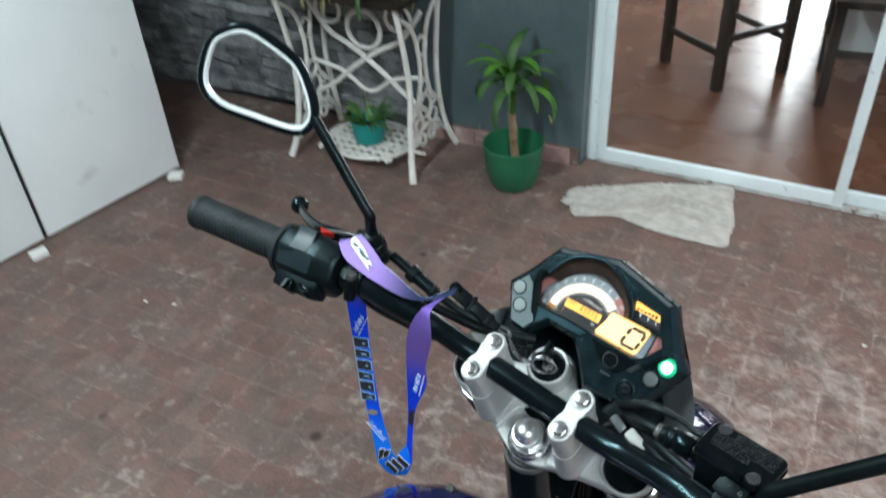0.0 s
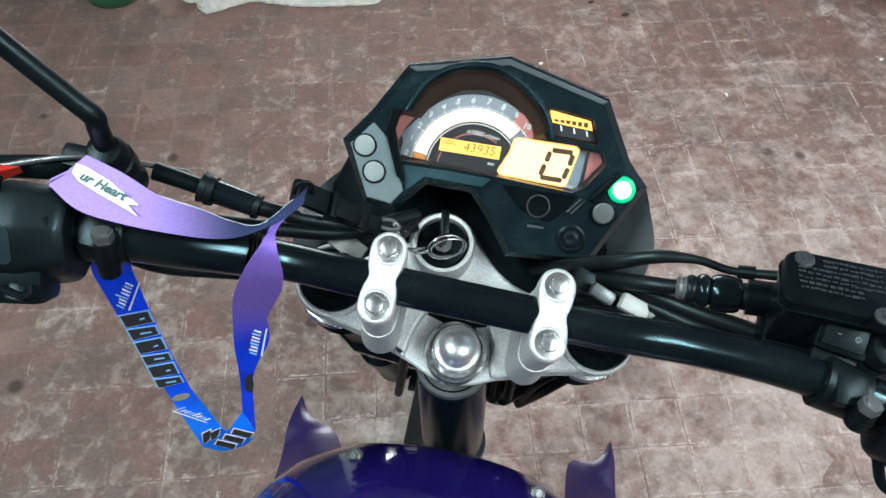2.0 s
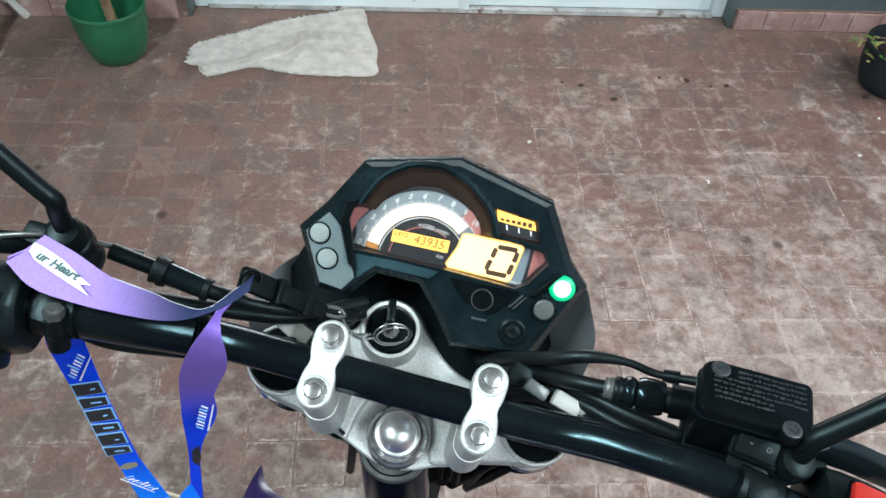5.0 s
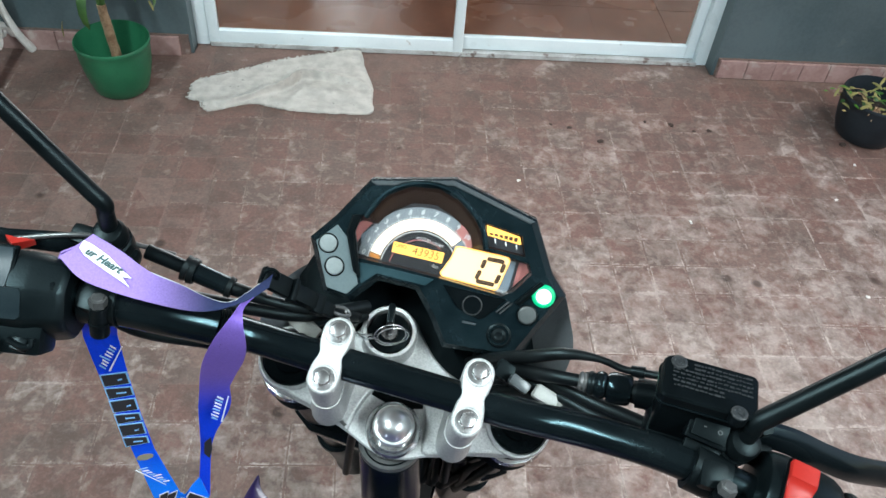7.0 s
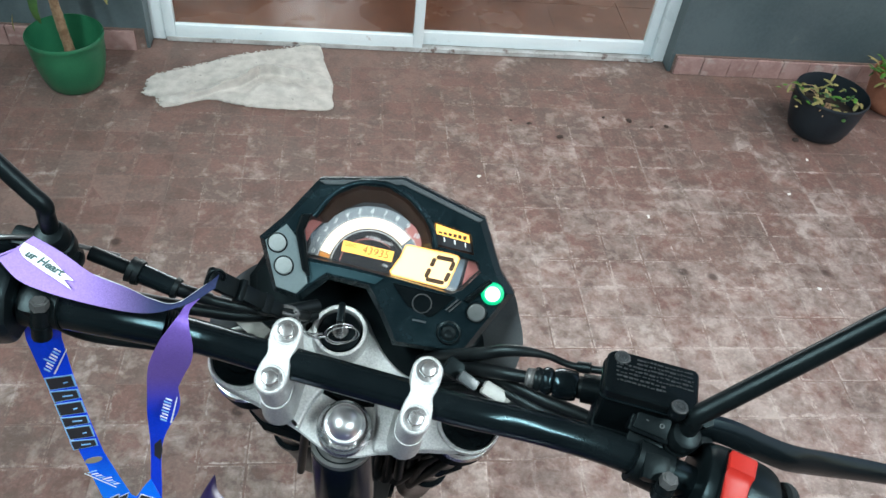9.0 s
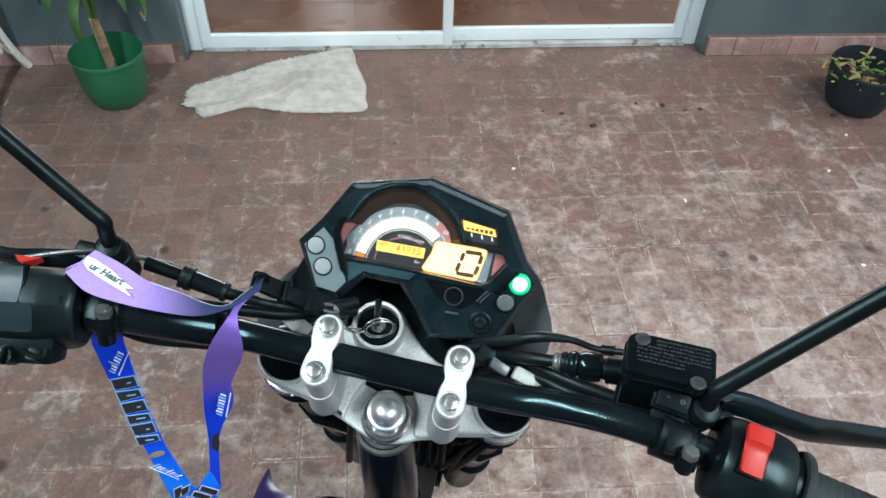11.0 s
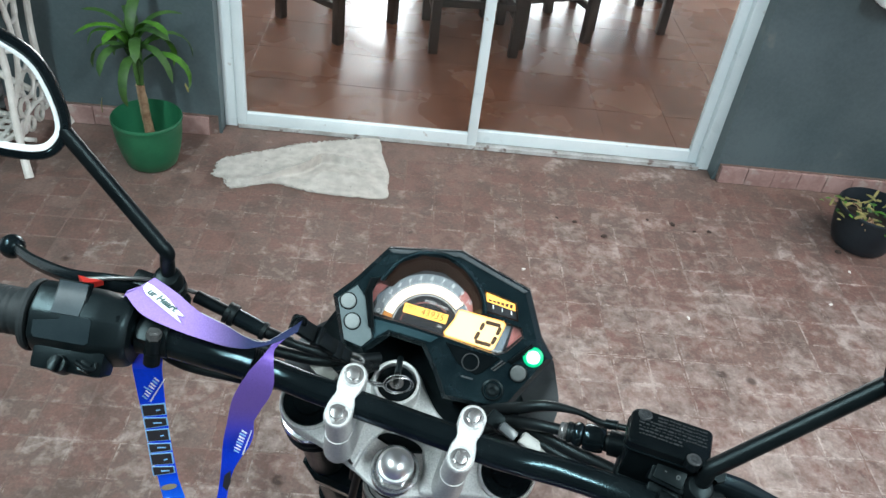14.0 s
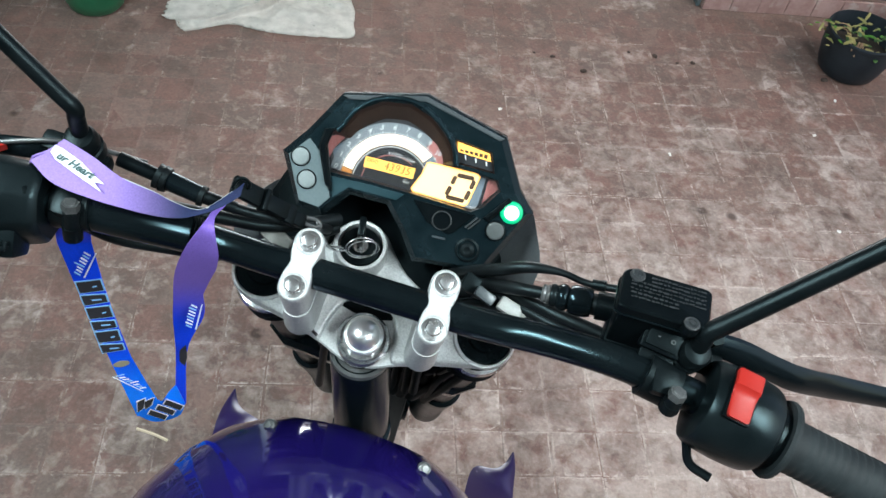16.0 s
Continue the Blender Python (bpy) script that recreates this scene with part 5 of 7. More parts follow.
for x, y in ((-0.0190, 0.0105), (0.0172, -0.0150)):
    bm = bmesh.new()
    lathe(bm, [(0.0056, -0.0060), (0.0057, -0.0010), (0.0053, 0.0001), (0, 0.0001)], n=26, m=Matrix.Translation((x, y, 0)))
    r_part("screw_seat", bm, PLASTIC, reservoir)
    bm = bmesh.new()
    lathe(bm, [(0.0050, 0.0000), (0.0048, 0.0008), (0.0042, 0.0011), (0.0030, 0.0011), (0.0026, 0.0005), (0.0012, 0.0005), (0.0010, 0.0009), (0, 0.0009)], n=24, m=Matrix.Translation((x, y, 0)))
    r_part("cap_screw", bm, EMBOSS, reservoir, "greyed cross-head screw")
rb = random.Random(8)
for i in range(7):
    y = 0.0118 - i * 0.0031
    x = -0.0225 + rb.uniform(0, 0.002) + (0.012 if i < 2 else 0.0)
    while x < 0.0235 - (0.016 if i > 4 else 0.0):
        w = rb.choice((0.0010, 0.0016, 0.0024, 0.0034))
        bm = box(bmesh.new(), (x + w / 2, y + rb.uniform(-0.0003, 0.0003), 0.0001), (w, rb.choice((0.0007, 0.0010, 0.0013)), 0.0005), 0.0)
        r_part("embossed_line", bm, EMBOSS, reservoir)
        x += w + rb.uniform(0.0005, 0.0013)
SWM = Matrix.Translation((0.1845, 0.0125, 0.0330)) @ pose(0, 0, 0, 16, -5, -9)
for nm, c, size, bev, mat, text in (("switch_frame", (0, 0, 0), (0.0255, 0.0190, 0.0120), 0.0016, PLASTIC, ""), ("rocker_switch", (0, 0.0004, 0.0068), (0.0205, 0.0145, 0.0030), 0.0008, PLASTIC_SOFT, "small black rocker switch"), ("switch_foot", (0.001, -0.0125, -0.003), (0.022, 0.006, 0.005), 0.0010, PLASTIC_SOFT, "")):
    bm = box(bmesh.new(), c, size, bev)
    bmesh.ops.transform(bm, matrix=SWM, verts=bm.verts)
    s_part(nm, bm, mat, reservoir, text)
for nm, words, x in (("switch_mark", "-", -0.0035), ("switch_mark", "o", 0.0055)):
    lettering(nm, words, 0.0062, SM @ SWM @ Matrix.Translation((x, 0.0004, 0.0086)), LENS_GREY, reservoir)
bm = box(bmesh.new(), (0.1790, 0.0180, 0.0080), (0.050, 0.034, 0.020), 0.005, pose(0, 0, 0, 0, -6, -4))
s_part("cylinder_body", bm, PLASTIC, None)
bm = bmesh.new()
rod(bm, (0.160, 0.030, 0.010), (0.146, 0.030, 0.006), 0.0096, None, 20)
s_part("master_cylinder", bm, PLASTIC, None)
def union_piece(t0, t1, profile, material):
    """A turned piece of the hose union: radii spread along a stretch of its axis."""
    a, b2 = along((0.150, 0.0300, 0.007), (0.112, 0.0295, -0.0015), t0), along((0.150, 0.0300, 0.007), (0.112, 0.0295, -0.0015), t1)
    axis = Vector(b2) - Vector(a)
    m = Matrix.Translation(Vector(a)) @ axis.to_track_quat("Z", "Y").to_matrix().to_4x4()
    bm = bmesh.new()
    steps = len(profile) - 1
    lathe(bm, [(0.0, 0.0)] + [(r, axis.length * i / steps) for i, r in enumerate(profile)] + [(0.0, axis.length)], n=24, m=m)
    s_part("hose_union", bm, material, None)


union_piece(-0.02, 0.20, (0.0072, 0.0074, 0.0074, 0.0072), HOSE)
union_piece(0.19, 0.58, (0.0088, 0.0098, 0.0101, 0.0102, 0.0102, 0.0101, 0.0098, 0.0088), BAR_BLACK)
union_piece(0.57, 0.80, (0.0062, 0.0082, 0.0089, 0.0092, 0.0089, 0.0082, 0.0066), BAR_BLACK)
union_piece(0.79, 0.90, (0.0070, 0.0078, 0.0078, 0.0072), PLASTIC_SOFT)
union_piece(0.89, 1.05, (0.0058, 0.0066, 0.0056, 0.0064, 0.0052), DULL_STEEL)


def mirror(side, boss, bend, joint, outline, normal, centre, empty=False):
    bm = bmesh.new()
    b0, b1, j = Vector(boss), Vector(bend), Vector(joint)
    tube(bm, [b0 - Vector((0, 0, 0.004)), b0.lerp(b1, 0.7), b1, b1.lerp(j, 0.12), b1.lerp(j, 0.5), j], 0.0052 if side < 0 else 0.0060, 16, 8)
    stem = s_part("mirror_stem", bm, PLASTIC_SOFT, None, "black steel mirror stem")
    bm = bmesh.new()
    lathe(bm, [(0.0, -0.014), (0.0106, -0.014), (0.0110, -0.012), (0.0110, -0.004), (0.0098, -0.003), (0.0098, 0.000), (0.0104, 0.001), (0.0100, 0.006), (0.0084, 0.0095), (0.0062, 0.0105), (0.0, 0.0105)], n=24, m=Matrix.Translation(b0 - Vector((0, 0, 0.003))))
    s_part("stem_nut", bm, PLASTIC_SOFT, stem)
    n = Vector(normal).normalized()
    m = n.to_track_quat("Z", "Y").to_matrix().to_4x4()
    m.translation = Vector(centre)
    inv = m.inverted()
    flat = [tuple((inv @ Vector(p))[:2]) for p in outline]
    loop = [tuple(p)[:2] for p in spline([(x, y, 0) for x, y in flat], 5, True)]
    off = Matrix.Translation(-ROOT)
    if empty:
        hoop = [(-0.0028, 0.0016), (-0.0035, -0.0018), (-0.0026, -0.0058), (0.0012, -0.0074), (0.0036, -0.0060), (0.0040, 0.0010), (0.0016, 0.0030), (-0.0016, 0.0030), (-0.0028, 0.0016)]
        bm = loft(bmesh.new(), [[m @ Vector((x, y, z)) for x, y in shrink(loop, d)] for d, z in hoop], False)
        bmesh.ops.remove_doubles(bm, verts=bm.verts, dist=0.00001)
        part("mirror_shell", bm, BAR_BLACK, stem, "black mirror frame that has lost its glass", off)
        lip = [(0.0032, 0.0026), (0.0038, 0.0034), (0.0056, 0.0030), (0.0062, 0.0004), (0.0060, -0.0030), (0.0034, -0.0030), (0.0032, 0.0026)]
        bm = loft(bmesh.new(), [[m @ Vector((x, y, z)) for x, y in shrink(loop, d)] for d, z in lip], False)
        bmesh.ops.remove_doubles(bm, verts=bm.verts, dist=0.00001)
        part("inner_lip", bm, MIRROR_RIM, stem, "pale inner lip of the empty frame", off)
        return
    bm = bmesh.new()
    levels = [(0.0035, 0.0022), (-0.0030, 0.0030), (-0.0055, 0.0), (-0.0055, -0.008), (0.004, -0.022), (0.018, -0.032)]
    loops = [[m @ Vector((x, y, z)) for x, y in shrink(loop, d)] for d, z in levels]
    loft(bm, loops)
    shell = part("mirror_shell", bm, BAR_BLACK, stem, "black mirror housing", off)
    bm = bmesh.new()
    rim = [[m @ Vector((x, y, z)) for x, y in shrink(loop, d)] for d, z in ((0.0006, 0.0032), (0.0010, 0.0042), (0.0020, 0.0042), (0.0027, 0.0034))]
    loft(bm, rim, False)
    part("bevelled_edge", bm, BAR_BLACK, stem, "glossy black mirror edge", off)
    bm = bmesh.new()
    bm.faces.new([bm.verts.new(m @ Vector((x, y, 0.0036))) for x, y in shrink(loop, 0.0023)])
    part("mirror_glass", bm, MIRROR, stem, "clean mirror glass", off)


MIRROR_OUT = [(-0.582, -2.255, 1.359), (-0.574, -2.245, 1.391), (-0.561, -2.237, 1.403), (-0.539, -2.228, 1.406), (-0.512, -2.221, 1.389), (-0.494, -2.218, 1.370), (-0.484, -2.222, 1.337), (-0.488, -2.227, 1.319), (-0.503, -2.235, 1.313), (-0.540, -2.246, 1.325), (-0.569, -2.255, 1.338)]
MIRROR_N = Vector((0.35, -0.9, 0.2)).normalized()
mirror(-1, (-0.1915, 0.0215, 0.040), (-0.1915, 0.0300, 0.066), (-0.2670, 0.0595, 0.131), MIRROR_OUT, MIRROR_N, (-0.531, -2.236, 1.36), True)
# the other one, turned over about the bike's own plane
side_axis = (STEER.to_3x3() @ Vector((1, 0, 0))).normalized()
mid = STEER @ Vector((0.004, 0, 0))


def flip(p):
    p = Vector(p)
    return p - side_axis * (2 * (p - mid).dot(side_axis))


nf = MIRROR_N - side_axis * (2 * MIRROR_N.dot(side_axis))
shift = STEER @ Vector((0.2745, 0.0770, 0.1265)) - flip((-0.4851, -2.2242, 1.3277)) + Vector((0.003, 0, 0.019))
mirror(1, (0.2040, 0.0080, 0.037), (0.2035, 0.0170, 0.0545), (0.2865, 0.0871, 0.1387), [flip(p) + shift for p in MIRROR_OUT][::-1], nf, flip((-0.531, -2.236, 1.36)) + shift)

# cables and hoses
def hose(name, pts, r, material=HOSE, label=""):
    return s_part(name, tube(bmesh.new(), pts, r, 16, 6), material, None, label)


hose("brake_hose", [(0.114, 0.0296, -0.001), (0.096, 0.030, -0.010), (0.080, 0.034, -0.030), (0.062, 0.044, -0.070), (0.05, 0.050, -0.13), (0.06, 0.03, -0.24)], (0.0040, 0.0046, 0.0050, 0.0052, 0.0052, 0.0052))
hose("brake_wire", [(0.160, 0.0440, 0.010), (0.138, 0.044, 0.002), (0.120, 0.0470, -0.001), (0.098, 0.0455, -0.006), (0.078, 0.0420, -0.022), (0.060, 0.045, -0.055), (0.04, 0.05, -0.11)], (0.0028, 0.0024, 0.0024, 0.0042, 0.0046, 0.0046, 0.0046))
s_part("cable_crimp", rod(bmesh.new(), (0.1495, 0.0440, 0.0062), (0.1410, 0.0440, 0.0030), 0.0040, 0.0037, 14), PLASTIC_SOFT, None)
hose("throttle_cable", [(0.215, -0.020, 0.000), (0.170, -0.004, -0.008), (0.130, 0.006, -0.018), (0.100, 0.018, -0.034), (0.075, 0.026, -0.060), (0.05, 0.018, -0.13), (0.055, -0.02, -0.24)], 0.0044)
hose("throttle_cable", [(0.212, -0.012, 0.000), (0.170, 0.004, -0.006), (0.130, 0.013, -0.014), (0.100, 0.024, -0.030), (0.07, 0.034, -0.058), (0.042, 0.026, -0.14), (0.048, -0.02, -0.25)], 0.0040)
hose("switch_wire", [(0.205, -0.004, 0.004), (0.165, 0.012, -0.002), (0.128, 0.020, -0.010), (0.098, 0.030, -0.026), (0.07, 0.04, -0.05)], 0.0046)
hose("clutch_cable", [(-0.118, 0.0195, 0.009), (-0.095, 0.021, 0.003), (-0.070, 0.027, -0.010), (-0.045, 0.040, -0.040), (-0.05, 0.05, -0.10), (-0.04, 0.0, -0.25)], 0.0036)
for a, b2, r, m0 in (((-0.176, 0.0255, 0.0165), (-0.150, 0.0235, 0.0125), 0.0050, PLASTIC_SOFT), ((-0.1510, 0.0236, 0.0128), (-0.1475, 0.0232, 0.0122), 0.0086, HOSE), ((-0.1468, 0.0231, 0.0121), (-0.1432, 0.0228, 0.0117), 0.0088, HOSE), ((-0.1430, 0.0228, 0.0117), (-0.1215, 0.0205, 0.0096), 0.0066, BAR_BLACK), ((-0.1215, 0.0205, 0.0096), (-0.1185, 0.0202, 0.0092), 0.0072, HOSE), ((-0.1185, 0.0202, 0.0092), (-0.0980, 0.0208, 0.0045), 0.0046, HOSE)):
    s_part("cable_adjuster", rod(bmesh.new(), a, b2, r, r * 0.92, 20), m0, None, "clutch cable adjuster")
hose("clutch_wire", [(-0.255, 0.008, 0.020), (-0.22, 0.020, 0.024), (-0.195, 0.026, 0.020), (-0.16, 0.030, 0.012)], 0.0016, DULL_STEEL)
hose("switch_wire", [(-0.205, -0.012, 0.002), (-0.17, -0.020, -0.002), (-0.135, -0.014, -0.012), (-0.10, -0.004, -0.024), (-0.075, 0.012, -0.034), (-0.04, 0.05, -0.06)], 0.0042)
hose("switch_wire", [(-0.20, 0.004, 0.006), (-0.15, 0.010, -0.004), (-0.11, 0.018, -0.016), (-0.075, 0.028, -0.028), (-0.04, 0.055, -0.055)], 0.0048)
hose("brake_loom", [(0.05, 0.075, -0.06), (0.055, 0.03, -0.15), (0.062, 0.0, -0.22), (0.07, -0.01, -0.30)], 0.0075)
hose("clutch_loom", [(-0.030, 0.01, -0.12), (-0.032, -0.012, -0.20), (-0.034, -0.030, -0.30)], 0.0038)
hose("front_loom", [(0.08, 0.04, -0.10), (0.085, 0.02, -0.16), (0.066, 0.0, -0.20), (0.05, 0.0, -0.27)], 0.0055)
rw = random.Random(17)
for i in range(9):
    x0, y0 = 0.040 + 0.006 * i, rw.uniform(0.0, 0.03)
    hose("loom_wire", [(x0, y0 + 0.02, -0.11), (x0 + rw.uniform(-0.01, 0.01), y0, -0.16), (x0 + rw.uniform(-0.012, 0.006), y0 - 0.012, -0.21), (0.05 + rw.uniform(-0.015, 0.02), -0.02, -0.27)], rw.uniform(0.003, 0.0062))
rc = random.Random(3)
for i in range(6):
    q = [Vector((0.058, 0.004, -0.17)) + Vector((rc.uniform(-0.012, 0.03), rc.uniform(-0.02, 0.03), -0.03 * k + rc.uniform(-0.008, 0.008))) for k in range(5)]
    hose("loose_wire", q, 0.0022)
for c, s, m0, ang in (((0.0955, 0.0205, -0.0280), (0.0175, 0.0100, 0.0090), CONNECTOR_WHITE, -14), ((0.1065, 0.0190, -0.0275), (0.0060, 0.0080, 0.0070), CONNECTOR, -14), ((0.0765, 0.0240, -0.0290), (0.0150, 0.0080, 0.0080), GREY_PLASTIC, -18), ((0.068, 0.032, -0.040), (0.018, 0.013, 0.012), PLASTIC_SOFT, -15), ((-0.074, 0.022, -0.036), (0.022, 0.012, 0.011), CONNECTOR, -24), ((0.1085, 0.0325, -0.0200), (0.0080, 0.0055, 0.0050), BLUE_BIT, 12)):
    s_part("connector", box(bmesh.new(), c, s, 0.002, pose(0, 0, 0, 10, 8, ang)), m0, None)

# tank, fins, seat, engine and tail
# stations: metres ahead of the steering nut, half-width, crown height, lower edge
SECT = [(-0.014, 0.030, 0.952, 0.89), (-0.018, 0.060, 0.966, 0.86), (-0.026, 0.093, 0.980, 0.84), (-0.042, 0.117, 0.991, 0.83), (-0.070, 0.140, 1.003, 0.81), (-0.11, 0.157, 1.013, 0.80), (-0.17, 0.170, 1.025, 0.78), (-0.25, 0.165, 1.022, 0.77), (-0.33, 0.135, 0.99, 0.77), (-0.40, 0.09, 0.94, 0.78), (-0.44, 0.06, 0.90, 0.80)]
loops = []
for f, w, top, bot in SECT:
    o = []
    for i in range(28):
        a = 2 * math.pi * i / 28
        c, s = math.cos(a), math.sin(a)
        x = w * abs(c) ** 0.85 * (1 if c >= 0 else -1)
        z = (bot + 0.45 * (top - bot)) + ((top - bot) * 0.55 if s >= 0 else (top - bot) * 0.45) * abs(s) ** 0.8 * (1 if s >= 0 else -1)
        o.append((x, f, z))
    loops.append(o)
tank = b_part("fuel_tank", loft(bmesh.new(), loops), PAINT, None, "glossy violet-blue fuel tank", 40)
for x, f, z in ((-0.062, -0.044, 0.9845), (0.066, -0.044, 0.9835)):
    bm = bmesh.new()
    lathe(bm, [(0.0052, -0.004), (0.0052, 0.0006), (0.0044, 0.0012), (0.0034, 0.0004), (0.0028, 0.0004), (0.0024, 0.0020), (0, 0.0022)], n=18, m=Matrix.Translation((x, f, z)) @ pose(0, 0, 0, 25, 22 if x > 0 else -22))
    b_part("tank_screw", bm, DULL_STEEL, tank, "chromed tank screw")


def air_scoop(outer, inner):
    """A horn-shaped fin: outer and inner edge from the tip back, with a rounded rib of thickness between."""
    a, b = spline(outer, 4), spline(inner, 4)
    bm = bmesh.new()
    loops = []
    n = len(a)
    for i in range(n):
        t = i / (n - 1)
        th = 0.003 + 0.012 * min(1.0, t * 2)
        m0 = a[i].lerp(b[i], 0.5)
        up = Vector((0, 0, 1))
        loops.append([a[i], a[i].lerp(b[i], 0.25) + up * th * 0.5, m0 + up * th * 0.65, a[i].lerp(b[i], 0.8) + up * th * 0.35, b[i], m0 - up * th])
    loft(bm, loops)
    b_part("air_scoop", bm, PAINT_FIN, None, "pointed violet air scoop beside the tank", 50)


air_scoop([(-0.2055, 0.143, 0.660), (-0.209, 0.118, 0.660), (-0.208, 0.095, 0.662), (-0.203, 0.070, 0.666), (-0.192, 0.020, 0.70), (-0.172, -0.08, 0.79)], [(-0.2030, 0.142, 0.660), (-0.192, 0.124, 0.664), (-0.176, 0.112, 0.670), (-0.150, 0.100, 0.676), (-0.120, 0.040, 0.74), (-0.110, -0.08, 0.83)])
air_scoop([(0.1555, 0.160, 0.660), (0.161, 0.138, 0.660), (0.163, 0.115, 0.660), (0.166, 0.085, 0.666), (0.172, 0.020, 0.70), (0.162, -0.08, 0.79)], [(0.1530, 0.159, 0.660), (0.146, 0.140, 0.664), (0.134, 0.128, 0.668), (0.110, 0.120, 0.672), (0.105, 0.040, 0.74), (0.100, -0.08, 0.83)])
bm = bmesh.new()
loft(bm, [[(x * w, f, z + h) for x, z in ((-1, -0.02), (-0.8, 0.03), (0, 0.04), (0.8, 0.03), (1, -0.02), (0, -0.04))] for f, w, h in ((-0.40, 0.07, 0.82), (-0.50, 0.12, 0.80), (-0.68, 0.14, 0.80), (-0.80, 0.13, 0.84), (-1.05, 0.11, 0.90), (-1.22, 0.05, 0.92))])
b_part("seat", bm, RUBBER, None, "black stepped seat")
bm = bmesh.new()
loft(bm, [[(x * w, f, z + h) for x, z in ((-1, 0), (-0.7, 0.05), (0.7, 0.05), (1, 0), (0.6, -0.06), (-0.6, -0.06))] for f, w, h in ((-0.70, 0.12, 0.74), (-0.95, 0.11, 0.80), (-1.25, 0.08, 0.88), (-1.36, 0.03, 0.90))])
b_part("tail_cowl", bm, PAINT, None, "violet-blue tail cowl")
bm = bmesh.new()
box(bm, (0, -0.28, 0.42), (0.26, 0.34, 0.22), 0.03)
rod(bm, (0, -0.16, 0.50), (0, -0.04, 0.74), 0.08, 0.075, 24)
for i in range(6):
    box(bm, (0, -0.145 + i * 0.018, 0.54 + i * 0.034), (0.19, 0.17, 0.006), 0.0, pose(0, 0, 0, -27))
b_part("engine", bm, PLASTIC_SOFT, None, "black air-cooled engine")
bm = bmesh.new()
for sx in (-1, 1):
    tube(bm, [(0.02 * sx, -0.06, 0.86), (0.08 * sx, -0.20, 0.76), (0.11 * sx, -0.45, 0.70), (0.10 * sx, -0.62, 0.55), (0.10 * sx, -0.64, 0.34)], 0.018, 10)
    tube(bm, [(0.10 * sx, -0.62, 0.36), (0.10 * sx, -0.85, 0.33), (0.09 * sx, -1.12, 0.31)], 0.02, 10)
tube(bm, [(0, -0.02, 0.82), (0, 0.0, 0.60), (0, -0.08, 0.36), (0, -0.30, 0.28)], 0.02, 10)
b_part("frame", bm, BAR_BLACK, None, "black tubular frame")
wheel("rear_wheel", (0, -1.12, 0.31), 0.31, BM)
bm = bmesh.new()
tube(bm, [(0.09, -0.02, 0.60), (0.11, 0.02, 0.40), (0.13, -0.15, 0.27), (0.15, -0.5, 0.27), (0.17, -0.75, 0.36)], 0.02, 12)
tube(bm, [(0.17, -0.72, 0.35), (0.19, -0.9, 0.42), (0.19, -1.15, 0.50)], (0.035, 0.05, 0.045), 14)
b_part("exhaust", bm, BAR_BLACK, None, "black exhaust pipe with silencer")
bm = bmesh.new()
tube(bm, [(-0.11, -0.45, 0.32), (-0.18, -0.46, 0.16), (-0.25, -0.47, 0.008)], 0.010, 10)
box(bm, (-0.255, -0.47, 0.006), (0.05, 0.035, 0.012), 0.003)
b_part("side_stand", bm, BAR_BLACK, None, "side stand, folded out")

# ---- lanyard and key ----
LAN = Vector((-0.435, -2.248, 0.868))
lanyard = base("lanyard", LAN, "blue and purple woven neck lanyard looped over the handlebar", "lanyard")
OFF = Matrix.Translation(-LAN)


def ribbon(name, left, right, material, label="", t=0.0009, k=6):
    """A woven strap between two edge lines, with thickness."""
    a, b = spline(left, k), spline(right, k)
    n = len(a)
    bm = bmesh.new()
    rows = []
    for i in range(n):
        along_ = (a[min(i + 1, n - 1)] - a[max(i - 1, 0)])
        nn = along_.cross(b[i] - a[i])
        nn = nn.normalized() * (t / 2) if nn.length > 1e-9 else Vector((0, -t / 2, 0))
        m1, m2 = a[i].lerp(b[i], 0.35), a[i].lerp(b[i], 0.65)
        bow = nn * 1.2
        rows.append([bm.verts.new(p) for p in (a[i] + nn, m1 + nn + bow, m2 + nn + bow, b[i] + nn, b[i] - nn, m2 - nn + bow, m1 - nn + bow, a[i] - nn)])
    for A, Bq in zip(rows, rows[1:]):
        for j in range(8):
            bm.faces.new((A[j], A[(j + 1) % 8], Bq[(j + 1) % 8], Bq[j]))
    bm.faces.new(rows[0][::-1])
    bm.faces.new(rows[-1])
    return part(name, bm, material, lanyard, label, OFF, 40)


def sw(p):
    return STEER @ Vector(p)


U = [sw(p) for p in ((-0.1972, 0.0162, 0.048), (-0.1784, 0.0116, 0.047), (-0.1578, 0.0052, 0.043), (-0.1381, 0.0043, 0.038), (-0.1248, 0.0031, 0.033), (-0.1106, 0.0054, 0.030), (-0.0975, 0.0218, 0.031), (-0.0926, 0.0299, 0.031))]
Lo = [sw(p) for p in ((-0.2096, -0.0026, 0.048), (-0.1931, -0.0113, 0.047), (-0.1737, -0.0125, 0.043), (-0.1521, -0.0110, 0.038), (-0.1307, -0.0078, 0.033), (-0.1164, -0.0019, 0.030), (-0.1015, 0.0092, 0.030), (-0.0925, 0.0210, 0.029))]
ribbon("upper_strap", U, Lo, FADE_UPPER, "purple stretch of strap with white lettering")
ribbon("back_strap", [sw((-0.209, -0.0003, 0.0495)), sw((-0.216, -0.004, 0.030)), sw((-0.214, -0.008, 0.0)), Vector((-0.459, -2.252, 1.135))], [sw((-0.1938, 0.019, 0.0455)), sw((-0.200, 0.014, 0.028)), sw((-0.193, 0.004, 0.0)), Vector((-0.4365, -2.252, 1.137))], FADE_BACK)
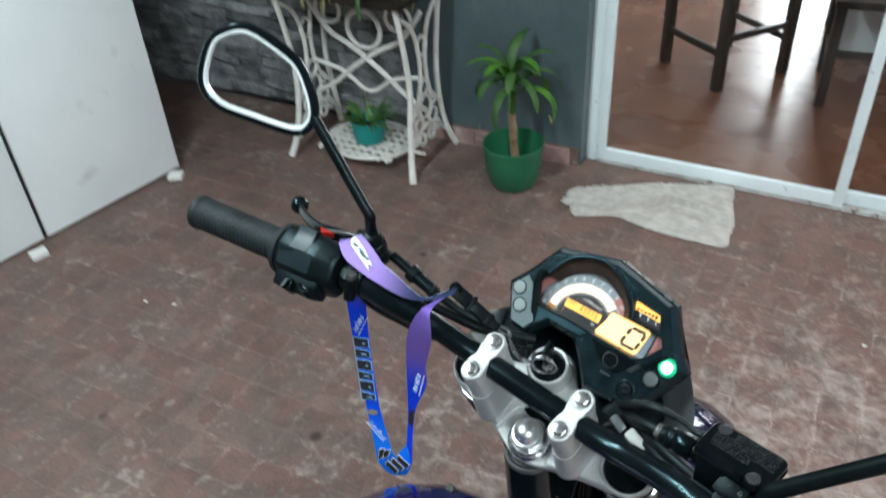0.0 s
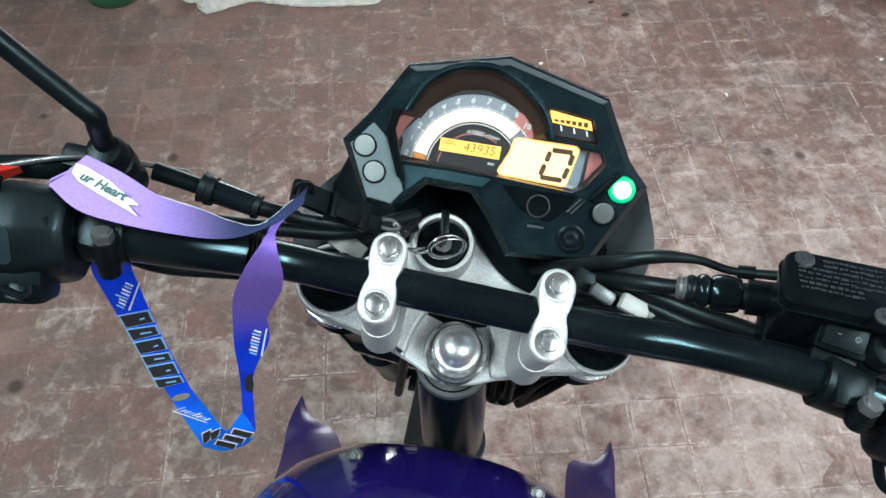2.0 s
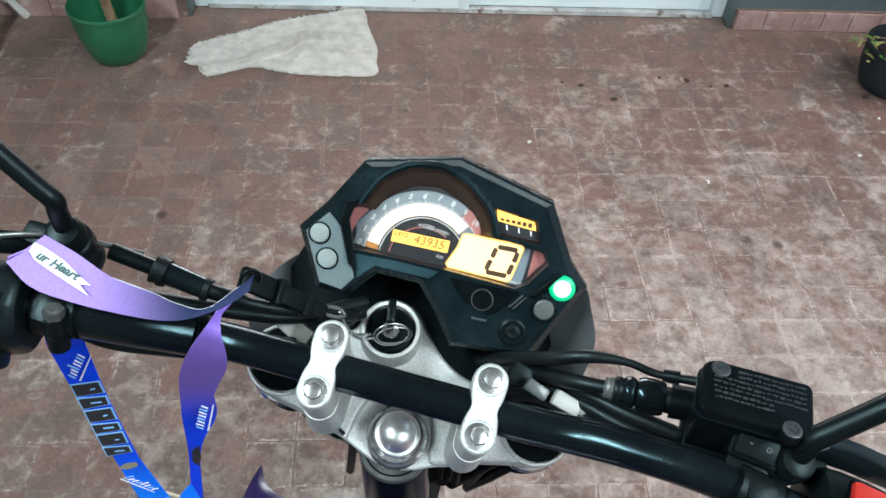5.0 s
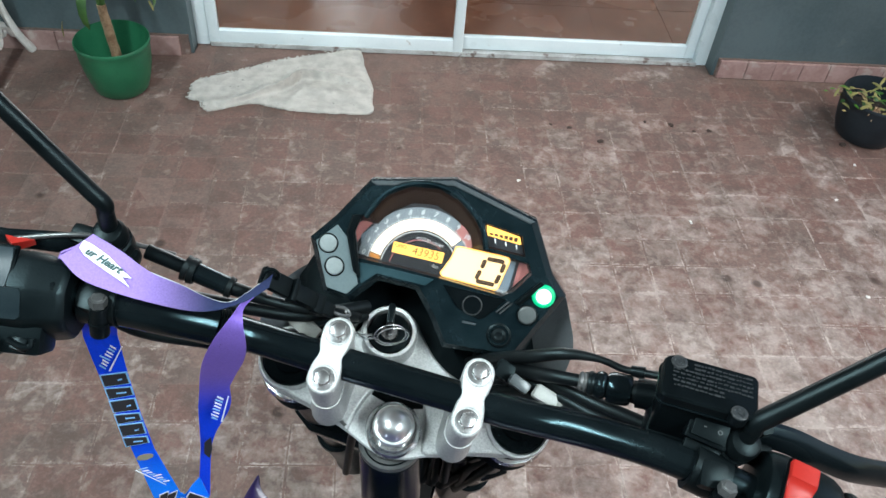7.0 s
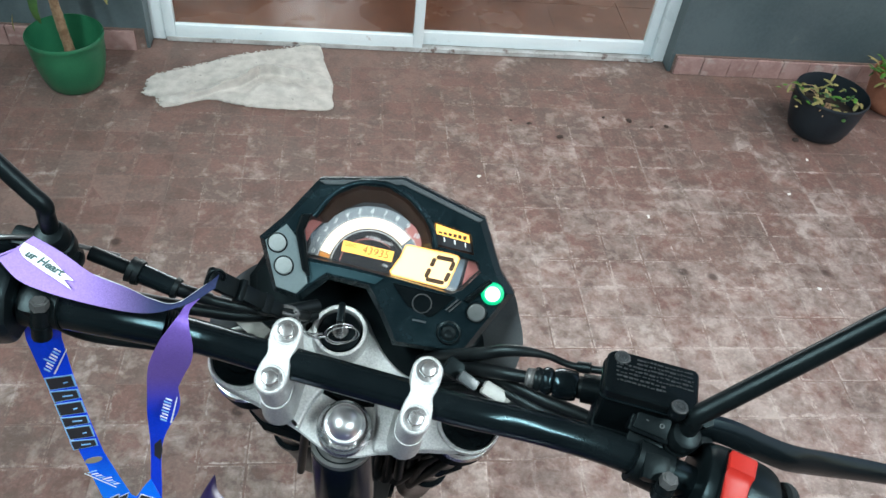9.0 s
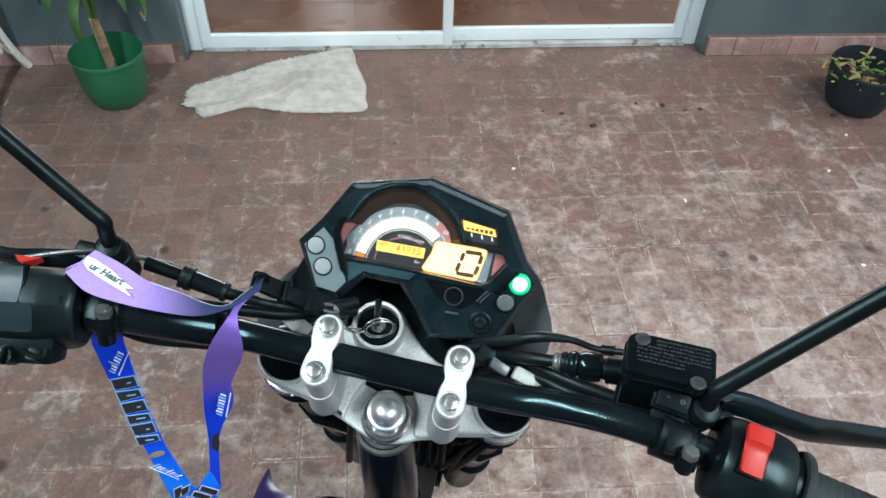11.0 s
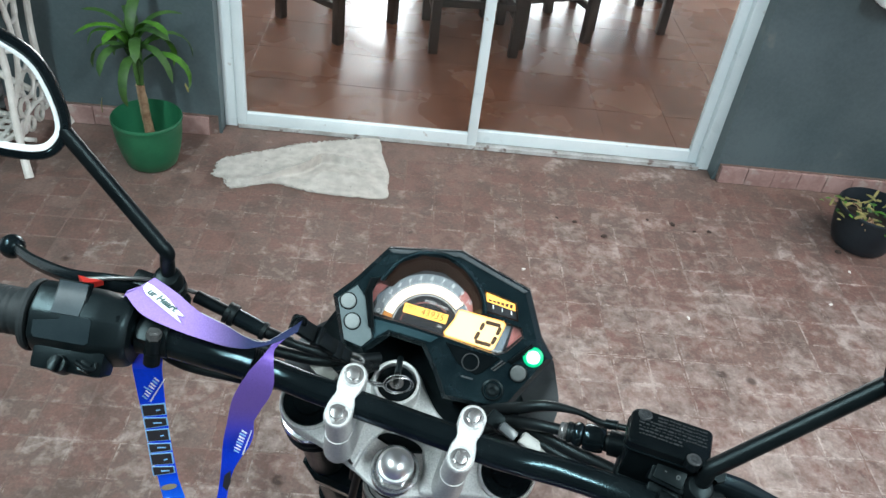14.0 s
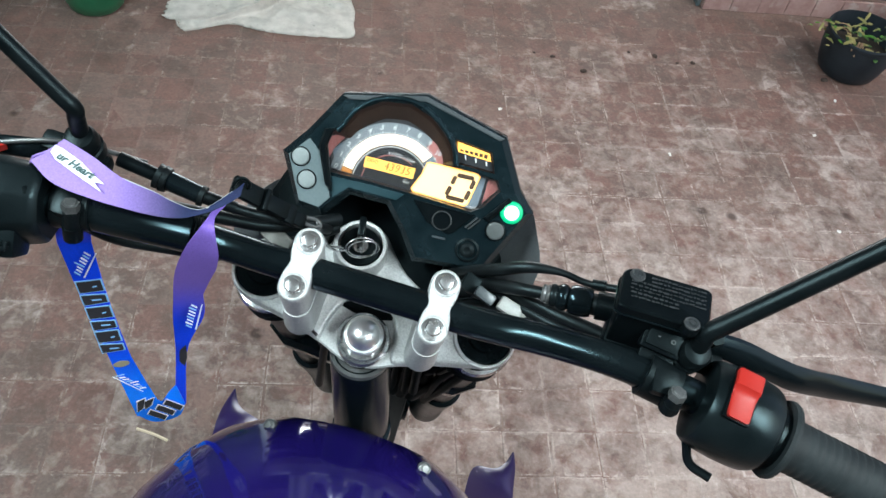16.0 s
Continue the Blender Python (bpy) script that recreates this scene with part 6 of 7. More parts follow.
AL = [(-0.459, -2.252, 1.135), (-0.459, -2.251, 1.085), (-0.458, -2.250, 1.034), (-0.4565, -2.250, 0.986), (-0.455, -2.249, 0.932), (-0.4535, -2.248, 0.884)]
AR = [(-0.4365, -2.252, 1.137), (-0.439, -2.251, 1.088), (-0.440, -2.250, 1.037), (-0.439, -2.250, 0.990), (-0.4345, -2.249, 0.948), (-0.4305, -2.248, 0.913)]
front_strap = ribbon("front_strap", AL[:4], AR[:4], FADE_FRONT, "royal blue strap with block print")
low_strap = ribbon("lower_strap", AL[3:], AR[3:], FADE_FRONT, "sky blue stretch of strap")
ribbon("fold", [(-0.4535, -2.247, 0.884), (-0.440, -2.2455, 0.870), (-0.418, -2.2445, 0.880), (-0.4085, -2.2445, 0.903)], [(-0.4305, -2.247, 0.913), (-0.428, -2.2455, 0.908), (-0.4205, -2.2445, 0.922), (-0.412, -2.2445, 0.936)], FADE_FRONT)
ribbon("return_strap", [(-0.412, -2.2445, 0.936), (-0.4020, -2.249, 0.996), (-0.395, -2.2545, 1.051), (-0.3872, -2.2635, 1.0915)], [(-0.4075, -2.246, 0.905), (-0.391, -2.254, 1.006), (-0.3705, -2.258, 1.061), (-0.3655, -2.2635, 1.0970)], FADE_RETURN)
RL = [(-0.3872, -2.2635, 1.0915), (-0.3810, -2.2700, 1.1223), (-0.3743, -2.2760, 1.1454), (-0.3643, -2.2810, 1.1704), (-0.3531, -2.2810, 1.1893), (-0.3470, -2.2700, 1.1920), tuple(sw((-0.1000, 0.0200, 0.0290)))]
RR = [(-0.3655, -2.2635, 1.0970), (-0.3570, -2.2700, 1.1214), (-0.3492, -2.2760, 1.1432), (-0.3450, -2.2810, 1.1641), (-0.3447, -2.2810, 1.1856), (-0.3455, -2.2700, 1.1880), tuple(sw((-0.0970, 0.0180, 0.0270)))]
ribbon("return_strap", RL, RR, FADE_RETURN)


def print_plate(name, poly, y, material, parent):
    """A flat mark on the hanging strap, outline in (x, z)."""
    bm = bmesh.new()
    loft(bm, [[(x, y, z) for x, z in poly], [(x, y - 0.0003, z) for x, z in poly]])
    return part(name, bm, material, parent, "", OFF)


def script(at, y, turn, parent, size=1.0):
    """A line of handwriting too small to read: short slanted strokes of uneven height."""
    rs = random.Random(int(turn))
    d = Vector((math.cos(radians(turn)), math.sin(radians(turn))))
    q = Vector((-d.y, d.x))
    w, low = 0.00060 * size, -0.0028 * size
    for i in range(8):
        c = Vector(at) + d * (i - 4) * 0.0030 * size
        h = rs.choice((0.0008, 0.0012, 0.0014, 0.0036)) * size
        for x0, y0, x1, y1 in ((0.0, low, 0.0016, h),):
            o = [tuple(c + d * (a * size) + q * b) for a, b in ((x0 - w / size, y0), (x0 + w / size, y0), (x1 + w / size, y1), (x1 - w / size, y1))]
            print_plate("print_stroke", o if y1 > y0 else o[::-1], y, PRINT_WHITE if i % 3 else PRINT_SKY, parent)
    o = [tuple(Vector(at) + d * a + q * b) for a, b in ((-0.013 * size, -0.0058 * size), (0.013 * size, -0.0052 * size), (0.013 * size, -0.0046 * size), (-0.013 * size, -0.0048 * size))]
    print_plate("print_stroke", o, y, PRINT_WHITE, parent)


# block print running up the strap: a heavy word reduced to plain slanted blocks
for i in range(6):
    z0 = 0.998 + i * 0.0163
    cx = -0.4488 + 0.0012 * (i - 2) * 0.2
    low, high = ((0.0030, 0.0125), (0.0, 0.0138), (0.0022, 0.0118), (0.0, 0.0132), (0.0026, 0.0128), (0.0004, 0.0126))[i]
    o = [(cx - 0.0088, z0 + low * 0.4), (cx + 0.0088, z0 + 0.0042 + low), (cx + 0.0088, z0 + 0.0042 + high - low * 0.6), (cx - 0.0088, z0 + high)]
    print_plate("print_edge", shrink(o, -0.0011), -2.2528, PRINT_SKY, front_strap)
    print_plate("print_block", o, -2.2532, PRINT_BLACK, front_strap)
    slot = [(cx - 0.0020 + 0.0040 * (i % 2), z0 + 0.0078), (cx + 0.0052, z0 + 0.0092), (cx + 0.0052, z0 + 0.0106), (cx - 0.0020 + 0.0040 * (i % 2), z0 + 0.0092)]
    print_plate("print_slot", slot, -2.2536, PRINT_SKY, front_strap)
script((-0.4475, 1.116), -2.2538, 62, front_strap, 1.2)
print_plate("print_badge", [(-0.4475 + 0.0072 * math.cos(a), 0.9815 + 0.0042 * math.sin(a) + 0.003 * math.cos(a)) for a in (2 * math.pi * i / 16 for i in range(16))], -2.2522, PRINT_GOLD, front_strap)
script((-0.4445, 0.951), -2.2512, -50, low_strap, 1.2)
for i in range(2):
    o = [(-0.4505 + i * 0.008, 0.897 + i * 0.006), (-0.4440 + i * 0.008, 0.905 + i * 0.006), (-0.4395 + i * 0.008, 0.922 + i * 0.002), (-0.4470 + i * 0.006, 0.916)]
    print_plate("print_edge", shrink(o, -0.0010), -2.2506, PRINT_WHITE, low_strap)
    print_plate("print_block", o, -2.2510, PRINT_BLACK, low_strap)
for i in range(3):
    c = Vector((-0.4345 + i * 0.0085, 0.888 + i * 0.0095))
    d, q = Vector((0.62, 0.78)), Vector((-0.78, 0.62))
    o = [tuple(c + d * a + q * b) for a, b in ((-0.0042, -0.009), (0.0042, -0.007), (0.0042, 0.0095), (-0.0042, 0.0075))]
    print_plate("print_edge", shrink(o, -0.0010), -2.2482, PRINT_WHITE, low_strap)
    print_plate("print_block", o, -2.2486, PRINT_BLACK, low_strap)
script((-0.379, 1.068), -2.2622, 74, lanyard, 1.3)
print_plate("print_badge", [(-0.3955, 0.985), (-0.3915, 0.999), (-0.3905, 1.016), (-0.3965, 1.008), (-0.399, 0.992)], -2.2548, PRINT_BLACK, lanyard)
# white flash with a word on the purple strap
bm = bmesh.new()
FL = []
for u, v in ((-0.0170, -0.0010), (-0.0120, -0.0035), (0.0, -0.0046), (0.0200, -0.0058), (0.0130, -0.0030), (0.0180, -0.0008), (0.0100, 0.0008), (0.0, 0.0034), (-0.0120, 0.0044), (-0.0175, 0.0038)):
    FL.append((-0.1835 + u * 0.975 + v * 0.225, 0.0028 - u * 0.225 + v * 0.975))


def strap_z(x, y):
    return 0.0496 - max(0, x + 0.197) * 0.17


loft(bm, [[(x, y, strap_z(x, y)) for x, y in FL], [(x, y, strap_z(x, y) + 0.0004) for x, y in FL]])
part("print_flash", bm, PRINT_WHITE, lanyard, "", OFF @ STEER)
lettering("print_word", "ur Heart", 0.0066, OFF @ STEER @ pose(-0.1845, 0.0026, 0.0484, 0, 9.6, -13), PRINT_DARK, lanyard, 0.3, "", 0.0002)
# buckle, clip and key
bm = bmesh.new()
A, Bq = Vector((-0.098, 0.0275, 0.028)), Vector((-0.064, 0.0300, -0.004))
mbk = Matrix.Translation(A.lerp(Bq, 0.45)) @ (Bq - A).to_track_quat("X", "Z").to_matrix().to_4x4()
box(bm, (-0.012, 0, 0), (0.022, 0.0130, 0.0062), 0.0020, None)
box(bm, (0.0015, 0, 0.0008), (0.004, 0.0150, 0.0078), 0.0012, None)
box(bm, (0.012, 0, 0), (0.018, 0.0115, 0.0068), 0.002, None)
box(bm, (0.0235, 0, -0.0004), (0.008, 0.0135, 0.0060), 0.0016, None)
box(bm, (0.0310, 0, -0.0008), (0.012, 0.0095, 0.0052), 0.0016, None)
part("buckle", bm, PLASTIC, lanyard, "black plastic snap buckle", OFF @ STEER @ mbk)
part("hem", tube(bmesh.new(), U[2:7], 0.00035, 6, 6), HEM_GREY, lanyard, "", OFF)
bm = tube(bmesh.new(), [(-0.0985, 0.025, 0.030), (-0.097, 0.029, 0.0335), (-0.0935, 0.0315, 0.0335), (-0.0900, 0.031, 0.030), (-0.090, 0.029, 0.026)], 0.0012, 12, 6, False, 1.0)
part("strap_loop", bm, PLASTIC, lanyard, "black webbing loop", OFF @ STEER)
bm = bmesh.new()
tube(bm, [(-0.058, 0.0300, -0.010), (-0.050, 0.031, -0.016), (-0.046, 0.034, -0.020), (-0.050, 0.037, -0.018), (-0.058, 0.034, -0.012)], 0.0012, 8, 6, True)
part("swivel", bm, DULL_STEEL, lanyard, "dull steel swivel eye", OFF @ STEER)
bm = bmesh.new()
tube(bm, [(-0.047, 0.033, -0.019), (-0.042, 0.0285, -0.034), (-0.036, 0.0300, -0.050), (-0.028, 0.0350, -0.058)], 0.0010, 8)
tube(bm, [(-0.049, 0.035, -0.018), (-0.045, 0.0330, -0.036), (-0.040, 0.0330, -0.054), (-0.031, 0.0375, -0.061)], 0.0009, 8)
part("clip", bm, STEEL, lanyard, "bright steel clip", OFF @ STEER)
KEY = STEER @ Vector((-0.0205, 0.0475, -0.076))
key = base("key", KEY, "black-headed ignition key in its lock with steel ring", "key")
KO = Matrix.Translation(-KEY) @ STEER
bm = bmesh.new()
box(bm, (-0.0215, 0.0525, -0.060), (0.0050, 0.0150, 0.030), 0.0018, pose(0, 0, 0, 0, 0, 8))
part("key_head", bm, PLASTIC, key, "black moulded key head", KO)
part("key_blade", box(bmesh.new(), (-0.0205, 0.0485, -0.0775), (0.0018, 0.0075, 0.012), 0.0003, pose(0, 0, 0, 0, 0, 8)), STEEL, key, "", KO)
for tilt, dx in ((58, 0.0), (72, 0.002)):
    bm = bmesh.new()
    ring = [pose(-0.0180 + dx, 0.0400, -0.0580, tilt, 14, 20) @ Vector((0.0115 * math.cos(a), 0.0095 * math.sin(a), 0)) for a in (2 * math.pi * i / 10 for i in range(10))]
    tube(bm, ring, 0.0006, 8, 4, True)
    part("key_ring", bm, STEEL, key, "thin steel split ring", KO)

# ---- rag on the floor ----
RAG = [(-0.912, -0.353), (-0.915, -0.303), (-0.908, -0.254), (-0.819, -0.202), (-0.723, -0.151), (-0.625, -0.095), (-0.501, -0.052), (-0.371, -0.009), (-0.339, -0.131), (-0.309, -0.250), (-0.309, -0.328), (-0.312, -0.399), (-0.426, -0.406), (-0.538, -0.402), (-0.607, -0.391), (-0.695, -0.367), (-0.749, -0.381), (-0.840, -0.418), (-0.868, -0.366)]
CREASE = [(-0.780, -0.385), (-0.688, -0.325), (-0.629, -0.291), (-0.585, -0.255), (-0.556, -0.212), (-0.510, -0.205), (-0.424, -0.217), (-0.305, -0.257)]


def crease_at(x):
    """How far out the fold of the rag runs at x."""
    for (x0, y0), (x1, y1) in zip(CREASE, CREASE[1:]):
        if x <= x1:
            return y0 + (y1 - y0) * max(0.0, (x - x0) / (x1 - x0))
    return CREASE[-1][1]


def rag():
    cx, cy = -0.57, -0.25
    loop = spline([(x, y, 0) for x, y in RAG], 6, True)
    n = len(loop)
    bm = bmesh.new()
    rings = []
    K = 44
    for k in range(K + 1):
        s = k / K
        ring = []
        for i, p in enumerate(loop):
            x, y = cx + (p.x - cx) * s, cy + (p.y - cy) * s
            frill = 1 + (0.012 * math.sin(i * 2.1) + 0.010 * math.sin(i * 3.7)) * (s > 0.95) * (0.25 if p.x > -0.40 else 1.0)
            x, y = cx + (x - cx) * frill, cy + (y - cy) * frill
            gap = y - crease_at(x)
            swell = 0.35 + 0.65 * math.exp(-((x + 0.56) / 0.13) ** 2)
            fold = 0.048 * swell * (math.exp(-(gap / 0.034) ** 2) if gap > 0 else math.exp(-(gap / 0.008) ** 2))
            fold += 0.016 * math.exp(-((gap + 0.085) / 0.030) ** 2) * math.exp(-((x + 0.47) / 0.10) ** 2)
            z = 0.008 + fold * min(1.0, (1 - s) * 5 + 0.3) + 0.005 * noise.noise((x * 14, y * 14, 0)) + 0.0035 * noise.noise((x * 60, y * 60, 3))
            if k == K:
                z *= 0.75
            ring.append((x, y - 0.45 * fold * (1 - s ** 6), z))
        rings.append(ring)
    centre = bm.verts.new((cx, cy, 0.012))
    vs = [[bm.verts.new(p) for p in ring] for ring in rings[1:]]
    for i in range(n):
        bm.faces.new((centre, vs[0][i], vs[0][(i + 1) % n]))
    for A, Bq in zip(vs, vs[1:]):
        for i in range(n):
            bm.faces.new((A[i], Bq[i], Bq[(i + 1) % n], A[(i + 1) % n]))
    bm.normal_update()
    under = [bm.verts.new((v.co.x, v.co.y, 0.0005)) for v in vs[-1]]
    for i in range(n):
        bm.faces.new((vs[-1][i], under[i], under[(i + 1) % n], vs[-1][(i + 1) % n]))
    ob = part("rag", bm, CLOTH, None, "", None, 60)
    rims = ([p for p in loop if p.x < -0.385 and p.y > -0.24 - 0.2 * (p.x + 0.9)], [p for p in loop if p.y < -0.34 and p.x < -0.56])
    rk = random.Random(31)
    for rim in rims:
        bm = bmesh.new()
        for p in rim:
            for q in range(4):
                ball(bm, (p.x + rk.uniform(-0.010, 0.010), p.y + rk.uniform(-0.005, 0.005), 0.005 + rk.uniform(0, 0.004)), rk.uniform(0.0022, 0.0034), (1.5, 1, 0.8), 6)
        part("looped_edge", bm, CLOTH, ob, "looped woven edge of the rag")
    return tagged(ob, "crumpled cream cotton floor rag by the sliding door", "rag")


rag()

# ---- pots and plants ----
def pot(name, place, r_top, r_base, h, material, label, category="plant pot", fill=0.52):
    p = base(name, place, label, category)
    bm = bmesh.new()
    t = 0.004
    lathe(bm, [(0, 0.004), (r_base - 0.01, 0.004), (r_base - 0.006, 0), (r_base, 0.004), (r_base + (r_top - r_base) * 0.22, h * 0.07), (r_base + (r_top - r_base) * 0.50, h * 0.26), (r_base + (r_top - r_base) * 0.74, h * 0.50), (r_base + (r_top - r_base) * 0.87, h * 0.74), (r_top * 0.965, h * 0.88), (r_top * 0.985, h * 0.915), (r_top, h * 0.94), (r_top, h - 0.004), (r_top - 0.002, h), (r_top - t, h), (r_top - t - 0.004, h * 0.82), (r_base + 0.64 * (r_top - r_base) - t, h * 0.50), (r_base + 0.40 * (r_top - r_base) - t, h * 0.24)], n=48)
    part("pot_wall", bm, material, p)
    bm = bmesh.new()
    n = 28
    rr = r_base + min(0.66, 0.30 + fill * 0.7) * (r_top - r_base) - t
    lathe(bm, [(rr, h * fill), (rr * 0.7, h * (fill + 0.03)), (rr * 0.35, h * (fill + 0.04)), (0, h * (fill + 0.08))], n=n)
    for v in bm.verts:
        v.co.z += 0.006 * noise.noise(v.co * 40)
    part("soil", bm, SOIL, p, "dark potting soil")
    return p


def blade(bm, root, heading, length, width, rise, droop, curl=0.0):
    """A strap-shaped leaf that rises, then hangs over."""
    d = Vector((math.cos(heading), math.sin(heading), 0))
    s = Vector((-d.y, d.x, 0))
    rows, N = [], 9
    p = Vector(root)
    ang = rise
    for i in range(N + 1):
        t = i / N
        w = width * (0.45 + 1.5 * t * (1 - t) * 1.1 if t < 0.9 else 0.35 * (1 - t) / 0.1 + 0.02)
        tip = d * math.cos(ang) + Vector((0, 0, math.sin(ang)))
        nrm = s.cross(tip)
        rows.append([bm.verts.new(p - s * w + nrm * (w * 0.35)), bm.verts.new(p), bm.verts.new(p + s * w + nrm * (w * 0.35))])
        p = p + tip * (length / N)
        s = (s + d * curl * 0.1).normalized()
        ang -= droop / N
    for A, Bq in zip(rows, rows[1:]):
        for j in range(2):
            bm.faces.new((A[j], A[j + 1], Bq[j + 1], Bq[j]))
    return bm


def leaf_part(name, bm, material, parent, label=""):
    ob = part(name, bm, material, parent, label, None, 60)
    return ob


green = pot("green_pot", (-1.135, -0.300, 0), 0.117, 0.076, 0.185, POT_GREEN, "round green plastic pot with a young cane plant", fill=0.30)
plant = base("cane_plant", (-1.150, -0.275, 0.108), "young cane plant with arching green strap leaves", "plant")
bm = bmesh.new()
tube(bm, [(0.014, 0.0, -0.046), (0.010, 0.0, 0.0), (0.006, 0, 0.05), (0.003, 0.001, 0.10), (0.0, 0, 0.15), (-0.001, 0, 0.178)], (0.0170, 0.0158, 0.0150, 0.0147, 0.0144, 0.0140), 14, 5)
for v in bm.verts:
    v.co += Vector((1, 0.6, 0)) * (0.0018 * noise.noise(v.co * 90))
part("trunk", bm, TRUNK, plant, "thick pale brown stem")
for k in (-1, 1):
    part("shoot", tube(bmesh.new(), [(0.004 * k, 0, 0.17), (0.009 * k, 0.002, 0.24), (0.010 * k, 0, 0.340)], (0.0075, 0.0085, 0.006), 10, 4), LEAF_DARK, plant, "green leaf shoot")
rl = random.Random(11)
for k in range(20):
    side = -1 if k % 2 else 1
    spin = k * 2.39996
    t = k / 19
    bm = blade(bmesh.new(), (0.010 * side, 0, 0.245 + 0.095 * t), spin + rl.uniform(-0.2, 0.2), rl.uniform(0.25, 0.33) - 0.10 * t, rl.uniform(0.016, 0.022), radians(62 + 24 * t + rl.uniform(-6, 6)), radians(205 - 85 * t + rl.uniform(-20, 15)), rl.uniform(-0.5, 0.5))
    leaf_part("leaf", bm, LEAF if k % 3 == 0 else LEAF_DARK, plant)
bm = blade(bmesh.new(), (-0.13, -0.01, 0.12), 3.3, 0.06, 0.008, radians(-70), radians(30))
leaf_part("leaf", bm, LEAF_DRY, plant, "yellowing fallen leaf")
bm = blade(bmesh.new(), (0.155, -0.02, 0.21), 0.0, 0.035, 0.010, radians(-60), radians(30))
leaf_part("leaf", bm, LEAF_DRY, plant, "browned leaf tip")

black = pot("black_pot", (1.385, -0.410, 0), 0.125, 0.088, 0.160, POT_BLACK, "black plastic pot with a straggly small plant")
shrub = base("straggly_plant", (1.385, -0.410, 0.085), "straggly small plant with yellow-green leaves", "plant")
rl = random.Random(4)
for i in range(64):
    a, r = rl.uniform(0, 6.28), rl.uniform(0.02, 0.10)
    bias = -0.105 if i < 30 else 0.0
    root = (r * math.cos(a) + bias, r * math.sin(a) - 0.01, 0.035 + rl.uniform(0, 0.06))
    bm = blade(bmesh.new(), root, rl.uniform(0, 6.28), rl.uniform(0.018, 0.045), rl.uniform(0.005, 0.010), radians(rl.uniform(-10, 60)), radians(60))
    leaf_part("leaf", bm, rl.choice((LEAF, LEAF_DRY, LEAF_DARK, LEAF_DRY)), shrub)
for i in range(9):
    a = rl.uniform(2.2, 4.2)
    part("twig", tube(bmesh.new(), [(0.02 * math.cos(a), 0.02 * math.sin(a), 0), (0.06 * math.cos(a), 0.06 * math.sin(a), 0.06), (rl.uniform(0.10, 0.16) * math.cos(a), 0.12 * math.sin(a), rl.uniform(0.02, 0.08))], 0.0018, 5, 4), TRUNK, shrub)

clay = pot("clay_pot", (1.74, -0.25, 0), 0.105, 0.075, 0.14, POT_CLAY, "terracotta pot standing by the grey wall")
herb = base("leafy_plant", (1.74, -0.25, 0.085), "low yellow-green plant spilling over a terracotta pot", "plant")
rl = random.Random(15)
for i in range(70):
    a, r = rl.uniform(0, 6.28), rl.uniform(0.01, 0.10)
    bm = blade(bmesh.new(), (r * math.cos(a), r * math.sin(a), 0.02 + rl.uniform(0, 0.05)), a + rl.uniform(-0.5, 0.5), rl.uniform(0.04, 0.09), rl.uniform(0.006, 0.011), radians(rl.uniform(10, 70)), radians(rl.uniform(50, 120)))
    leaf_part("leaf", bm, rl.choice((LEAF, LEAF_DRY, LEAF)), herb)

# ---- old sewing machine stand ----
stand = base("sewing_machine_stand", (-1.785, -0.280, 0), "white-painted cast iron treadle sewing machine stand", "plant stand")


def iron(bm, pts, r=0.011, k=5):
    return tube(bm, pts, r, 8, k)


def side_frame(x, flare):
    bm = bmesh.new()
    iron(bm, [(x + flare * 0.03, -0.185, 0.004), (x + flare * 0.012, -0.155, 0.08), (x, -0.125, 0.20), (x, -0.105, 0.36), (x, -0.125, 0.52), (x, -0.150, 0.64), (x, -0.165, 0.70)], (0.015, 0.013, 0.012, 0.012, 0.011, 0.011, 0.012))
    iron(bm, [(x + flare * 0.03, 0.185, 0.004), (x + flare * 0.012, 0.155, 0.08), (x, 0.125, 0.20), (x, 0.105, 0.36), (x, 0.125, 0.52), (x, 0.150, 0.64), (x, 0.165, 0.70)], (0.015, 0.013, 0.012, 0.012, 0.011, 0.011, 0.012))
    f = part("side_frame", bm, IRON_WHITE, stand)
    for s in (-1, 1):
        part("scroll_bar", iron(bmesh.new(), [(x, 0.16 * s, 0.66), (x, 0.06 * s, 0.58), (x, 0.02 * s, 0.44), (x, 0.045 * s, 0.30), (x, 0.12 * s, 0.22)], 0.009), IRON_WHITE, f)
    bm = bmesh.new()
    iron(bm, [(x, -0.16, 0.69), (x, 0, 0.685), (x, 0.16, 0.69)], 0.011)
    part("top_bar", bm, IRON_WHITE, f)
    bm = bmesh.new()
    iron(bm, [(x, -0.15, 0.08), (x, -0.08, 0.15), (x, 0, 0.17), (x, 0.08, 0.15), (x, 0.15, 0.08)], 0.010)
    part("low_arch", bm, IRON_WHITE, f)
    for cy, cz, r in ((0, 0.25, 0.045), (-0.055, 0.19, 0.030), (0.055, 0.19, 0.030), (0, 0.33, 0.030), (-0.035, 0.12, 0.022), (0.035, 0.12, 0.022), (-0.085, 0.135, 0.02), (0.085, 0.135, 0.02), (0, 0.50, 0.035), (-0.06, 0.26, 0.02), (0.06, 0.26, 0.02)):
        part("ring_scroll", tube(bmesh.new(), [(x, cy + r * math.cos(a), cz + r * math.sin(a)) for a in (2 * math.pi * i / 8 for i in range(8))], 0.0075, 6, 3, True), IRON_WHITE, f)


side_frame(0.265, 1)
side_frame(-0.265, -1)
bm = bmesh.new()
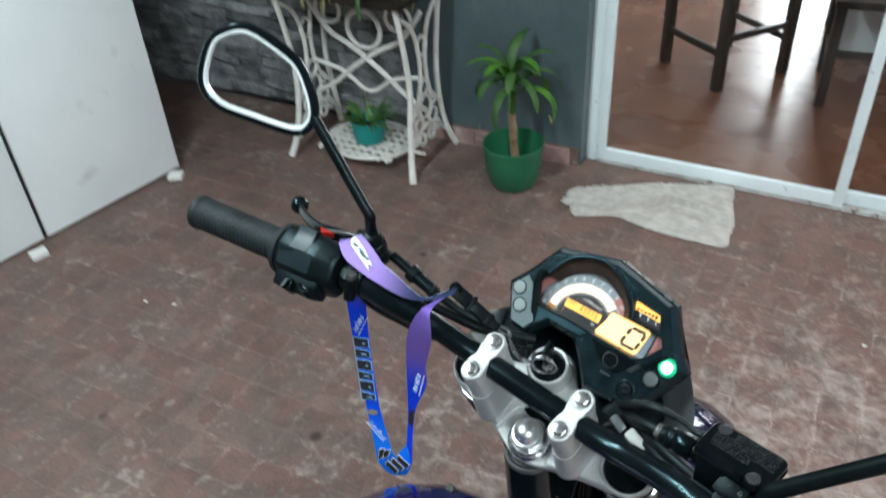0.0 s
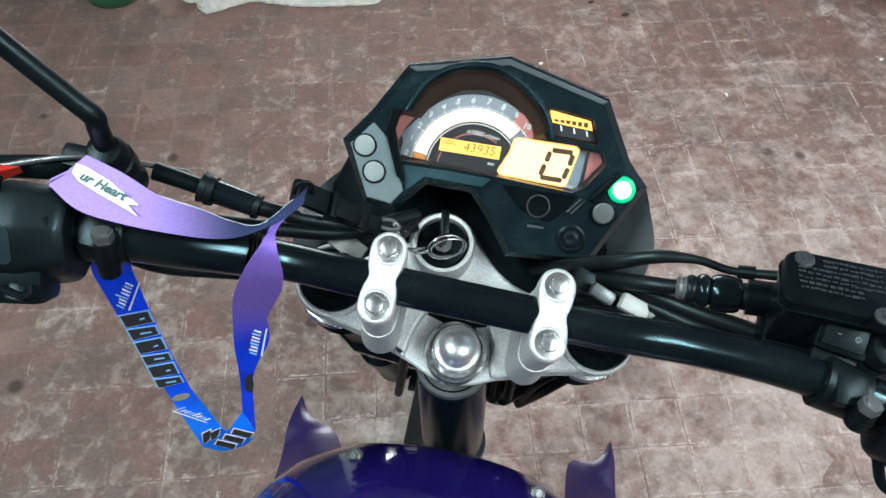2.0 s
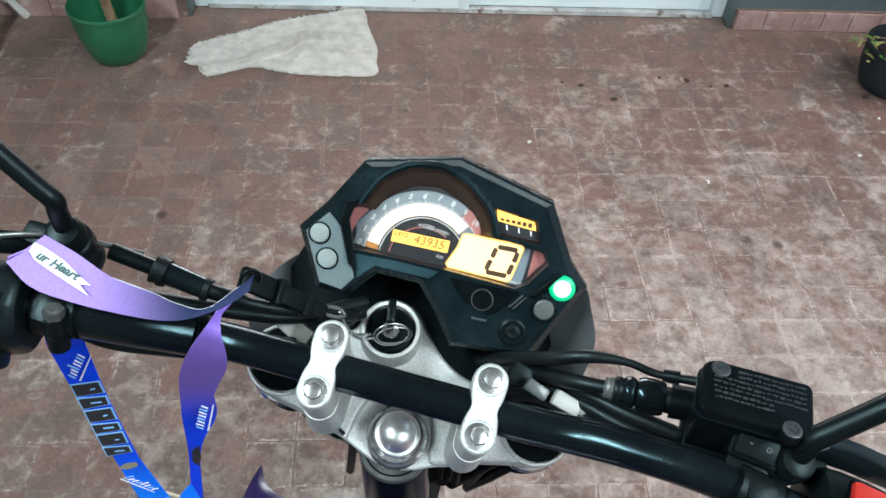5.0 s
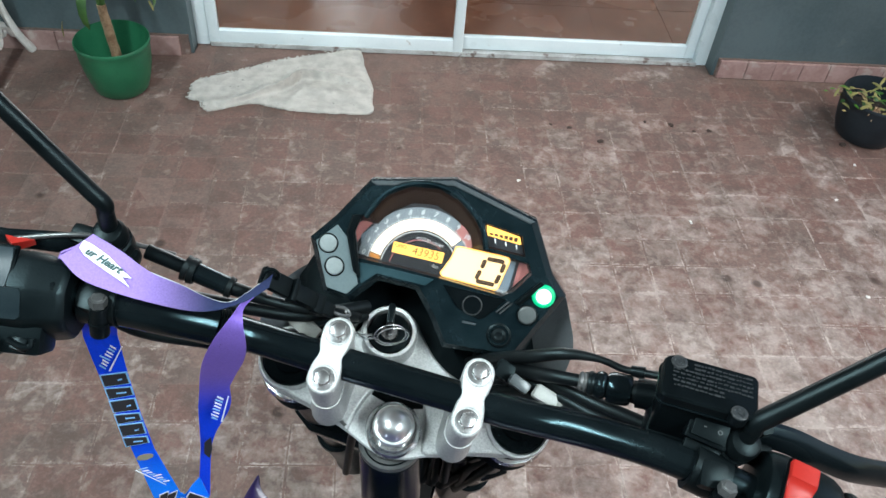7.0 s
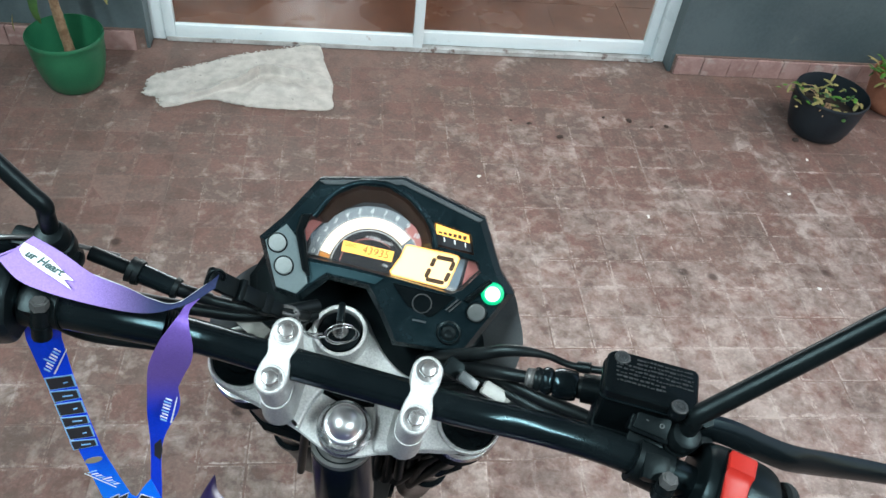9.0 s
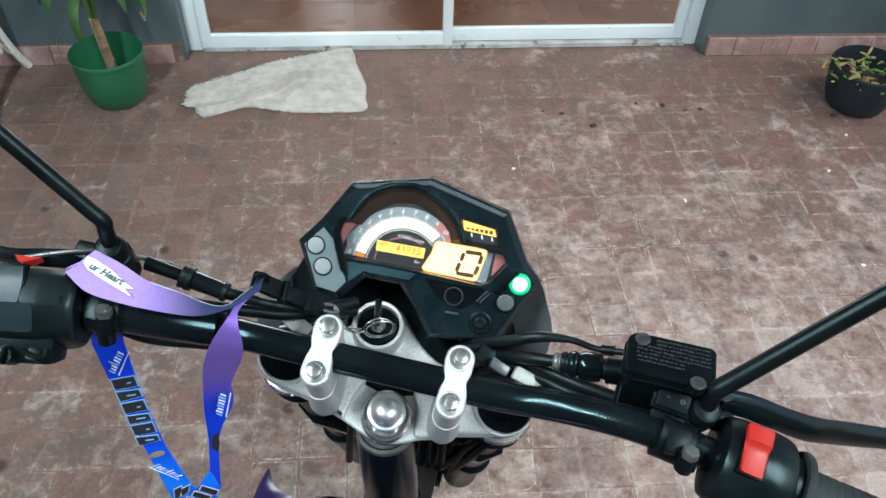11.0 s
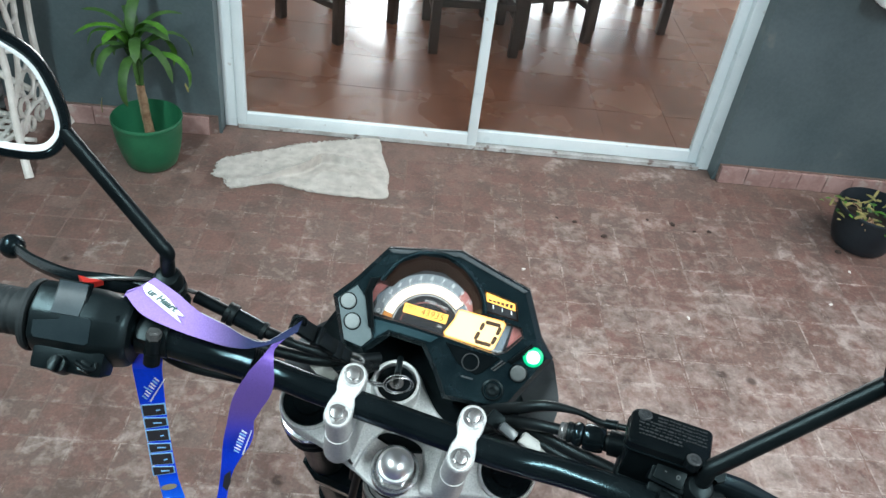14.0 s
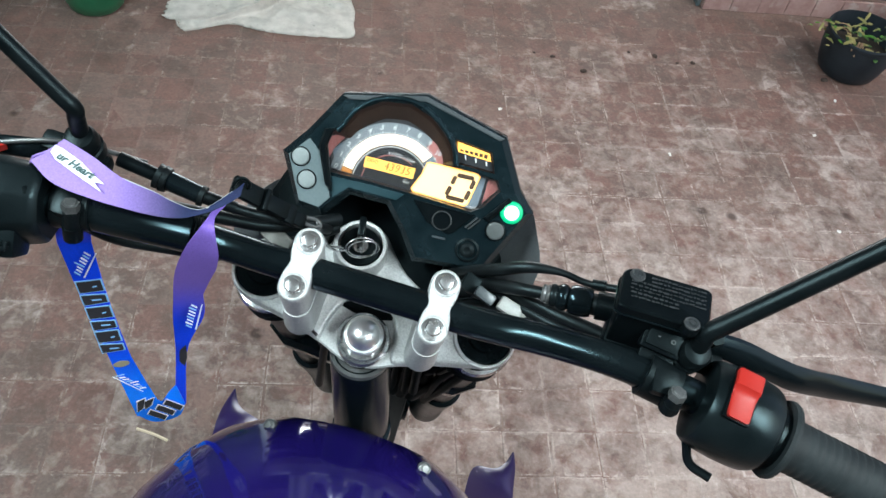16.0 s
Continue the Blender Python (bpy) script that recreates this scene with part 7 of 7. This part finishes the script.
iron(bm, [(-0.26, 0.02, 0.62), (-0.17, 0.02, 0.50), (-0.06, 0.02, 0.44), (0.06, 0.02, 0.36), (0.17, 0.02, 0.27), (0.26, 0.02, 0.22)], 0.011)
iron(bm, [(0.26, 0.02, 0.62), (0.17, 0.02, 0.50), (0.06, 0.02, 0.44), (-0.06, 0.02, 0.36), (-0.17, 0.02, 0.27), (-0.26, 0.02, 0.22)], 0.011)
iron(bm, [(-0.26, 0.02, 0.36), (-0.12, 0.02, 0.33), (0, 0.02, 0.26), (0.12, 0.02, 0.33), (0.26, 0.02, 0.36)], 0.009)
tube(bm, [(0.075 * math.cos(a), 0.02, 0.52 + 0.075 * math.sin(a)) for a in (2 * math.pi * i / 10 for i in range(10))], 0.010, 8, 4, True)
tube(bm, [(0.16 + 0.055 * math.cos(a), 0.02, 0.58 + 0.05 * math.sin(a)) for a in (2 * math.pi * i / 10 for i in range(10))], 0.008, 8, 4, True)
tube(bm, [(-0.16 + 0.055 * math.cos(a), 0.02, 0.58 + 0.05 * math.sin(a)) for a in (2 * math.pi * i / 10 for i in range(10))], 0.008, 8, 4, True)
part("cross_brace", bm, IRON_WHITE, stand)
bm = tube(bmesh.new(), [(0.19 * math.cos(a), -0.02 + 0.155 * math.sin(a), 0.060) for a in (2 * math.pi * i / 14 for i in range(14))], 0.009, 8, 3, True)
treadle = part("treadle", bm, IRON_WHITE, stand, "pierced white treadle plate")
for i in range(9):
    part("treadle_bar", box(bmesh.new(), (-0.16 + i * 0.04, -0.02, 0.060), (0.014, 0.28, 0.012), 0.002), IRON_WHITE, treadle)
for j in range(7):
    part("treadle_bar", box(bmesh.new(), (0, -0.14 + j * 0.04, 0.060), (0.35, 0.012, 0.011), 0.002), IRON_WHITE, treadle)
part("treadle_rod", rod(bmesh.new(), (-0.26, -0.02, 0.045), (0.26, -0.02, 0.045), 0.008), IRON_WHITE, stand)
part("table_board", box(bmesh.new(), (0, 0, 0.712), (0.62, 0.40, 0.024), 0.004), DARK_WOOD, stand, "dark wooden top board")
teal = pot("teal_pot", (-1.775, -0.315, 0.066), 0.072, 0.056, 0.100, POT_TEAL, "small teal plastic pot on the iron treadle")
bush = base("fern", (-1.775, -0.315, 0.14), "small green fern in the teal pot", "plant")
rl = random.Random(2)
for i in range(60):
    a = rl.uniform(0, 6.28)
    bm = blade(bmesh.new(), (0.03 * math.cos(a), 0.03 * math.sin(a), 0), a, rl.uniform(0.07, 0.13), rl.uniform(0.004, 0.008), radians(rl.uniform(40, 85)), radians(rl.uniform(40, 110)))
    leaf_part("leaf", bm, LEAF_DARK if i % 3 else LEAF, bush)
for nm, x, y, seed in (("hanging_plant", -1.97, -0.345, 21), ("hanging_plant", -1.70, -0.315, 22)):
    pp = pot("brown_pot", (x, y, 0.724), 0.075, 0.055, 0.10, POT_BLACK, "dark plastic pot on the stand's board")
    hp = base(nm, (x, y, 0.79), "trailing green plant with some dry strands", "plant")
    rl = random.Random(seed)
    for i in range(56):
        a = rl.uniform(2.6, 6.6)
        bm = blade(bmesh.new(), (0.04 * math.cos(a), 0.04 * math.sin(a), 0.02), a, rl.uniform(0.14, 0.34), rl.uniform(0.005, 0.010), radians(rl.uniform(20, 60)), radians(rl.uniform(110, 170)))
        leaf_part("leaf", bm, (LEAF_DARK, LEAF, LEAF_DRY)[i % 3], hp)

# ---- white double cabinet ----
cab = base("white_cabinet", (-2.46, -0.735, 0), "tall smudged white two-door cabinet standing on the paving", "cabinet", "", -9.5)
part("carcass", box(bmesh.new(), (-0.29, -0.66, 0.98), (0.52, 1.32, 1.92), 0.004), PANEL_WHITE, cab)
for y0, y1 in ((-0.600, 0.0), (-1.32, -0.616)):
    part("door", box(bmesh.new(), (-0.012, (y0 + y1) / 2, 0.975), (0.024, y1 - y0, 1.93), 0.004), PANEL_WHITE, cab, "flat white cabinet door")
# dark strip for the shade between the two doors
part("gap_shade", box(bmesh.new(), (-0.022, -0.608, 0.975), (0.02, 0.0158, 1.92)), DARK_GAP, cab)
part("side_panel", box(bmesh.new(), (-0.29, 0.006, 0.975), (0.50, 0.012, 1.93), 0.002), DARK_WOOD, cab, "dark bare side panel")
chip = part("plaster_chip", box(bmesh.new(), (0, 0, 0.012), (0.06, 0.05, 0.024), 0.006), WHITE_WALL)
tagged(chip, "broken white plaster chip on the floor", "rubble")
chip.matrix_basis = pose(-2.42, -0.80, 0, 0, 0, 30)
chip2 = tagged(copy_thing(chip, pose(-2.50, -1.42, 0, 0, 0, 70)), "flat white plaster chip on the floor")

# ---- on the wall and on the floor ----
wb = base("wall_box", (1.47, FACE_Y, 0.755), "white enclosure fixed on the grey wall", "wall box")
part("enclosure", box(bmesh.new(), (0, -0.075, 0.20), (0.54, 0.15, 0.36), 0.02, None, 3), PANEL_WHITE, wb)
part("lower_lip", box(bmesh.new(), (0.01, -0.07, 0.012), (0.46, 0.12, 0.024), 0.008), DOOR_WHITE, wb)
st = part("straw", tube(bmesh.new(), [(-0.707, -1.808, 0.003), (-0.672, -1.820, 0.004), (-0.640, -1.834, 0.003)], 0.0032, 6, 4), STRAW)
tagged(st, "dry straw stalk on the paving", "straw")
rd = random.Random(6)
for x, y in ((1.150, -0.766), (1.285, -0.587), (1.079, -1.173), (0.651, -0.887), (-1.95, -1.45), (-1.85, -1.42), (0.15, -0.72)):
    bm = ball(bmesh.new(), (0, 0, 0.002), 0.010, (0.7, 0.5, 0.22), 8)
    for v in bm.verts:
        v.co += Vector((rd.uniform(-1, 1), rd.uniform(-1, 1), 0)) * 0.002
    ob = part("crumb", bm, WHITE_WALL)
    ob.matrix_basis = pose(x, y, 0.001, 0, 0, rd.uniform(0, 180))
    tagged(ob, "pale plaster crumb on the paving", "crumb", "crumbs on the paving")

for x, y, r in ((0.351, -0.435, 0.013), (0.445, -0.505, 0.017), (0.708, -0.400, 0.016), (0.835, -0.426, 0.014), (1.287, -0.477, 0.020), (0.62, -0.385, 0.010), (0.78, -0.43, 0.010), (0.29, -0.42, 0.009)):
    bm = ball(bmesh.new(), (0, 0, 0), r * 0.72, (1.0, 0.75, 0.30), 10)
    for v in bm.verts:
        v.co += v.co * 0.35 * noise.noise(v.co * 120 + Vector((x, y, 0)) * 9)
    ob = part("dirt_lump", bm, DIRT)
    ob.matrix_basis = pose(x, y, r * 0.16, 0, 0, rd.uniform(0, 180))
    tagged(ob, "dark lump of dried dirt on the paving", "dirt", "dirt lumps on the paving")

# ---- dining furniture in the room ----
def dining_chair(place, turn):
    c = base("dining_chair", place, "dark-stained wooden dining chair in the bright room", "chair", "dining chairs", turn)
    for x, y, h in ((-0.19, -0.19, 0.44), (0.19, -0.19, 0.44), (-0.19, 0.19, 0.95), (0.19, 0.19, 0.95)):
        part("leg", box(bmesh.new(), (x, y, h / 2), (0.042, 0.042, h), 0.004), DARK_WOOD, c)
    part("seat", box(bmesh.new(), (0, 0, 0.455), (0.44, 0.44, 0.035), 0.008), DARK_WOOD, c)
    for z in (0.62, 0.76, 0.90):
        part("back_slat", box(bmesh.new(), (0, 0.19, z), (0.34, 0.018, 0.06), 0.004), DARK_WOOD, c)
    for x in (-0.19, 0.19):
        part("rung", box(bmesh.new(), (x, 0, 0.17), (0.022, 0.34, 0.03), 0.003), DARK_WOOD, c)
    part("rung", box(bmesh.new(), (0, -0.19, 0.24), (0.34, 0.022, 0.03), 0.003), DARK_WOOD, c)
    return c


seat_one = dining_chair((-0.64, 1.07, 0), 52)
copy_thing(seat_one, pose(0.0, 1.02, 0, 0, 0, 6))
copy_thing(seat_one, pose(0.60, 1.15, 0, 0, 0, 0) @ pose(-0.26, 0.05, 0, 0, 0, 24))
copy_thing(seat_one, pose(0.81, 1.48, 0, 0, 0, 6))
chest = base("white_chest", (0.04, 1.62, 0), "low white box standing under the dining table", "chest", "", 4)
part("chest_body", box(bmesh.new(), (0, 0, 0.235), (0.52, 0.36, 0.45), 0.012), PANEL_WHITE, chest)
part("chest_lid", box(bmesh.new(), (0, 0, 0.475), (0.54, 0.38, 0.03), 0.008), PANEL_WHITE, chest)
# dark slab for the shade under the chest
part("foot_shade", box(bmesh.new(), (0, 0, 0.005), (0.50, 0.34, 0.01)), DARK_GAP, chest)
table = base("dining_table", (0.45, 2.2, 0), "dark dining table under a blue cloth", "table")
part("tabletop", box(bmesh.new(), (0, 0, 0.735), (1.5, 0.95, 0.03), 0.005), DARK_WOOD, table)
for x in (-0.68, 0.68):
    for y in (-0.40, 0.40):
        part("leg", box(bmesh.new(), (x, y, 0.36), (0.07, 0.07, 0.72), 0.006), DARK_WOOD, table)
bm = bmesh.new()
o = []
for i in range(64):
    a = 2 * math.pi * i / 64
    cx_, cy_ = math.cos(a), math.sin(a)
    k = 1 / max(abs(cx_) / 0.77, abs(cy_) / 0.50)
    o.append((cx_ * k, cy_ * k))
loft(bm, [[(x * (1 + 0.02 * math.sin(i * 1.3)), y * (1 + 0.03 * math.sin(i * 1.3)), 0.46 + 0.01 * math.sin(i)) for i, (x, y) in enumerate(o)], [(x, y, 0.752) for x, y in o], [(x * 0.98, y * 0.98, 0.757) for x, y in o]])
cloth = part("tablecloth", bm, BLUE_CLOTH)
cloth.matrix_basis = pose(0.45, 2.2, 0)
tagged(cloth, "blue tablecloth over the dining table", "tablecloth")

# ---- tiles ----
kinds = []
for q in range(12):
    d = tile_mesh(PITCH - 0.0030, PITCH - 0.0030, 0.012, 0.0014, q, 0.0022)
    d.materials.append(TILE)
    kinds.append(d)
rt = random.Random(9)
verts, faces = [], []
for iy in range(-8, 49):
    y = -0.86 - PITCH * (iy + 0.5)
    drift = rt.uniform(-0.0015, 0.0015)
    for ix in range(-33, 39):
        x = 0.065 + PITCH * (ix + 0.5) + drift + rt.uniform(-0.0015, 0.0015)
        if y > FACE_Y - 0.03:
            continue
        m = pose(x, y + rt.uniform(-0.0015, 0.0015), rt.uniform(-0.0010, 0.0006), rt.uniform(-0.3, 0.3), rt.uniform(-0.3, 0.3), rt.choice((0, 90, 180, 270)))
        d = kinds[rt.randrange(12)]
        if -0.86 < x < 1.10 and -2.05 < y < -0.54:
            ob = new("tile", d)
            ob.matrix_basis = m
            ob.parent = floor
        else:
            k0 = len(verts)
            verts += [tuple(m @ v.co) for v in d.vertices]
            faces += [tuple(k0 + i for i in p.vertices) for p in d.polygons]
data = bpy.data.meshes.new("far_tiles")
data.from_pydata(verts, [], faces)
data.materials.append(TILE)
far = new("far_tiles", data)
far.parent = floor
tagged(far, "", "", "", "stuff")
# room tiles
rkinds = []
for q in range(4):
    d = tile_mesh(0.2985, 0.2985, 0.010, 0.0003, 50 + q, 0.0006)
    d.materials.append(ROOM_TILE)
    rkinds.append(d)
for i in range(17):
    for j in range(16):
        if -2.3 + i * 0.3 < 2.8:
            ob = new("tile", rkinds[(i * 7 + j * 3) % 4])
            ob.matrix_basis = pose(-2.3 + i * 0.3, BACK_Y + 0.155 + j * 0.3, 0)
            ob.parent = room_floor
